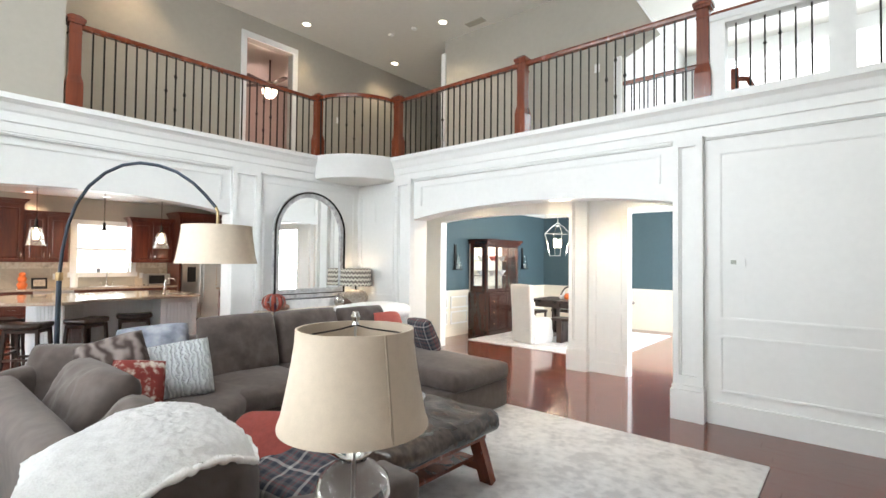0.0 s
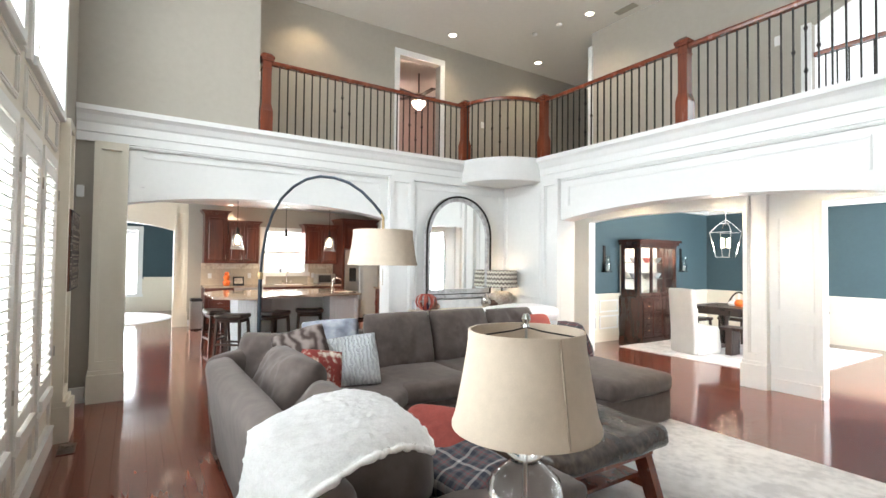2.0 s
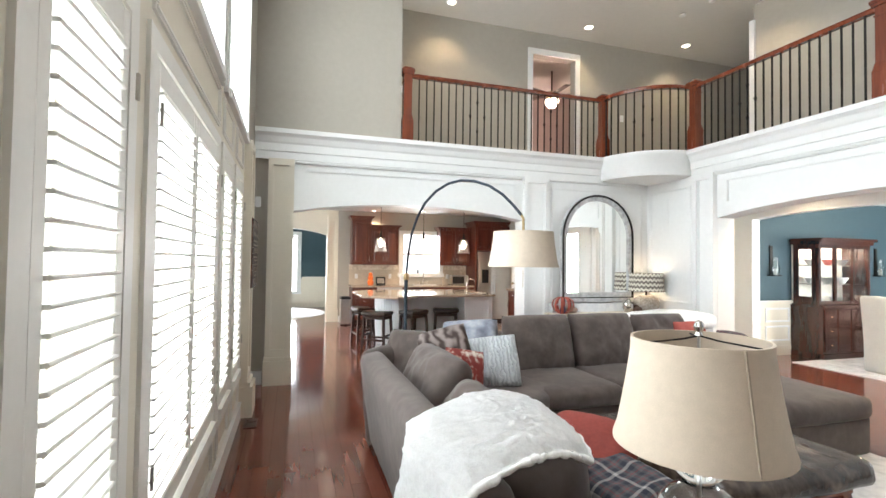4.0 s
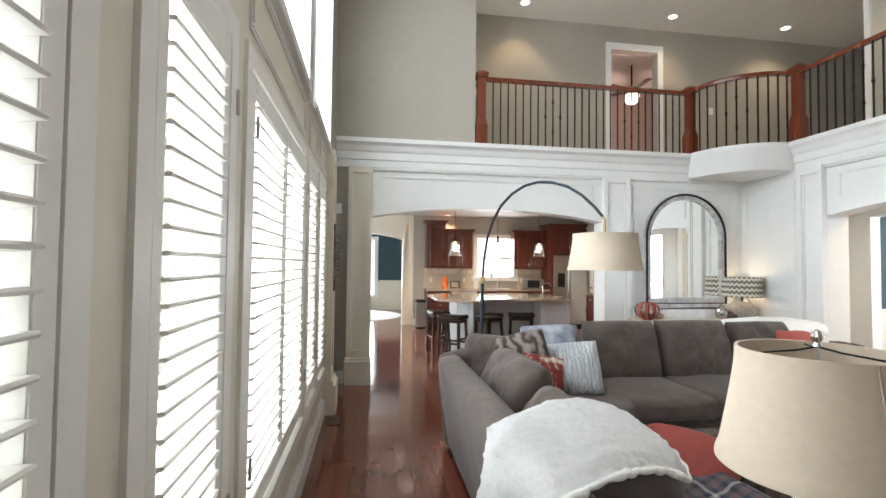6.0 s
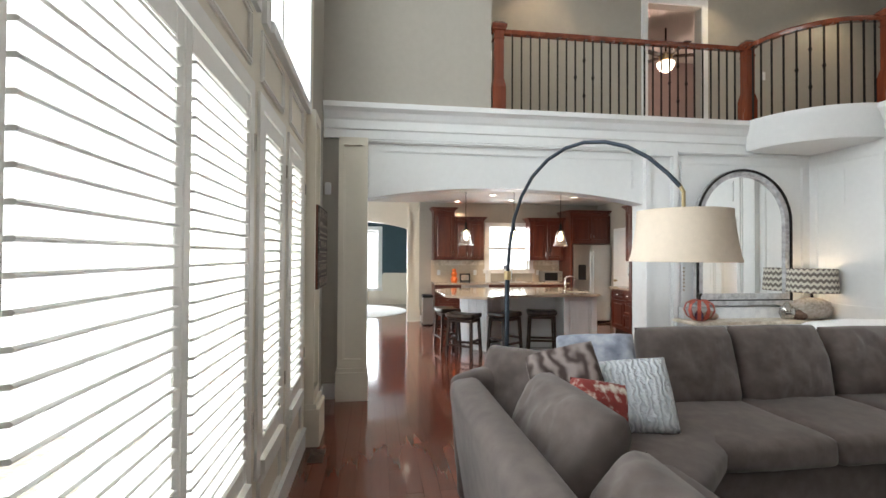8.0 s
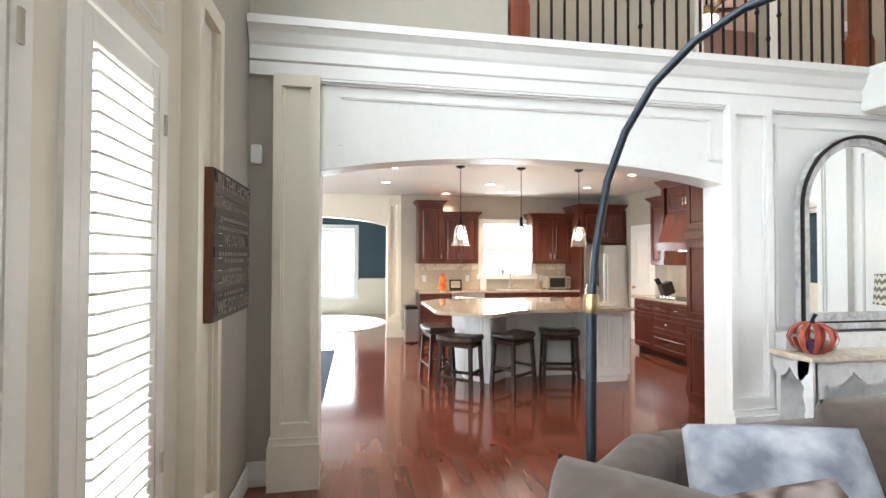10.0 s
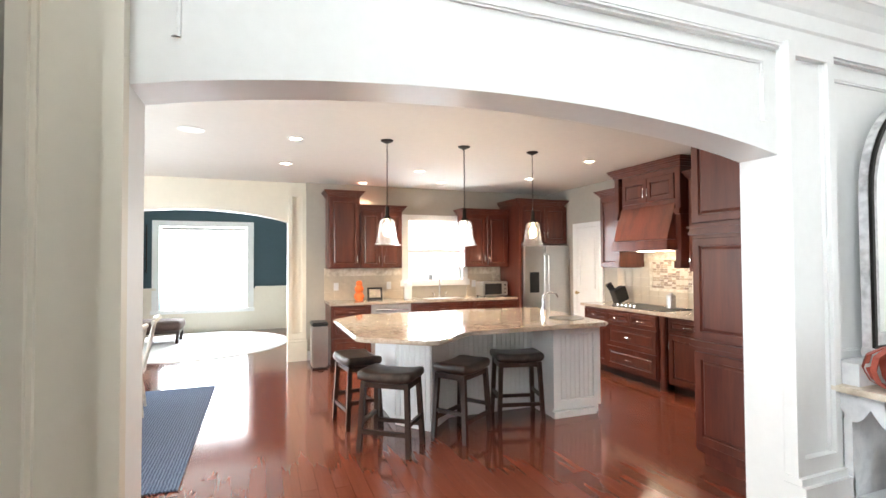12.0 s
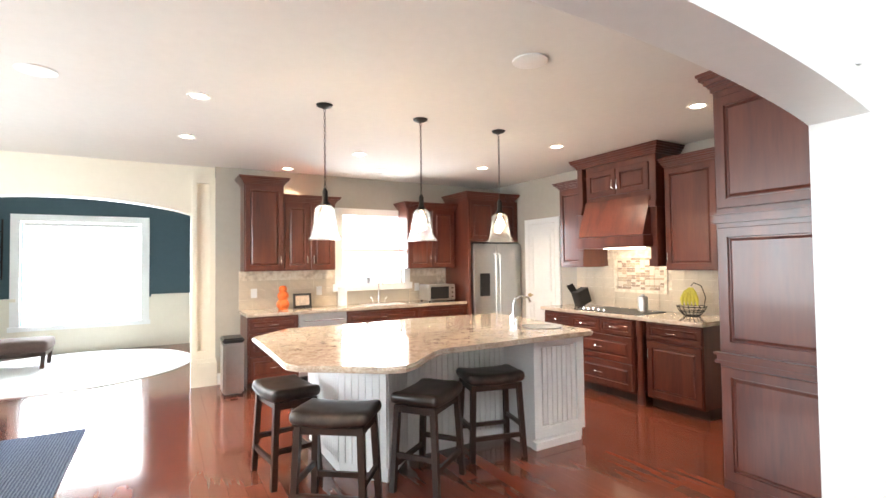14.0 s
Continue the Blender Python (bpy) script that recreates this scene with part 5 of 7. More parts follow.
def words(text, z, size, x=-5.72):
    z, size, x = 1.57 + (z - 1.575) * 1.0, size, -5.60 + (x + 5.72) * 1.0
    c = bpy.data.curves.new("words", "FONT")
    c.body, c.size, c.align_x, c.align_y, c.extrude = text, size, "CENTER", "CENTER", 0.001
    o = new("lettering", c)
    dg = bpy.context.evaluated_depsgraph_get()
    me = bpy.data.meshes.new_from_object(o.evaluated_get(dg))
    bpy.data.objects.remove(o)
    me.materials.clear(), me.materials.append(INK)
    o = new("lettering", me)
    o.parent = sg
    o.matrix_parent_inverse = sg.matrix_basis.inverted()
    o.matrix_basis = pose(x, W0 + 0.0815, z, 90, 0, 180)
words("IN THIS HOME", 1.872, 0.10)
words("WE DO FUN", 1.60, 0.075)
words("WE DO FAMILY", 1.40, 0.07)
words("WE DO LOVE", 1.275, 0.10)
words("WE DO", 1.77, 0.06, -5.55)
for z, w in ((1.77, 0.3), (1.705, 0.55), (1.66, 0.6), (1.535, 0.58), (1.50, 0.4), (1.455, 0.3), (1.34, 0.4)):
    b = bmesh.new()
    n = int(w / 0.045)
    for i in range(n):
        xc = (-5.72 if w > 0.31 or z < 1.7 else -5.85) - w / 2 + (i + 0.5) * w / n
        xs, zs = -5.60 + (xc + 5.72), 1.57 + (z - 1.575)
        B((xs - 0.013, xs + 0.013, W0 + 0.079, W0 + 0.0812, zs - 0.009, zs + 0.009), bm=b)
    wpart("lettering", b, INK, sg)

# ---- kitchen ----
BEAD = mat("beadboard_white", (0.80, 0.82, 0.83), 0.45, var=0.03)
DLEATHER = speckled("dark_stool_leather", (0.018, 0.013, 0.011), (0.034, 0.024, 0.02), (0.06, 0.042, 0.035), 18, 0.32, 0.06)
STAIN = wood("espresso_wood", (0.018, 0.010, 0.008), (0.045, 0.022, 0.015), "Z", 0.35, 10)
PAPER = mat("white_paper", (0.8, 0.8, 0.78), 0.9, var=0.02)
ORANGE = mat("orange_glaze", (0.75, 0.16, 0.03), 0.35, var=0.15)
BLACK = mat("black_plastic", (0.012, 0.012, 0.013), 0.35, var=0.05)


def face_map(face, d, a, z, out):
    """World place on a cabinet front: a runs along the front, out stands proud."""
    return {"+x": (d + out, a), "-y": (a, d - out), "-x": (d - out, a)}[face] + (z,)


def fbox(face, d, a0, a1, z0, z1, o0, o1, bm=None, bevel=0.0):
    p, q = face_map(face, d, a0, z0, o0), face_map(face, d, a1, z1, o1)
    return B((p[0], q[0], p[1], q[1], p[2], q[2]), bm=bm, bevel=bevel)


def pull(face, d, a, z, parent, vertical=True, L=0.1):
    pts = [(-L / 2, 0.0), (-L / 2, 0.022), (0, 0.03), (L / 2, 0.022), (L / 2, 0.0)]
    pos = [face_map(face, d, a + (0 if vertical else s), z + (s if vertical else 0), 0.021 + o) for s, o in pts]
    wpart("handle", tube(pos, 0.0055, 8), CHROME, parent, "satin nickel handle", True)


def raised_door(face, d, a0, a1, z0, z1, parent, name="door", handle=None):
    """A raised-panel door or drawer front."""
    a0, a1, z0, z1 = a0 + 0.004, a1 - 0.004, z0 + 0.004, z1 - 0.004
    s = min(0.06, (z1 - z0) * 0.26)
    k = min(0.022, s * 0.5)
    bm = bmesh.new()
    rings = []
    for i_, o_ in ((0, 0.0), (0, 0.018), (0.003, 0.021), (s - 0.004, 0.021), (s, 0.008), (s + 0.007, 0.008), (s + k, 0.018)):
        rings.append([bm.verts.new(face_map(face, d, a, z, o_)) for a, z in ((a0 + i_, z0 + i_), (a1 - i_, z0 + i_), (a1 - i_, z1 - i_), (a0 + i_, z1 - i_))])
    bm.faces.new(rings[0]), bm.faces.new(rings[-1])
    for lo, hi in zip(rings, rings[1:]):
        for i in range(4):
            bm.faces.new((lo[i], lo[(i + 1) % 4], hi[(i + 1) % 4], hi[i]))
    ob = wpart(name, bm, CHERRY, parent)
    if handle == "drawer":
        pull(face, d, (a0 + a1) / 2, (z0 + z1) / 2, ob, False)
    elif handle:
        aa = a0 + 0.03 if handle[0] == "l" else a1 - 0.03
        pull(face, d, aa, z0 + 0.12 if handle[1] == "b" else z1 - 0.12, ob, True)
    return ob


def crown(face, back, d, a0, a1, z, parent, h=0.09):
    bm = bmesh.new()
    for k, (o, zz0, zz1) in enumerate(((0.012, 0.0, 0.02), (0.022, 0.02, 0.035), (0.038, 0.035, 0.055), (0.058, 0.055, 0.075), (0.07, 0.075, 0.09))):
        lo, hi = sorted((a0 - o, a1 + o))
        fbox(face, d, lo, hi, z + zz0 * h / 0.09, z + zz1 * h / 0.09, back, o, bm)
    wpart("crown_moulding", bm, CHERRY, parent)


def wall_cabinet(face, d, depth, a0, a1, z0, z1, doors, label, crown_h=0.09, hside=None):
    """d is the cabinet's front plane."""
    p = face_map(face, d, (a0 + a1) / 2, z0, -depth / 2)
    t = thing("wall_cabinet", label, "cabinet", "kitchen wall cabinets", at=p)
    wpart("body", fbox(face, d, a0, a1, z0, z1, -depth, 0.0), CHERRY, t)
    w = (a1 - a0) / doors
    for i in range(doors):
        h = hside or ("rb" if (i == 0) == (face == "+x") or doors == 1 else "lb")
        if doors == 2:
            h = "rb" if i == 0 else "lb"
        raised_door(face, d, a0 + i * w + 0.008, a0 + (i + 1) * w - 0.008, z0 + 0.01, z1 - 0.02, t, handle=h)
    if crown_h:
        crown(face, -depth, d, a0, a1, z1, t, crown_h)
    return t


def base_cabinet(face, d, depth, a0, a1, layout, label, z1=0.87):
    """layout: list of (z0, z1, columns, kind)."""
    t = thing("base_cabinet", label, "cabinet", "kitchen base cabinets", at=face_map(face, d, (a0 + a1) / 2, 0, -depth / 2))
    wpart("body", fbox(face, d, a0, a1, 0.1, z1, -depth, 0.0), CHERRY, t)
    wpart("toe_kick", fbox(face, d, a0 + 0.005, a1 - 0.005, 0.0, 0.1, -depth, -0.07), STAIN, t)
    for z0, z2, cols, kind in layout:
        w = (a1 - a0 - 0.02) / cols
        for i in range(cols):
            h = "drawer" if kind == "drawer" else (("rt" if i == 0 else "lt") if cols > 1 else "lt")
            raised_door(face, d, a0 + 0.01 + i * w, a0 + 0.01 + (i + 1) * w, z0, z2, t, kind, h)
    return t


DR3 = [(0.12, 0.40, 1, "drawer"), (0.40, 0.68, 1, "drawer"), (0.69, 0.85, 1, "drawer")]
DD = [(0.12, 0.67, 2, "door"), (0.69, 0.85, 1, "drawer")]
XB = -11.75
wall_cabinet("+x", XB, 0.35, 1.19, 1.66, 1.41, 2.50, 1, "tall cherry wall cabinet with a crown moulding")
wall_cabinet("+x", XB - 0.03, 0.32, 1.664, 2.34, 1.41, 2.30, 2, "cherry double-door wall cabinet beside the kitchen window")
wall_cabinet("+x", XB - 0.03, 0.32, 3.42, 4.24, 1.41, 2.30, 2, "cherry double-door wall cabinet over the toaster oven")
base_cabinet("+x", -11.5, 0.60, 1.19, 1.78, DR3, "cherry drawer base cabinet at the counter end")
base_cabinet("+x", -11.5, 0.60, 2.40, 3.45, DD, "cherry sink base cabinet with doors")
base_cabinet("+x", -11.5, 0.60, 3.454, 4.26, DD, "cherry base cabinet beside the fridge")
t = thing("dishwasher", "stainless steel dishwasher under the counter", "dishwasher", at=(-11.8, 2.09, 0))
wpart("body", B((-12.1, -11.5, 1.784, 2.396, 0.1, 0.865)), STEEL, t)
wpart("door", B((-11.498, -11.47, 1.79, 2.39, 0.12, 0.72), bevel=0.004), STEEL, t)
wpart("control_strip", B((-11.498, -11.472, 1.79, 2.39, 0.725, 0.86), bevel=0.004), STEEL, t)
wpart("handle", tube([(-11.47, 1.84, 0.79), (-11.43, 1.84, 0.79), (-11.43, 2.34, 0.79), (-11.47, 2.34, 0.79)], 0.011, 10), CHROME, t)
solid("worktop", B((-12.1, -11.47, 1.17, 4.26, 0.87, 0.91), bevel=0.008), GRANITE, "speckled beige granite worktop with a sink", "worktop")
# tiled backsplash
TILE = mat("cream_tile", (0.55, 0.47, 0.36), 0.35, var=0.08, scale=12)
def tiles(name, face, d, a0, a1, z0, z1, w, h, skip=()):
    t = thing(name, "cream stone tile backsplash", "backsplash", kind="structure", at=face_map(face, d, a0, z0, 0))
    wpart("grout", fbox(face, d, a0, a1, z0, z1, 0.0, 0.004), MARBLE, t)
    p, q = face_map(face, 0, -w / 2 + 0.002, -h / 2 + 0.002, 0), face_map(face, 0, w / 2 - 0.002, h / 2 - 0.002, 0.007)
    me = mesh_of(B((p[0], q[0], p[1], q[1], p[2], q[2])), "tile", TILE)
    for r in range(int((z1 - z0) / h)):
        for c in range(int((a1 - a0) / w)):
            a, z = a0 + (c + 0.5) * w, z0 + (r + 0.5) * h
            if any(s[0] < a < s[1] and s[2] < z < s[3] for s in skip):
                continue
            o = new("tile", me)
            o.parent = t
            o.location = Vector(face_map(face, d, a, z, 0.001)) - t.location
tiles("backsplash_sink", "+x", -12.1, 1.17, 2.45, 0.91, 1.41, 0.16, 0.125)
tiles("backsplash_fridge", "+x", -12.1, 3.60, 4.25, 0.91, 1.41, 0.1625, 0.125)
tiles("backsplash_cooker", "-y", 5.23, -10.2, -8.0, 0.91, 1.63, 0.157, 0.12, ((-9.55, -8.83, 1.1, 1.56),))
t = thing("tile_mosaic", "framed pebble mosaic panel behind the cooktop", "tile panel", at=(-9.19, 5.22, 1.1))
wpart("frame", ring_prism([(-9.55, 1.1), (-8.83, 1.1), (-8.83, 1.56), (-9.55, 1.56)], [(-9.51, 1.14), (-8.87, 1.14), (-8.87, 1.52), (-9.51, 1.52)], 0, 1) if False else B((-9.55, -8.83, 5.205, 5.228, 1.1, 1.135), (-9.55, -8.83, 5.205, 5.228, 1.525, 1.56), (-9.55, -9.515, 5.205, 5.228, 1.135, 1.525), (-8.865, -8.83, 5.205, 5.228, 1.135, 1.525)), MARBLE, t)
PEBBLE = [mat("pebble_a", (0.42, 0.33, 0.24), 0.4), mat("pebble_b", (0.6, 0.52, 0.42), 0.4), mat("pebble_c", (0.3, 0.22, 0.17), 0.4)]
PEBM = [mesh_of(B((-0.03, 0.03, -0.004, 0.004, -0.013, 0.013), bevel=0.003), "tile", m) for m in PEBBLE]
rnd = random.Random(11)
for r in range(13):
    for c in range(10):
        o = new("tile", PEBM[rnd.choice((0, 1, 1, 2))])
        o.parent = t
        o.location = (-9.19 + 0.19 - 0.19 + (c - 4.5) * 0.0645 + 0.0 - (-9.19), 5.222 - 5.22, 1.155 + r * 0.029 - 1.1)
        o.location.x = (c - 4.5) * 0.0645
wpart("backing", B((-9.515, -8.865, 5.224, 5.229, 1.135, 1.525)), MARBLE, t)

# window over the sink
t = thing("window_11", "white framed kitchen window above the sink", "window", kind="structure", at=(-12.1, 3.02, 1.2))
wpart("casing", B((-12.1, -12.075, 2.43, 2.53, 1.20, 2.19), (-12.1, -12.075, 3.51, 3.61, 1.20, 2.19), (-12.1, -12.07, 2.43, 3.61, 2.19, 2.29), (-12.1, -12.06, 2.40, 3.64, 1.10, 1.20)), WHITE, t)
wpart("sash", B((-12.2, -12.16, 2.52, 2.57, 1.2, 2.2), (-12.2, -12.16, 3.47, 3.52, 1.2, 2.2), (-12.2, -12.16, 2.52, 3.52, 1.66, 1.71)), WHITE, t)
# faucet and sink
def faucet(name, x, y, z, dx, dy, h, label):
    t = thing(name, label, "faucet", at=(x, y, z))
    part("foot", lathe([(0.025, 0), (0.025, 0.02), (0.014, 0.03), (0.014, 0.05)], 14), CHROME, t, smooth=True)
    part("spout", tube([(0, 0, 0.03), (0, 0, h * 0.75), (dx * 0.02, dy * 0.02, h * 0.92), (dx * 0.08, dy * 0.08, h), (dx * 0.14, dy * 0.14, h * 0.94), (dx * 0.16, dy * 0.16, h * 0.78)], 0.011, 10), CHROME, t, smooth=True)
    for s in (-1, 1):
        part("lever", tube([(-dy * 0.1 * s, dx * 0.1 * s, 0), (-dy * 0.1 * s, dx * 0.1 * s, 0.06), (-dy * 0.1 * s + 0.02, dx * 0.13 * s, 0.09)], 0.01, 8), CHROME, t, smooth=True)
faucet("sink_faucet", -11.98, 3.05, 0.91, 1, 0, 0.36, "tall chrome kitchen faucet behind the sink")
solid("sink", B((-11.9, -11.58, 2.72, 3.32, 0.905, 0.914)), STEEL, "stainless steel sink set in the worktop", "sink")
# fridge and surround
t = thing("fridge_surround", "cherry panel and crown cabinet round the fridge", "cabinet", at=(-11.8, 4.75, 0))
wpart("side_panel", B((-12.1, -11.42, 4.264, 4.30, 0, 2.44)), CHERRY, t)
wpart("body", B((-12.1, -11.45, 4.30, 5.22, 1.80, 2.44)), CHERRY, t)
raised_door("+x", -11.45, 4.31, 4.77, 1.83, 2.42, t, handle="rb"), raised_door("+x", -11.45, 4.77, 5.20, 1.83, 2.42, t, handle="lb")
crown("+x", -0.65, -11.45, 4.27, 5.16, 2.44, t, 0.11)
t = thing("fridge", "stainless side-by-side fridge with an ice dispenser", "fridge", at=(-11.75, 4.76, 0))
wpart("body", B((-12.08, -11.42, 4.31, 5.21, 0.02, 1.78)), BLACK, t)
wpart("freezer_door", B((-11.415, -11.36, 4.315, 4.72, 0.06, 1.77), bevel=0.01), STEEL, t)
wpart("fridge_door", B((-11.415, -11.36, 4.73, 5.205, 0.06, 1.77), bevel=0.01), STEEL, t)
for y in (4.685, 4.765):
    wpart("handle", tube([(-11.36, y, 0.5), (-11.31, y, 0.52), (-11.31, y, 1.6), (-11.36, y, 1.62)], 0.012, 10), STEEL, t)
wpart("dispenser", B((-11.362, -11.352, 4.42, 4.60, 0.98, 1.32), bevel=0.004), BLACK, t)
# counter things
t = thing("toaster_oven", "silver toaster oven with a dark glass door", "oven", at=(-11.85, 3.95, 0.91))
wpart("body", B((-12.0, -11.68, 3.72, 4.18, 0.925, 1.16), bevel=0.01), STEEL, t)
wpart("door", B((-11.682, -11.67, 3.75, 4.06, 0.95, 1.13), bevel=0.003), BLACK, t)
for z in (0.975, 1.04, 1.105):
    wpart("knob", moved(lathe([(0.016, 0), (0.014, 0.018), (0, 0.018)], 14), pose(-11.68, 4.12, z, 0, 90)), CHROME, t)
for x, y in ((-11.97, 3.75), (-11.97, 4.15), (-11.71, 3.75), (-11.71, 4.15)):
    wpart("foot", lathe([(0.012, 0.91), (0.012, 0.926)], 8, (x, y, 0)), BLACK, t)
t = thing("jack_o_lantern", "stacked orange ceramic pumpkins on the counter", "ornament", at=(-11.9, 1.68, 0.91))
for z, r in ((0.0, 0.085), (0.12, 0.075), (0.22, 0.055)):
    bm = lathe([(0, z), (r * 0.7, z), (r, z + r * 0.6), (r * 0.95, z + r), (r * 0.6, z + r * 1.5), (0, z + r * 1.6)], 30)
    for v in bm.verts:
        k = 1 - 0.07 * abs(math.cos(5 * math.atan2(v.co.y, v.co.x)))
        v.co.x *= k
        v.co.y *= k
    part("pumpkin", bm, ORANGE, t, smooth=True)
t = thing("photo_frame", "small black picture frame on the counter", "picture frame", at=(-11.95, 1.94, 0.91))
part("frame", moved(B((0, 0.02, -0.12, 0.12, 0, 0.19)), pose(0, 0, 0, 0, -8)), BLACK, t)
part("print", moved(B((0.02, 0.022, -0.09, 0.09, 0.03, 0.16)), pose(0, 0, 0, 0, -8)), mat("print", (0.55, 0.48, 0.40), 0.5, var=0.4, scale=25), t)
solid("paper_towel", lathe([(0.012, 0), (0.06, 0.003), (0.06, 0.26), (0.012, 0.262), (0.012, 0.3), (0, 0.3)], 24, (-11.85, 2.46, 0.911)), PAPER, "white paper towel roll on the counter", "paper towel", smooth=True)
solid("cup", lathe([(0, 0), (0.04, 0), (0.045, 0.09), (0.04, 0.09), (0, 0.02)], 18, (-12.08, 2.92, 1.2)), mat("grey_cup", (0.3, 0.32, 0.36), 0.4), "small grey cup on the window sill", "cup", smooth=True)

# right wall: door, cabinets, hood
t = thing("door_1", "white panelled door with a brass knob, closed", "door", kind="structure", at=(-10.87, 5.23, 0))
wpart("leaf", B((-11.15, -10.6, 5.20, 5.228, 0.01, 2.05), bevel=0.003), WHITE, t)
for z0, z1 in ((0.2, 0.9), (1.05, 1.9)):
    bm = bmesh.new()
    frame_strip(bm, "y", 5.20, -1, -11.08, -10.67, z0, z1, 0.03, 0.008)
    wpart("panel", bm, WHITE, t)
wpart("casing", B((-11.25, -11.155, 5.20, 5.23, 0, 2.13), (-10.595, -10.5, 5.20, 5.23, 0, 2.13), (-11.155, -10.595, 5.20, 5.23, 2.055, 2.13)), WHITE, t)
wpart("door_handle", moved(lathe([(0.012, 0), (0.012, 0.03), (0.03, 0.045), (0.025, 0.07), (0, 0.075)], 14), pose(-11.09, 5.20, 0.98, 90)), BRASS, t, "brass knob", True)
YF = 4.90
wall_cabinet("-y", YF, 0.33, -10.16, -9.72, 1.41, 2.43, 1, "cherry wall cabinet beside the cooker hood", hside="rb")
wall_cabinet("-y", YF, 0.33, -8.62, -8.06, 1.38, 2.46, 1, "cherry wall cabinet beside the tall pantry", hside="lb")
t = thing("cooker_hood", "cherry cooker hood with corbels, doors and a tall crown", "cooker hood", at=(-9.17, 5.0, 1.62))
wpart("body", B((-9.62, -8.72, 4.82, 5.23, 2.19, 2.62)), CHERRY, t)
raised_door("-y", 4.82, -9.60, -9.17, 2.24, 2.55, t, handle="rb"), raised_door("-y", 4.82, -9.17, -8.74, 2.24, 2.55, t, handle="lb")
wpart("canopy", prism([(5.23, 1.76), (4.66, 1.76), (4.80, 2.19), (5.23, 2.19)], -9.62, -8.72, "x"), CHERRY, t)
wpart("band", B((-9.64, -8.70, 4.64, 5.23, 1.63, 1.755), bevel=0.006), CHERRY, t)
for x in (-9.71, -8.69):
    wpart("corbel", B((x - 0.04, x + 0.04, 4.80, 5.23, 1.42, 2.62), (x - 0.05, x + 0.05, 4.78, 5.23, 1.42, 1.5), (x - 0.05, x + 0.05, 4.77, 5.23, 2.05, 2.12), bevel=0.004), CHERRY, t)
crown("-y", -0.41, 4.80, -9.75, -8.65, 2.62, t, 0.11)
wpart("lamp", B((-9.4, -8.94, 4.85, 5.0, 1.622, 1.63)), CAN, t)
base_cabinet("-y", 4.60, 0.63, -10.16, -9.66, [(0.12, 0.67, 1, "door"), (0.69, 0.85, 1, "drawer")], "narrow cherry base cabinet with a drawer")
base_cabinet("-y", 4.56, 0.67, -9.656, -8.78, [(0.12, 0.40, 1, "drawer"), (0.40, 0.68, 1, "drawer"), (0.69, 0.85, 2, "drawer")], "wide cherry drawer cabinet under the cooktop")
base_cabinet("-y", 4.60, 0.63, -8.66, -8.06, [(0.12, 0.67, 1, "door"), (0.69, 0.85, 1, "drawer")], "cherry base cabinet with a door and drawer")
t = solid("turned_post", lathe([(0.04, 0.0), (0.04, 0.14), (0.03, 0.17), (0.036, 0.3), (0.026, 0.5), (0.036, 0.62), (0.028, 0.68), (0.04, 0.72), (0.04, 0.87)], 16, (-8.72, 4.58, 0)), CHERRY, "turned cherry post between base cabinets", "post", smooth=True)
solid("worktop", B((-10.18, -8.03, 4.53, 5.23, 0.87, 0.91), bevel=0.008), GRANITE, "speckled beige granite worktop with a cooktop", "worktop")
t = thing("cooktop", "black glass cooktop with silver knobs", "cooktop", at=(-9.2, 4.86, 0.91))
part("glass", B((-0.42, 0.42, -0.24, 0.24, 0.0, 0.008), bevel=0.002), BLACK, t)
for i in range(5):
    part("knob", lathe([(0.02, 0.008), (0.017, 0.032), (0, 0.032)], 14, (-0.36 + 0.075 * i, -0.19, 0)), CHROME, t)
t = thing("knife_block", "slanted dark knife block with black-handled knives", "knife block", at=(-9.92, 5.05, 0.91))
part("block", moved(B((-0.06, 0.06, -0.1, 0.1, 0.02, 0.22), bevel=0.006), pose(0, 0, 0, 20, 0, 0)), BLACK, t)
for i in range(4):
    part("knife", moved(B((-0.045 + i * 0.028, -0.03 + i * 0.028, -0.03, 0.0, 0.22, 0.33), bevel=0.004), pose(0, 0, 0, 28, -18, 0)), BLACK, t)
solid("canister", lathe([(0, 0), (0.055, 0), (0.055, 0.15), (0.05, 0.16), (0.02, 0.165), (0.02, 0.185), (0, 0.185)], 20, (-8.98, 4.98, 0.92)), STEEL, "steel canister standing on the cooktop", "canister", smooth=True)
t = thing("fruit_basket", "dark wire basket with a hook holding bananas", "basket", at=(-8.42, 5.0, 0.91))
bm = bmesh.new()
for z, r in ((0.004, 0.07), (0.05, 0.115), (0.1, 0.14)):
    tube([(r * math.cos(a * 0.2618), r * math.sin(a * 0.2618), z) for a in range(25)], 0.004, 6, bm)
for k in range(16):
    a = 2 * math.pi * k / 16
    tube([(r * math.cos(a), r * math.sin(a), z) for r, z in ((0.07, 0.004), (0.115, 0.05), (0.14, 0.1))], 0.003, 5, bm)
tube([(0.13, 0, 0.1), (0.15, 0, 0.2), (0.11, 0, 0.31), (0.03, 0, 0.34), (0.0, 0, 0.31)], 0.005, 6, bm)
part("wire", bm, IRON, t)
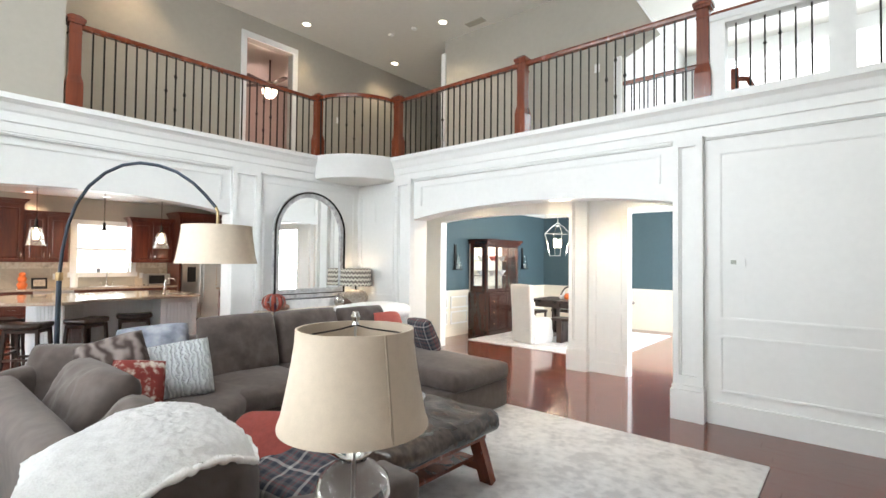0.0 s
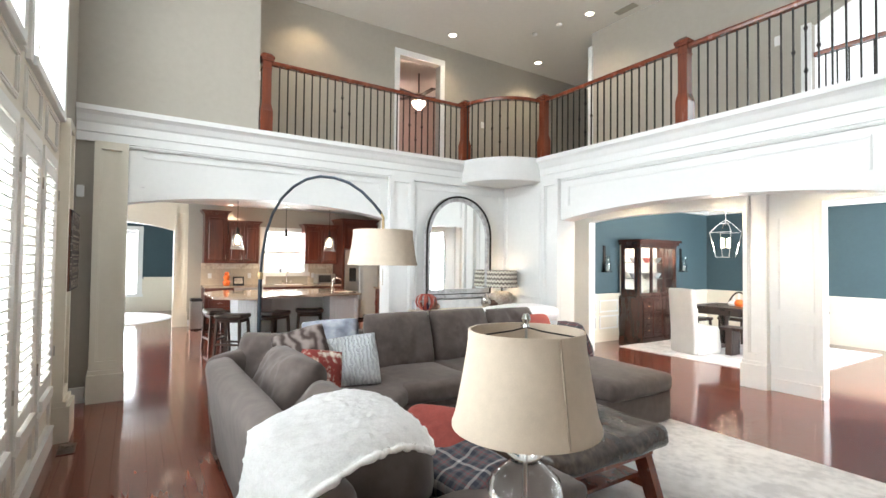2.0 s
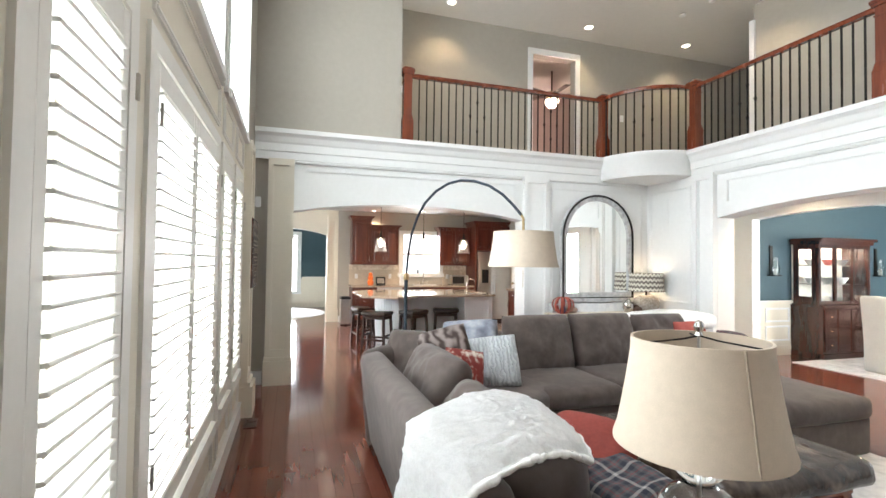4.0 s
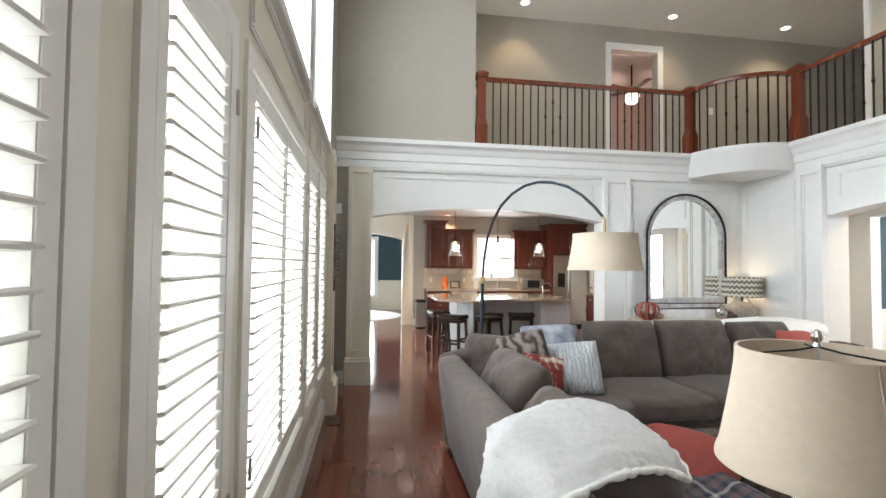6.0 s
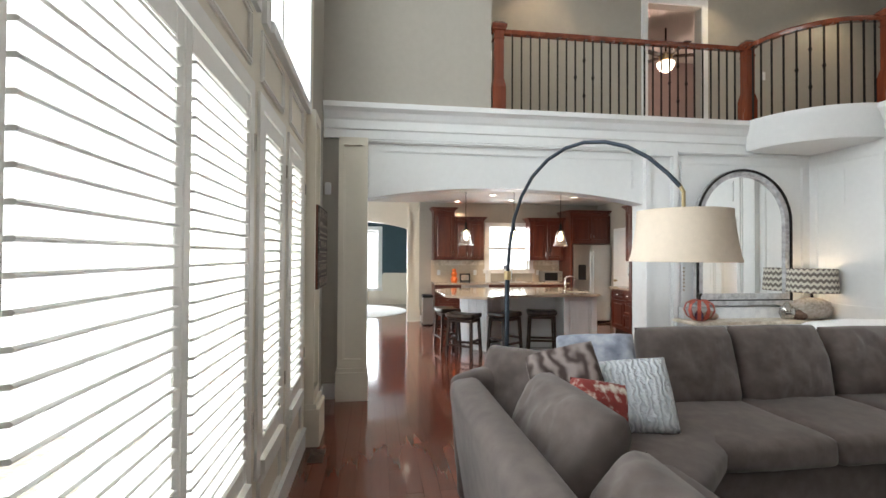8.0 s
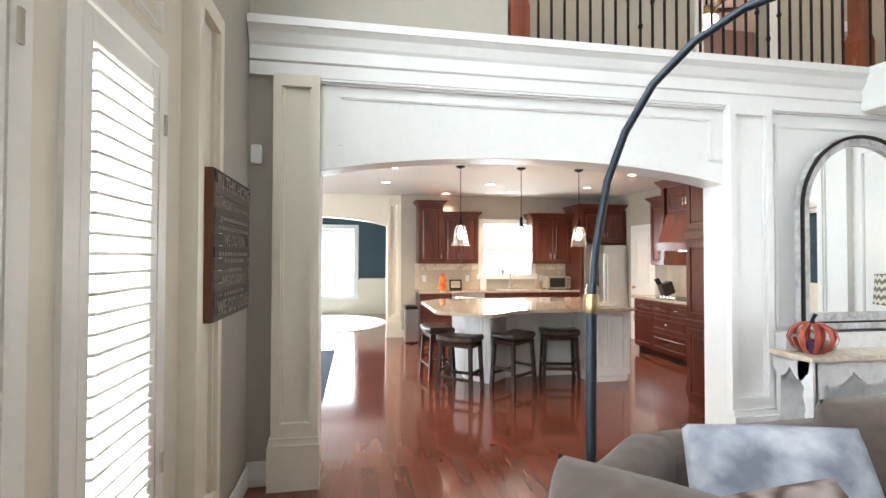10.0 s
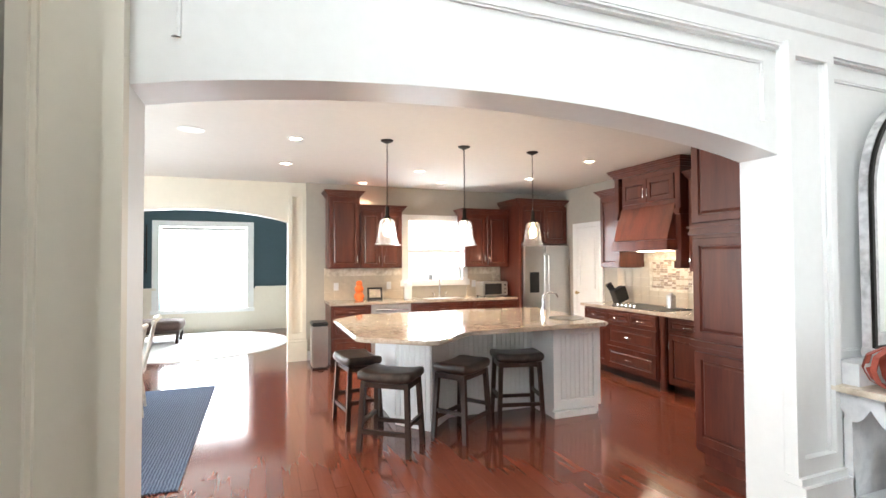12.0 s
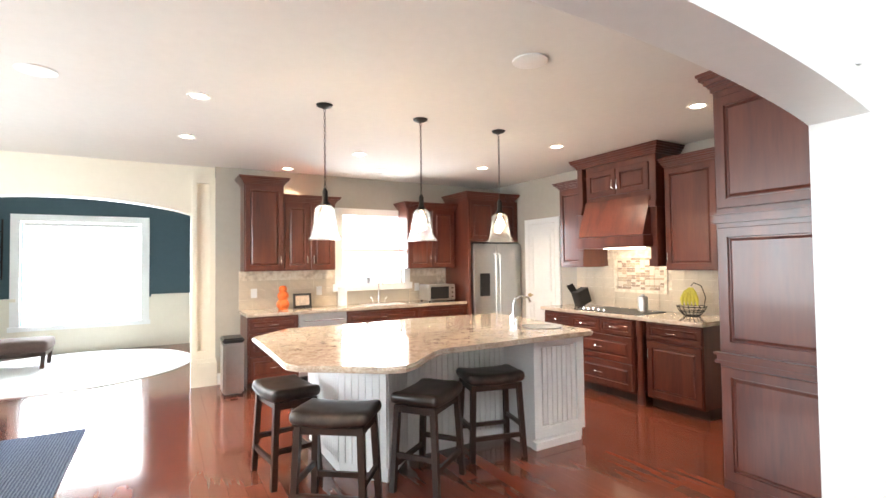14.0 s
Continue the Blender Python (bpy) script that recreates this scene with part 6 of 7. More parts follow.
for k in range(5):
    a = -0.6 + 0.3 * k
    pts = [(0.0 + 0.02 * a, 0, 0.29), (-0.05 + 0.02 * k, -0.03 + 0.01 * k, 0.24), (-0.07 + 0.03 * k, -0.05 + 0.015 * k, 0.17), (-0.06 + 0.028 * k, -0.06 + 0.02 * k, 0.11)]
    part("banana", tube(pts, [0.008, 0.018, 0.02, 0.008], 8), mat("banana_skin", (0.55, 0.50, 0.06), 0.5, var=0.15) if k == 0 else bpy.data.materials["banana_skin"], t, smooth=True)
# tall pantry
t = thing("tall_pantry", "tall cherry pantry end with raised panels and a crown", "cabinet", at=(-6.9, 3.6, 0))
wpart("body", B((-7.16, -6.535, 3.29, 5.2, 0.1, 2.52)), CHERRY, t)
wpart("toe_kick", B((-7.12, -6.535, 3.33, 5.2, 0.0, 0.1)), CHERRY, t)
for z0, z1 in ((0.16, 0.84), (0.93, 1.68), (1.79, 2.48)):
    raised_door("-y", 3.29, -7.15, -6.55, z0, z1, t, "panel")
for z in (0.855, 1.705):
    wpart("moulding", B((-7.18, -6.535, 3.262, 3.31, z, z + 0.02), (-7.17, -6.535, 3.268, 3.31, z + 0.02, z + 0.05), (-7.185, -6.535, 3.258, 3.31, z + 0.05, z + 0.065)), CHERRY, t)
crown("-y", -1.9, 3.29, -7.16, -6.60, 2.52, t, 0.12)
solid("side_counter", B((-7.5, -7.17, 3.9, 5.2, 0.87, 0.91), bevel=0.01), GRANITE, "short granite counter end beside the pantry", "worktop")

# island
isl = thing("kitchen_island", "white beadboard kitchen island with a raised end panel", "island", at=(-9.1, 2.4, 0))
BASE = [(-9.62, 1.42), (-8.80, 1.42), (-8.50, 1.66), (-8.80, 1.95), (-8.80, 2.88), (-8.43, 2.88), (-8.43, 3.42), (-9.75, 3.42)]
wpart("body", prism(BASE, 0.0, 0.87, "z"), BEAD, isl)
def beads(p, q, z0, z1):
    p, q = Vector((*p, 0)), Vector((*q, 0))
    d = (q - p).normalized()
    n_ = Vector((d.y, -d.x, 0))
    k = max(1, int((q - p).length / 0.05))
    w = (q - p).length / k
    for i in range(k):
        a, b = p + d * (i * w + 0.004), p + d * ((i + 1) * w - 0.004)
        poly = [(a.x, a.y), (b.x, b.y), ((b + n_ * 0.009).x, (b + n_ * 0.009).y), ((a + n_ * 0.009).x, (a + n_ * 0.009).y)]
        wpart("board", prism(poly, z0, z1, "z"), BEAD, isl)
for p, q in (((-9.62, 1.42), (-8.80, 1.42)), ((-8.80, 1.42), (-8.50, 1.66)), ((-8.50, 1.66), (-8.80, 1.95)), ((-8.80, 1.95), (-8.80, 2.88))):
    beads(p, q, 0.09, 0.86)
beads((-8.42, 2.97), (-8.42, 3.34), 0.17, 0.79)
wpart("end_frame", B((-8.43, -8.405, 2.88, 2.96, 0.08, 0.87), (-8.43, -8.405, 3.35, 3.43, 0.08, 0.87), (-8.43, -8.405, 2.96, 3.35, 0.08, 0.16), (-8.43, -8.405, 2.96, 3.35, 0.80, 0.87), (-8.43, -8.38, 2.87, 3.36, 0.0, 0.06)), BEAD, isl)
TOP = [(-9.56, 0.95), (-8.36, 0.95), (-8.26, 1.0), (-7.93, 1.42), (-7.90, 1.52), (-7.96, 1.62), (-8.20, 1.84), (-8.27, 1.95), (-8.27, 3.40), (-8.32, 3.46), (-9.85, 3.60), (-9.98, 2.55), (-9.90, 2.35), (-9.94, 1.30)]
bm = prism(TOP, 0.87, 0.91, "z")
bmesh.ops.bevel(bm, geom=[e for e in bm.edges if abs(e.verts[0].co.z - e.verts[1].co.z) < 1e-4], offset=0.012, segments=2, affect="EDGES")
solid("island_worktop", bm, GRANITE, "angled beige granite island worktop with a polished edge", "worktop")
faucet("island_faucet", -8.95, 3.12, 0.91, 0.4, 0.9, 0.26, "slim chrome faucet on the island")
solid("island_sink", lathe([(0.17, 0.911), (0.18, 0.914), (0.15, 0.913), (0, 0.912)], 28, (-8.72, 3.25, 0)), STEEL, "round steel prep sink in the island", "sink", smooth=True)

# stools
st = thing("bar_stool", "backless counter stool with a dark leather saddle seat", "stool", "stools round the island", at=(-8.56, 2.56, 0), rz=-14)
bm = soft_box(0.34, 0.46, 0.075, 0.03, 3, 0.01, 1)
for v in bm.verts:
    v.co.z += 0.9 * v.co.y ** 2 * 0.4
part("seat", moved(bm, pose(0, 0, 0.555)), DLEATHER, st, "dark brown leather seat", True)
for sx in (-1, 1):
    for sy in (-1, 1):
        part("leg", bar(bmesh.new(), (sx * 0.13, sy * 0.185, 0.56), (sx * 0.16, sy * 0.21, 0.0), 0.038), STAIN, st)
for sx in (-1, 1):
    part("stretcher", bar(bmesh.new(), (sx * 0.152, -0.20, 0.17), (sx * 0.152, 0.20, 0.17), 0.022, 0.032), STAIN, st)
for sy in (-1, 1):
    part("stretcher", bar(bmesh.new(), (-0.15, sy * 0.2, 0.24), (0.15, sy * 0.2, 0.24), 0.022, 0.032), STAIN, st)
part("apron", B((-0.14, 0.14, -0.2, 0.2, 0.515, 0.56)), STAIN, st)
for x, y, a in ((-8.36, 1.90, 35), (-8.28, 1.24, -38), (-9.02, 1.10, -82)):
    copy_thing(st, pose(x, y, 0, 0, 0, a))

# pendants
PGLASS = mat("seeded_pendant_glass", (0.99, 0.97, 0.93), 0.22, trans=1.0, var=0)
BULB = mat("bulb_glow", (1, 0.85, 0.6), 0.5, var=0, emit=((1, 0.78, 0.5), 30))
pd = thing("pendant_light", "bell-shaped clear glass pendant on a bronze chain, lit", "pendant light", "pendants over the island", at=(-9.15, 1.43, 2.74))
part("canopy", lathe([(0.0, -0.03), (0.02, -0.03), (0.06, -0.012), (0.065, 0), (0, 0)], 24), IRON, pd, smooth=True)
bm = bmesh.new()
for k in range(22):
    z = -0.03 - k * 0.03
    tube([((0.008 if k % 2 else 0) * math.cos(a * 1.0472), (0 if k % 2 else 0.008) * math.cos(a * 1.0472), z - 0.015 + 0.019 * math.sin(a * 1.0472)) for a in range(7)], 0.0025, 5, bm)
part("chain", bm, IRON, pd)
part("socket", lathe([(0.008, -0.66), (0.02, -0.68), (0.022, -0.76), (0.045, -0.79), (0.045, -0.80), (0, -0.80)], 20), IRON, pd, smooth=True)
part("glass_bell", lathe([(0.045, -0.79), (0.075, -0.82), (0.085, -0.9), (0.095, -0.98), (0.115, -1.04), (0.135, -1.06), (0.131, -1.061), (0.111, -1.038), (0.091, -0.98), (0.081, -0.9), (0.071, -0.823), (0.041, -0.793)], 28), PGLASS, pd, "clear rippled glass bell", True)
part("bulb", lathe([(0, -0.965), (0.03, -0.945), (0.042, -0.905), (0.03, -0.86), (0.012, -0.83), (0.012, -0.80), (0, -0.80)], 16), BULB, pd, smooth=True)
for f in pd.children:
    if f.name.startswith("glass_bell"):
        f.visible_shadow = False
copy_thing(pd, pose(-9.13, 2.27, 2.74)), copy_thing(pd, pose(-9.11, 3.10, 2.74))
for y in (1.43, 2.27, 3.10):
    bulb("pendant_bulb", (-9.13, y, 1.80), 14, (1, 0.76, 0.5), 0.035)
for p in KCANS:
    d = bpy.data.lights.new("downlight", "SPOT")
    d.energy, d.color, d.spot_size, d.spot_blend, d.shadow_soft_size = 105, (1, 0.77, 0.53), radians(120), 0.6, 0.06
    new("downlight", d).matrix_basis = look((p[0], p[1], 2.725), (p[0], p[1] + 0.001, 0))
bulb("hood_bulb", (-9.17, 4.9, 1.58), 4)

# bin
t = thing("trash_can", "slim brushed steel pedal bin with a black lid", "trash can", at=(-11.55, 1.03, 0))
part("body", B((-0.16, 0.16, -0.11, 0.11, 0.02, 0.60), bevel=0.02), STEEL, t)
part("lid", B((-0.165, 0.165, -0.115, 0.115, 0.60, 0.655), bevel=0.015), BLACK, t)
part("pedal", B((0.16, 0.21, -0.04, 0.04, 0.015, 0.03)), BLACK, t)
part("foot", B((-0.15, 0.15, -0.1, 0.1, 0.0, 0.02)), BLACK, t)

# breakfast corner: blue rug, table and spindle chair
BLUE = banded("blue_rug", (0.05, 0.08, 0.155), (0.13, 0.18, 0.28), "Y", 45, 0.95, 2.5, 0.8)
solid("striped_rug", B((-10.95, -8.1, -2.6, -0.27, 0.001, 0.012)), BLUE, "dark blue ribbed rug on the wood floor", "rug")
WHITEWASH = speckled("whitewashed_wood", (0.42, 0.38, 0.33), (0.58, 0.55, 0.5), (0.68, 0.66, 0.62), 14, 0.6, 0.05)
ch = thing("windsor_chair", "whitewashed wooden spindle-back dining chair", "chair", "breakfast chairs", at=(-9.30, -1.04, 0.012), rz=0)
part("seat", moved(soft_box(0.46, 0.44, 0.045, 0.018, 2, 0.0), pose(0, 0, 0.42)), WHITEWASH, ch, smooth=True)
for sx in (-1, 1):
    for sy in (-1, 1):
        a, b = Vector((sx * 0.15, sy * 0.15, 0.42)), Vector((sx * 0.22, sy * 0.21, 0.0))
        part("leg", tube([a.lerp(b, k) for k in (0, 0.2, 0.35, 0.5, 0.7, 1)], [0.016, 0.024, 0.016, 0.024, 0.02, 0.012], 10), WHITEWASH, ch, smooth=True)
    part("stretcher", tube([(sx * 0.19, -0.18, 0.18), (sx * 0.19, 0, 0.18), (sx * 0.19, 0.18, 0.18)], [0.009, 0.014, 0.009], 8), WHITEWASH, ch, smooth=True)
for k in range(5):
    x = (k - 2) * 0.085
    part("spindle", tube([(x, 0.2, 0.45), (x * 1.15, 0.25, 0.66), (x * 1.25, 0.30, 0.90)], [0.01, 0.012, 0.008], 8), WHITEWASH, ch, smooth=True)
for sx in (-1, 1):
    part("back_post", tube([(sx * 0.2, 0.2, 0.44), (sx * 0.235, 0.25, 0.66), (sx * 0.25, 0.30, 0.93)], [0.016, 0.018, 0.014], 8), WHITEWASH, ch, smooth=True)
part("crest_rail", tube([(-0.27, 0.29, 0.92), (-0.13, 0.325, 0.94), (0, 0.335, 0.945), (0.13, 0.325, 0.94), (0.27, 0.29, 0.92)], 0.02, 8), WHITEWASH, ch, smooth=True)
copy_thing(ch, pose(-10.05, -1.06, 0.012, 0, 0, 8))
t = thing("breakfast_table", "whitewashed breakfast table on the blue rug", "table", at=(-9.3, -1.95, 0.012))
part("tabletop", B((-0.9, 0.9, -0.5, 0.5, 0.70, 0.74), bevel=0.008), WHITEWASH, t)
for sx in (-1, 1):
    for sy in (-1, 1):
        part("leg", lathe([(0.03, 0), (0.04, 0.3), (0.03, 0.5), (0.045, 0.7)], 12, (sx * 0.8, sy * 0.4, 0)), WHITEWASH, t, smooth=True)

# blue room: window, rug, lounge chair with ottoman, wall planters
t = thing("window_12", "wide white framed window with a pale blind", "window", kind="structure", at=(-16.0, -0.8, 0.5))
wpart("casing", B((-16.0, -15.96, -1.88, -1.75, 0.5, 2.28), (-16.0, -15.96, -0.03, 0.10, 0.5, 2.28), (-16.0, -15.96, -1.88, 0.10, 2.28, 2.40), (-16.0, -15.93, -1.9, 0.12, 0.42, 0.5)), WHITE, t)
wpart("blind_rail", B((-15.98, -15.94, -1.7, -0.06, 2.2, 2.26)), PAPER, t)
solid("round_rug", lathe([(1.6, 0.001), (1.6, 0.012), (1.58, 0.014), (0, 0.014)], 64, (-14.3, -0.85, 0)), FLEECE, "round white shag rug in the blue room", "rug")
t = thing("lounge_ottoman", "brown upholstered lounge bench on tapered dark legs", "ottoman", at=(-14.75, -1.58, 0.014))
part("cushion", moved(soft_box(0.62, 0.9, 0.17, 0.05, 3, 0.02), pose(0, 0, 0.24)), mat("brown_twill", (0.12, 0.08, 0.07), 0.85, var=0.1), t, smooth=True)
part("frame", B((-0.29, 0.29, -0.43, 0.43, 0.19, 0.245)), DARKWOOD, t)
for sx in (-1, 1):
    for sy in (-1, 1):
        part("leg", bar(bmesh.new(), (sx * 0.26, sy * 0.4, 0.2), (sx * 0.24, sy * 0.38, 0), 0.05), DARKWOOD, t)
t = thing("armchair", "brown upholstered armchair with a pale pillow", "chair", at=(-14.95, -2.65, 0.014))
part("seat", moved(soft_box(0.75, 0.7, 0.42, 0.06), pose(0, 0, 0.0)), bpy.data.materials["brown_twill"], t, smooth=True)
part("backrest", moved(soft_box(0.75, 0.2, 0.95, 0.06), pose(0, -0.4, 0.0)), bpy.data.materials["brown_twill"], t, smooth=True)
part("pillow", moved(cushion(0.42, 0.42, 0.15), pose(0.05, -0.2, 0.62, 70)), PAPER, t, "pale patterned pillow", True)
t = thing("wall_planter", "black wall rack holding white pots of greenery", "planter", at=(-15.98, -2.25, 1.3))
part("upright", B((0, 0.02, -0.28, -0.26, 0, 1.0)), IRON, t), part("upright", B((0, 0.02, 0.26, 0.28, 0, 1.0)), IRON, t)
for r in range(4):
    for y in (-0.13, 0.13):
        part("pot", lathe([(0, 0), (0.06, 0), (0.085, 0.13), (0.07, 0.13), (0, 0.1)], 16, (0.1, y, 0.05 + r * 0.25)), PAPER, t, smooth=True)
        if r > 1:
            bm = bmesh.new()
            for k in range(24):
                a, e, l = rnd.uniform(0, 6.28), rnd.uniform(-0.3, 1.4), rnd.uniform(0.06, 0.15)
                p = Vector((0.1, y, 0.17 + r * 0.25))
                d = Vector((math.cos(a) * math.cos(e), math.sin(a) * math.cos(e), math.sin(e)))
                s = d.cross(Vector((0, 0, 1))).normalized() * 0.015
                bm.faces.new([bm.verts.new(p), bm.verts.new(p + d * l * 0.5 + s), bm.verts.new(p + d * l), bm.verts.new(p + d * l * 0.5 - s)])
            part("foliage", bm, LEAF, t)
    part("rung", B((0.0, 0.03, -0.27, 0.27, 0.03 + r * 0.25, 0.05 + r * 0.25)), IRON, t)

# ---- dining room ----
solid("dining_rug", B((-5.62, -2.85, 7.32, 10.6, 0.001, 0.012)), RUG, "pale grey rug under the dining table", "rug")
h = thing("china_hutch", "dark wood china hutch with glass doors, brightened from inside", "hutch", at=(-5.9, 8.83, 0))
HW = MAHOGANY
wpart("base", B((-6.13, -5.68, 8.0, 9.67, 0.08, 0.92)), HW, h)
wpart("plinth", B((-6.12, -5.66, 7.98, 9.69, 0.0, 0.10)), HW, h)
wpart("counter", B((-6.13, -5.64, 7.97, 9.70, 0.92, 0.96), bevel=0.006), HW, h)
wpart("back", B((-6.13, -6.10, 8.03, 9.64, 0.96, 2.08)), CREAM, h)
wpart("top", B((-6.13, -5.70, 7.98, 9.69, 2.05, 2.11), (-6.13, -5.66, 7.95, 9.72, 2.11, 2.16), bevel=0.006), HW, h)
for y0, y1 in ((8.02, 8.09), (9.58, 9.65), (8.52, 8.58), (9.09, 9.15)):
    wpart("stile", B((-5.78, -5.74, y0, y1, 0.96, 2.05)), HW, h)
wpart("rail", B((-5.785, -5.735, 8.015, 9.655, 0.963, 1.03), (-5.785, -5.735, 8.015, 9.655, 1.98, 2.048)), HW, h)
wpart("side", B((-6.10, -6.03, 8.02, 8.05, 0.96, 2.05), (-5.84, -5.78, 8.02, 8.05, 0.96, 2.05), (-6.03, -5.84, 8.02, 8.05, 0.96, 1.10), (-6.03, -5.84, 8.02, 8.05, 1.96, 2.05)), HW, h)
wpart("side", B((-6.10, -5.78, 9.62, 9.65, 0.96, 2.05)), HW, h)
for z in (1.32, 1.66):
    wpart("shelf", B((-6.09, -5.80, 8.05, 9.62, z, z + 0.012)), GLASS, h)
for y0, y1 in ((8.09, 8.52), (8.58, 9.09), (9.15, 9.58)):
    g = wpart("pane", B((-5.765, -5.76, y0, y1, 1.03, 1.98)), GLASS, h)
    g.visible_shadow = False
g = wpart("pane", B((-6.03, -5.84, 8.03, 8.034, 1.10, 1.96)), GLASS, h)
g.visible_shadow = False
for (y0, y1) in ((8.02, 8.42), (9.25, 9.65)):
    for z0, z1 in ((0.14, 0.38), (0.39, 0.63), (0.64, 0.88)):
        ob = wpart("drawer", B((-5.682, -5.665, y0 + 0.01, y1 - 0.01, z0, z1), bevel=0.004), HW, h)
        wpart("knob", lathe([(0, -0.012), (0.014, 0), (0, 0.012)], 10, (-5.655, (y0 + y1) / 2, (z0 + z1) / 2)), BRASS, ob)
for y0, y1 in ((8.43, 8.83), (8.84, 9.24)):
    wpart("door", B((-5.682, -5.665, y0 + 0.005, y1 - 0.005, 0.14, 0.88), bevel=0.004), HW, h)
# added lamp inside the hutch, standing in for window glare on the glass
area("hutch_glare_fill", (-5.95, 8.61, 1.85), (-5.95, 8.61, 0), 0.2, 1.0, 22, (1, 0.92, 0.8))
for y, z, m in ((8.3, 1.332, PAPER), (8.8, 1.332, STEEL), (9.3, 1.332, PAPER), (8.3, 1.672, PAPER), (8.85, 1.672, CORAL), (9.3, 1.672, STEEL), (8.5, 0.96, PAPER), (9.1, 0.96, STEEL)):
    solid("china_bowl", lathe([(0, 0), (0.04, 0), (0.1, 0.1), (0.095, 0.1), (0.03, 0.01), (0, 0.01)], 18, (-5.95, 8.606 + 0.745 * (y - 8.83), 0.915 * z + 0.001)), m, "bowl displayed inside the china hutch", "bowl", "hutch china", smooth=True)
h.location, h.scale = (-5.863, 8.606, 0), (1.16, 0.745, 0.915)
# slipcovered chair
LIN = mat("pale_slipcover", (0.55, 0.53, 0.50), 0.9, var=0.05, bump=0.1, bscale=150)
t = thing("parsons_chair", "tall dining chair in a pale grey linen slipcover", "chair", "dining chairs", at=(-4.60, 7.98, 0.012), rz=-12)
bm = soft_box(0.52, 0.5, 0.46, 0.03, 2, 0.0)
for v in bm.verts:
    k = 1 + 0.16 * max(0, 0.42 - v.co.z)
    v.co.x *= k
    v.co.y *= k
part("skirted_seat", moved(bm, pose(0, 0.03, 0.0)), LIN, t, smooth=True)
bm = soft_box(0.5, 0.11, 1.08, 0.04, 3, 0.01)
for v in bm.verts:
    v.co.y -= 0.10 * max(0, v.co.z - 0.45)
part("backrest", moved(bm, pose(0, -0.24, 0.0)), LIN, t, smooth=True)
# dining table and wooden chairs
t = thing("dining_table", "dark wood dining table with turned pedestal legs", "table", at=(-3.25, 8.95, 0.012))
part("tabletop", B((-1.75, 0.05, -0.52, 0.52, 0.70, 0.755), bevel=0.01), DARKWOOD, t)
part("apron", B((-1.6, -0.1, -0.42, 0.42, 0.61, 0.70)), DARKWOOD, t)
for x in (-1.35, -0.35):
    part("pedestal", lathe([(0.06, 0.06), (0.1, 0.2), (0.05, 0.4), (0.09, 0.55), (0.09, 0.62)], 18, (x, 0, 0)), DARKWOOD, t, smooth=True)
    part("foot", B((x - 0.06, x + 0.06, -0.38, 0.38, 0.0, 0.07), bevel=0.015), DARKWOOD, t)
dc = thing("dining_chair", "dark wooden dining chair with a rounded slatted back", "chair", "dining chairs", at=(-4.80, 9.72, 0.012), rz=6)
part("seat", moved(soft_box(0.46, 0.44, 0.06, 0.02, 2, 0.0), pose(0, 0, 0.42)), LEATHER, dc, smooth=True)
for sx in (-1, 1):
    for sy in (-1, 1):
        part("leg", bar(bmesh.new(), (sx * 0.19, sy * 0.18, 0.43), (sx * 0.2, sy * 0.2, 0), 0.035), DARKWOOD, dc)
part("back_hoop", tube([(0.22 * math.cos(a), 0.2 + 0.06 * math.sin(a), 0.45 + 0.5 * math.sin(a)) for a in [math.pi * k / 12 for k in range(13)]], 0.016, 8), DARKWOOD, dc, smooth=True)
for k in (-1, 0, 1):
    part("slat", bar(bmesh.new(), (k * 0.08, 0.2, 0.46), (k * 0.1, 0.255, 0.93 - abs(k) * 0.05), 0.035, 0.012), PAPER, dc)
for x, y, a in ((-4.28, 9.74, -5), (-5.22, 9.1, 84)):
    copy_thing(dc, pose(x, y, 0.012, 0, 0, a))
t = thing("dining_bench", "dark wooden bench at the dining table", "bench", at=(-3.55, 8.32, 0.012))
part("seat", B((-0.75, 0.45, -0.17, 0.17, 0.41, 0.46), bevel=0.008), DARKWOOD, t)
for x in (-0.60, 0.30):
    part("leg", B((x - 0.05, x + 0.05, -0.14, 0.14, 0, 0.42)), DARKWOOD, t)
t = thing("centrepiece", "low orange and gold pumpkin centrepiece on the table", "ornament", at=(-4.35, 8.98, 0.767))
for x, y, r, m in ((0, 0, 0.09, ORANGE), (0.16, 0.06, 0.07, BRASS), (-0.15, 0.03, 0.06, PAPER)):
    part("pumpkin", lathe([(0, 0), (r * 0.7, 0), (r, r * 0.6), (r * 0.6, r * 1.3), (0, r * 1.35)], 18, (x, y, 0)), m, t, smooth=True)
# lantern chandelier
t = thing("lantern_chandelier", "open silver cage lantern chandelier with lit candles", "chandelier", at=(-4.47, 8.75, 2.76))
part("rod", lathe([(0.008, -0.55), (0.008, 0)], 8), CHROME, t)
bm = bmesh.new()
top, wide, bot = [], [], []
for k in range(4):
    a = math.pi / 4 + k * math.pi / 2
    top.append((0.10 * math.cos(a), 0.10 * math.sin(a), -0.52)), wide.append((0.26 * math.cos(a), 0.26 * math.sin(a), -0.68)), bot.append((0.16 * math.cos(a), 0.16 * math.sin(a), -1.12))
for k in range(4):
    j = (k + 1) % 4
    for p, q in ((top[k], wide[k]), (wide[k], bot[k]), (wide[k], wide[j]), (bot[k], bot[j]), (top[k], top[j]), (top[k], (0, 0, -0.45))):
        bar(bm, p, q, 0.010)
part("cage", bm, CHROME, t)
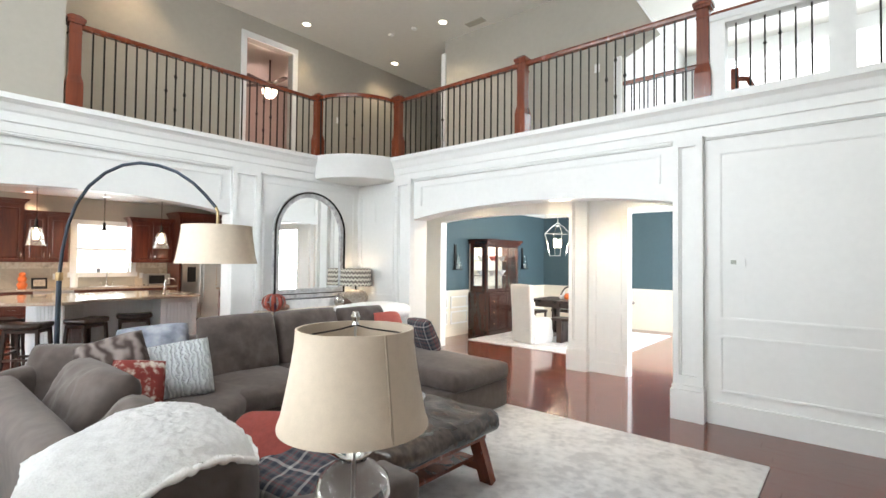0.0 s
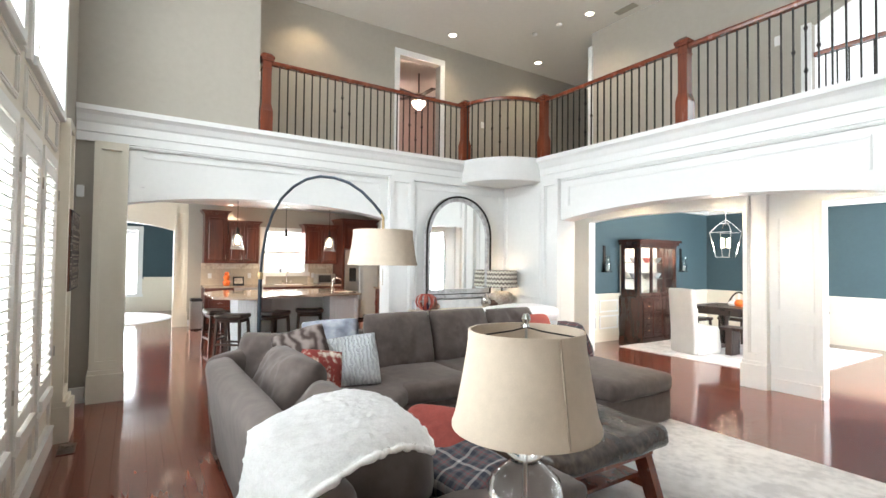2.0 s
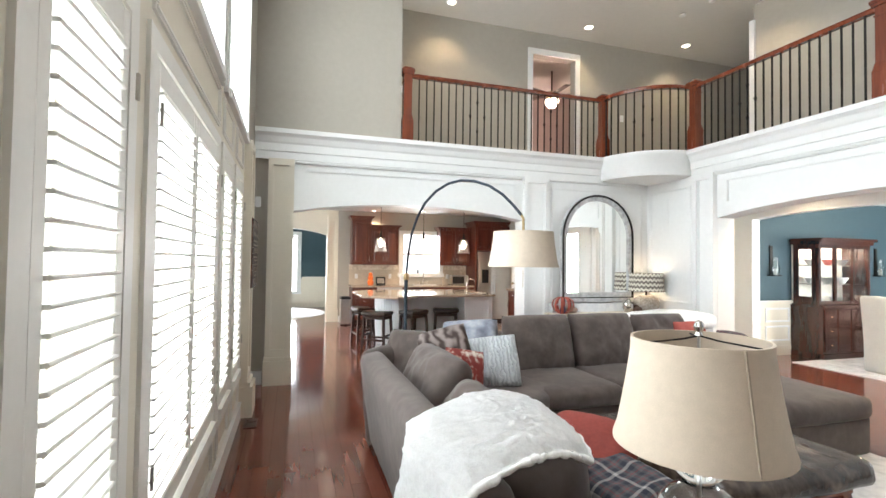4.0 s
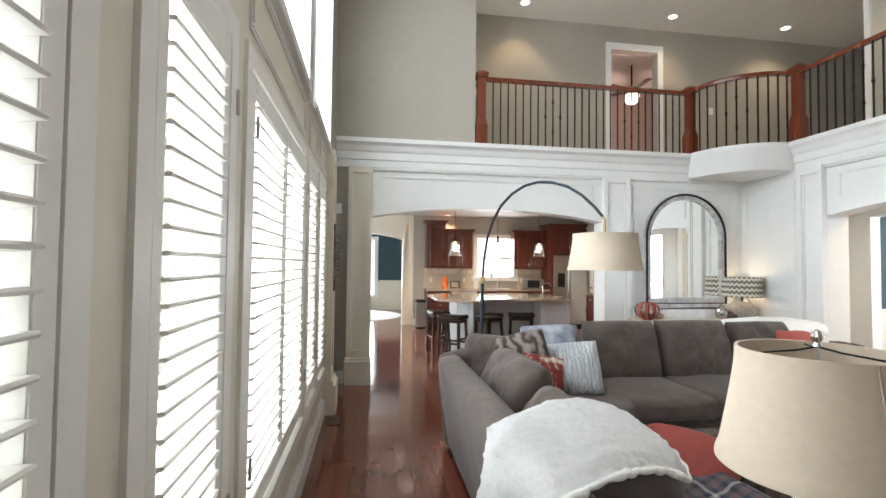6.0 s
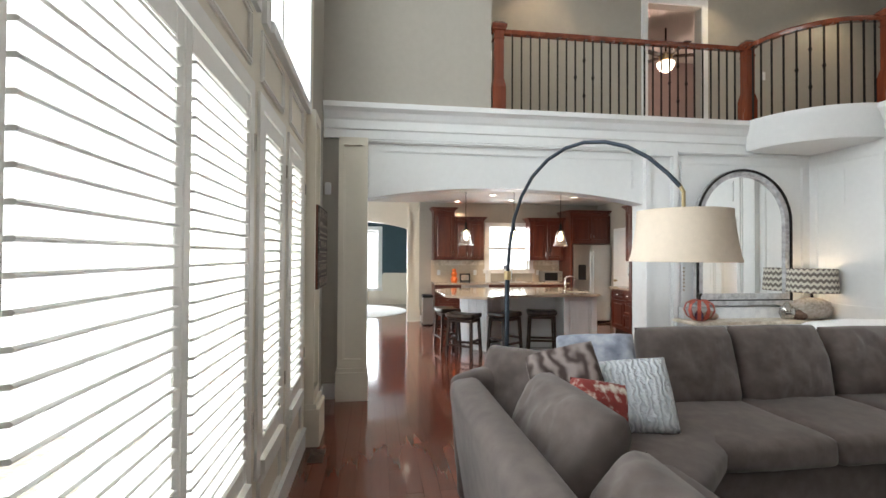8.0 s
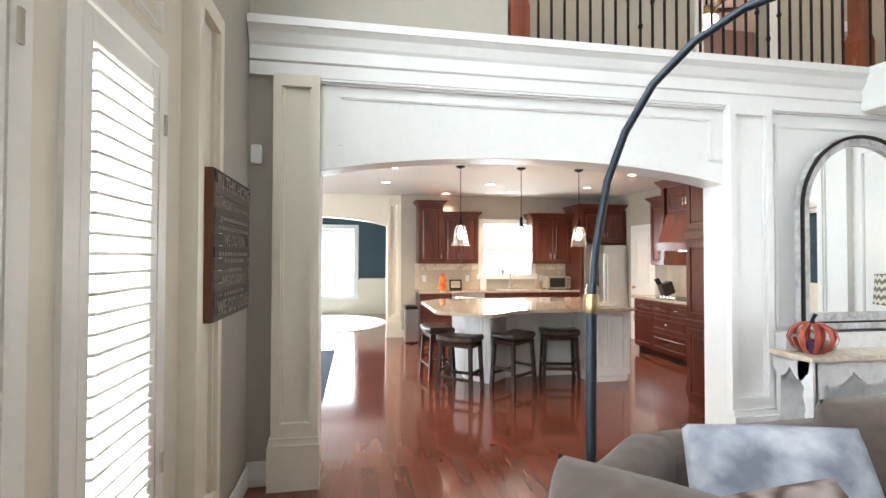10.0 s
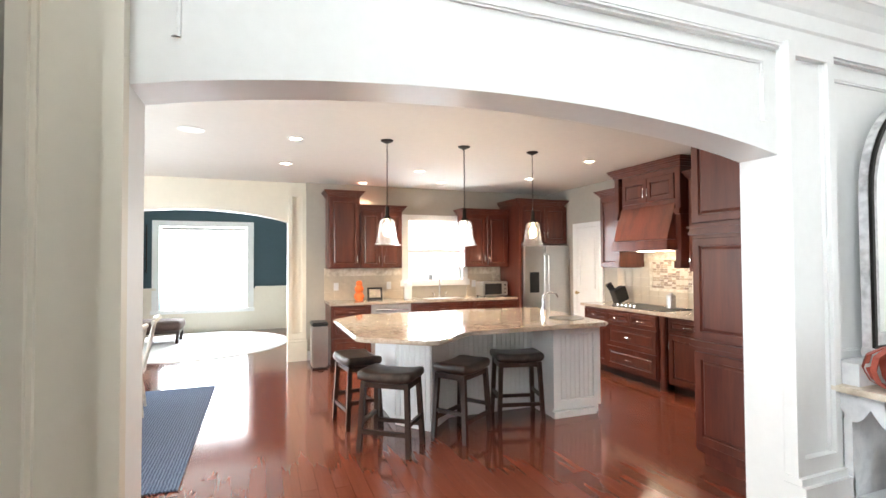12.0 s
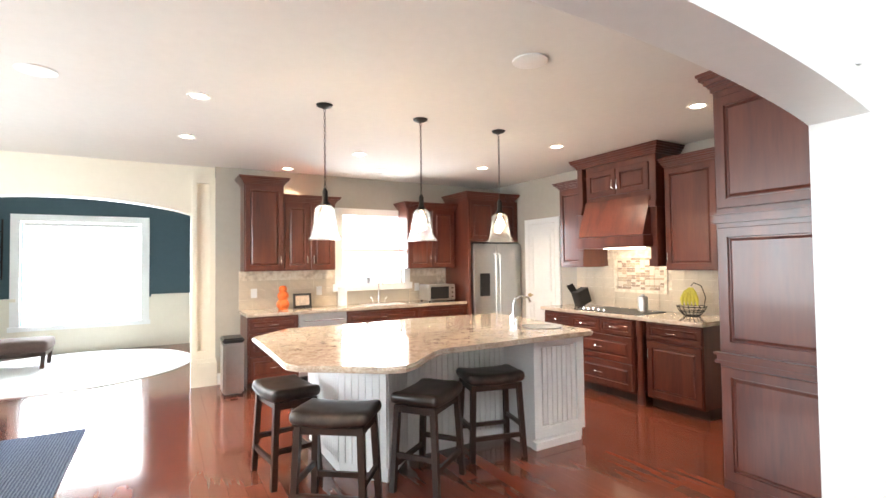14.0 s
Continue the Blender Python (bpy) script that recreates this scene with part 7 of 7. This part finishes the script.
for k in range(4):
    a = k * math.pi / 2
    part("candle", lathe([(0.01, -0.95), (0.01, -0.86), (0.016, -0.84), (0.008, -0.79), (0, -0.78)], 10, (0.07 * math.cos(a), 0.07 * math.sin(a), 0)), BULB, t)
part("arm", B((-0.08, 0.08, -0.006, 0.006, -0.96, -0.945), (-0.006, 0.006, -0.08, 0.08, -0.96, -0.945)), CHROME, t)
bulb("chandelier_bulb", (-4.47, 8.75, 1.85), 80, (1, 0.85, 0.66), 0.12)
# wall sconces
for y in (7.55, 10.15):
    t = thing("wall_sconce", "black iron candle sconce with a glass chimney", "sconce", "dining wall sconces", at=(-6.14, y, 1.35))
    part("back_plate", B((-0.005, 0.012, -0.03, 0.03, 0, 0.5)), IRON, t)
    part("arm", B((0.0, 0.13, -0.08, 0.08, -0.01, 0.01)), IRON, t)
    part("chimney", lathe([(0.05, 0.01), (0.065, 0.12), (0.035, 0.22), (0.04, 0.3), (0.036, 0.3), (0.031, 0.22), (0.06, 0.12), (0.046, 0.012)], 16, (0.08, 0, 0)), GLASS, t, smooth=True)
    part("candle", lathe([(0.025, 0.01), (0.025, 0.11), (0, 0.11)], 12, (0.08, 0, 0)), PAPER, t)
solid("trim_dining_crown", B((-6.15, XE, 11.15, 11.25, 2.66, 2.76), (-6.15, -6.05, 6.57, 11.15, 2.66, 2.76)), WHITE, "white crown moulding in the dining room", "trim", **ST)
for x in (-4.6, -3.4, -2.0):
    d = bpy.data.lights.new("hall_downlight", "SPOT")
    d.energy, d.color, d.spot_size, d.spot_blend, d.shadow_soft_size = 85, (1, 0.76, 0.45), radians(125), 0.6, 0.06
    new("hall_downlight", d).matrix_basis = look((x, 5.9, 2.70), (x, 5.901, 0))
for p in ((-7.05, 4.58), (-7.06, 6.66), (-5.2, 6.0), (-7.06, 2.11)):
    d = bpy.data.lights.new("upper_downlight", "SPOT")
    d.energy, d.color, d.spot_size, d.spot_blend, d.shadow_soft_size = 42, (1, 0.76, 0.50), radians(115), 0.6, 0.05
    new("upper_downlight", d).matrix_basis = look((*p, ZC - 0.02), (p[0], p[1] + 0.001, 0))

# ---- floor planks ----
rnd = random.Random(3)
PW = 0.108
LENS = (1.0, 1.3, 1.6, 1.9)
PM = [mesh_of(B((0, L - 0.002, 0.0006, PW - 0.0006, -0.018, 0.0)), "plank", PLANK) for L in LENS]
floor = bpy.data.objects["floor"]
count = 0
ROOMS = [(-12.2, -6.45, -3.5, 5.23), (-16.0, -12.2, -3.5, 1.2), (-6.45, XE, W0, 6.42), (-6.15, 0.7, 6.42, 11.2)]
verts, faces = [], []
for x0, x1, y0, y1 in ROOMS:
    for r in range(math.ceil((y1 - y0) / PW)):
        x = x0 - rnd.uniform(0, 1.2)
        y = y0 + r * PW
        while x < x1:
            k = rnd.randrange(4)
            L = LENS[k]
            near = (-10.6 < x < -6.5 and -0.6 < y < 1.8) or (-6.5 <= x < -2 and y < 0.4)
            dz = rnd.uniform(-0.0006, 0.0)
            if near and count < 300 and x > x0 and x + L < x1:
                o = new("plank", PM[k])
                o.parent = floor
                o.location = (x, y, dz)
                count += 1
            else:
                a, b, c = max(x, x0), min(x + L, x1) - 0.002, min(y + PW, y1)
                if b > a + 0.02:
                    n0 = len(verts)
                    verts += [(a, y + 0.0006, dz), (b, y + 0.0006, dz), (b, c - 0.0006, dz), (a, c - 0.0006, dz), (a, y + 0.0006, -0.018), (b, y + 0.0006, -0.018), (b, c - 0.0006, -0.018), (a, c - 0.0006, -0.018)]
                    faces += [[n0 + i for i in f] for f in ((0, 1, 2, 3), (0, 4, 5, 1), (1, 5, 6, 2), (2, 6, 7, 3), (3, 7, 4, 0))]
            x += L
me = bpy.data.meshes.new("planks")
me.from_pydata(verts, [], faces)
me.materials.append(PLANK)
ob = new("planks", me)
ob.parent = floor
tagged(ob, kind="stuff")
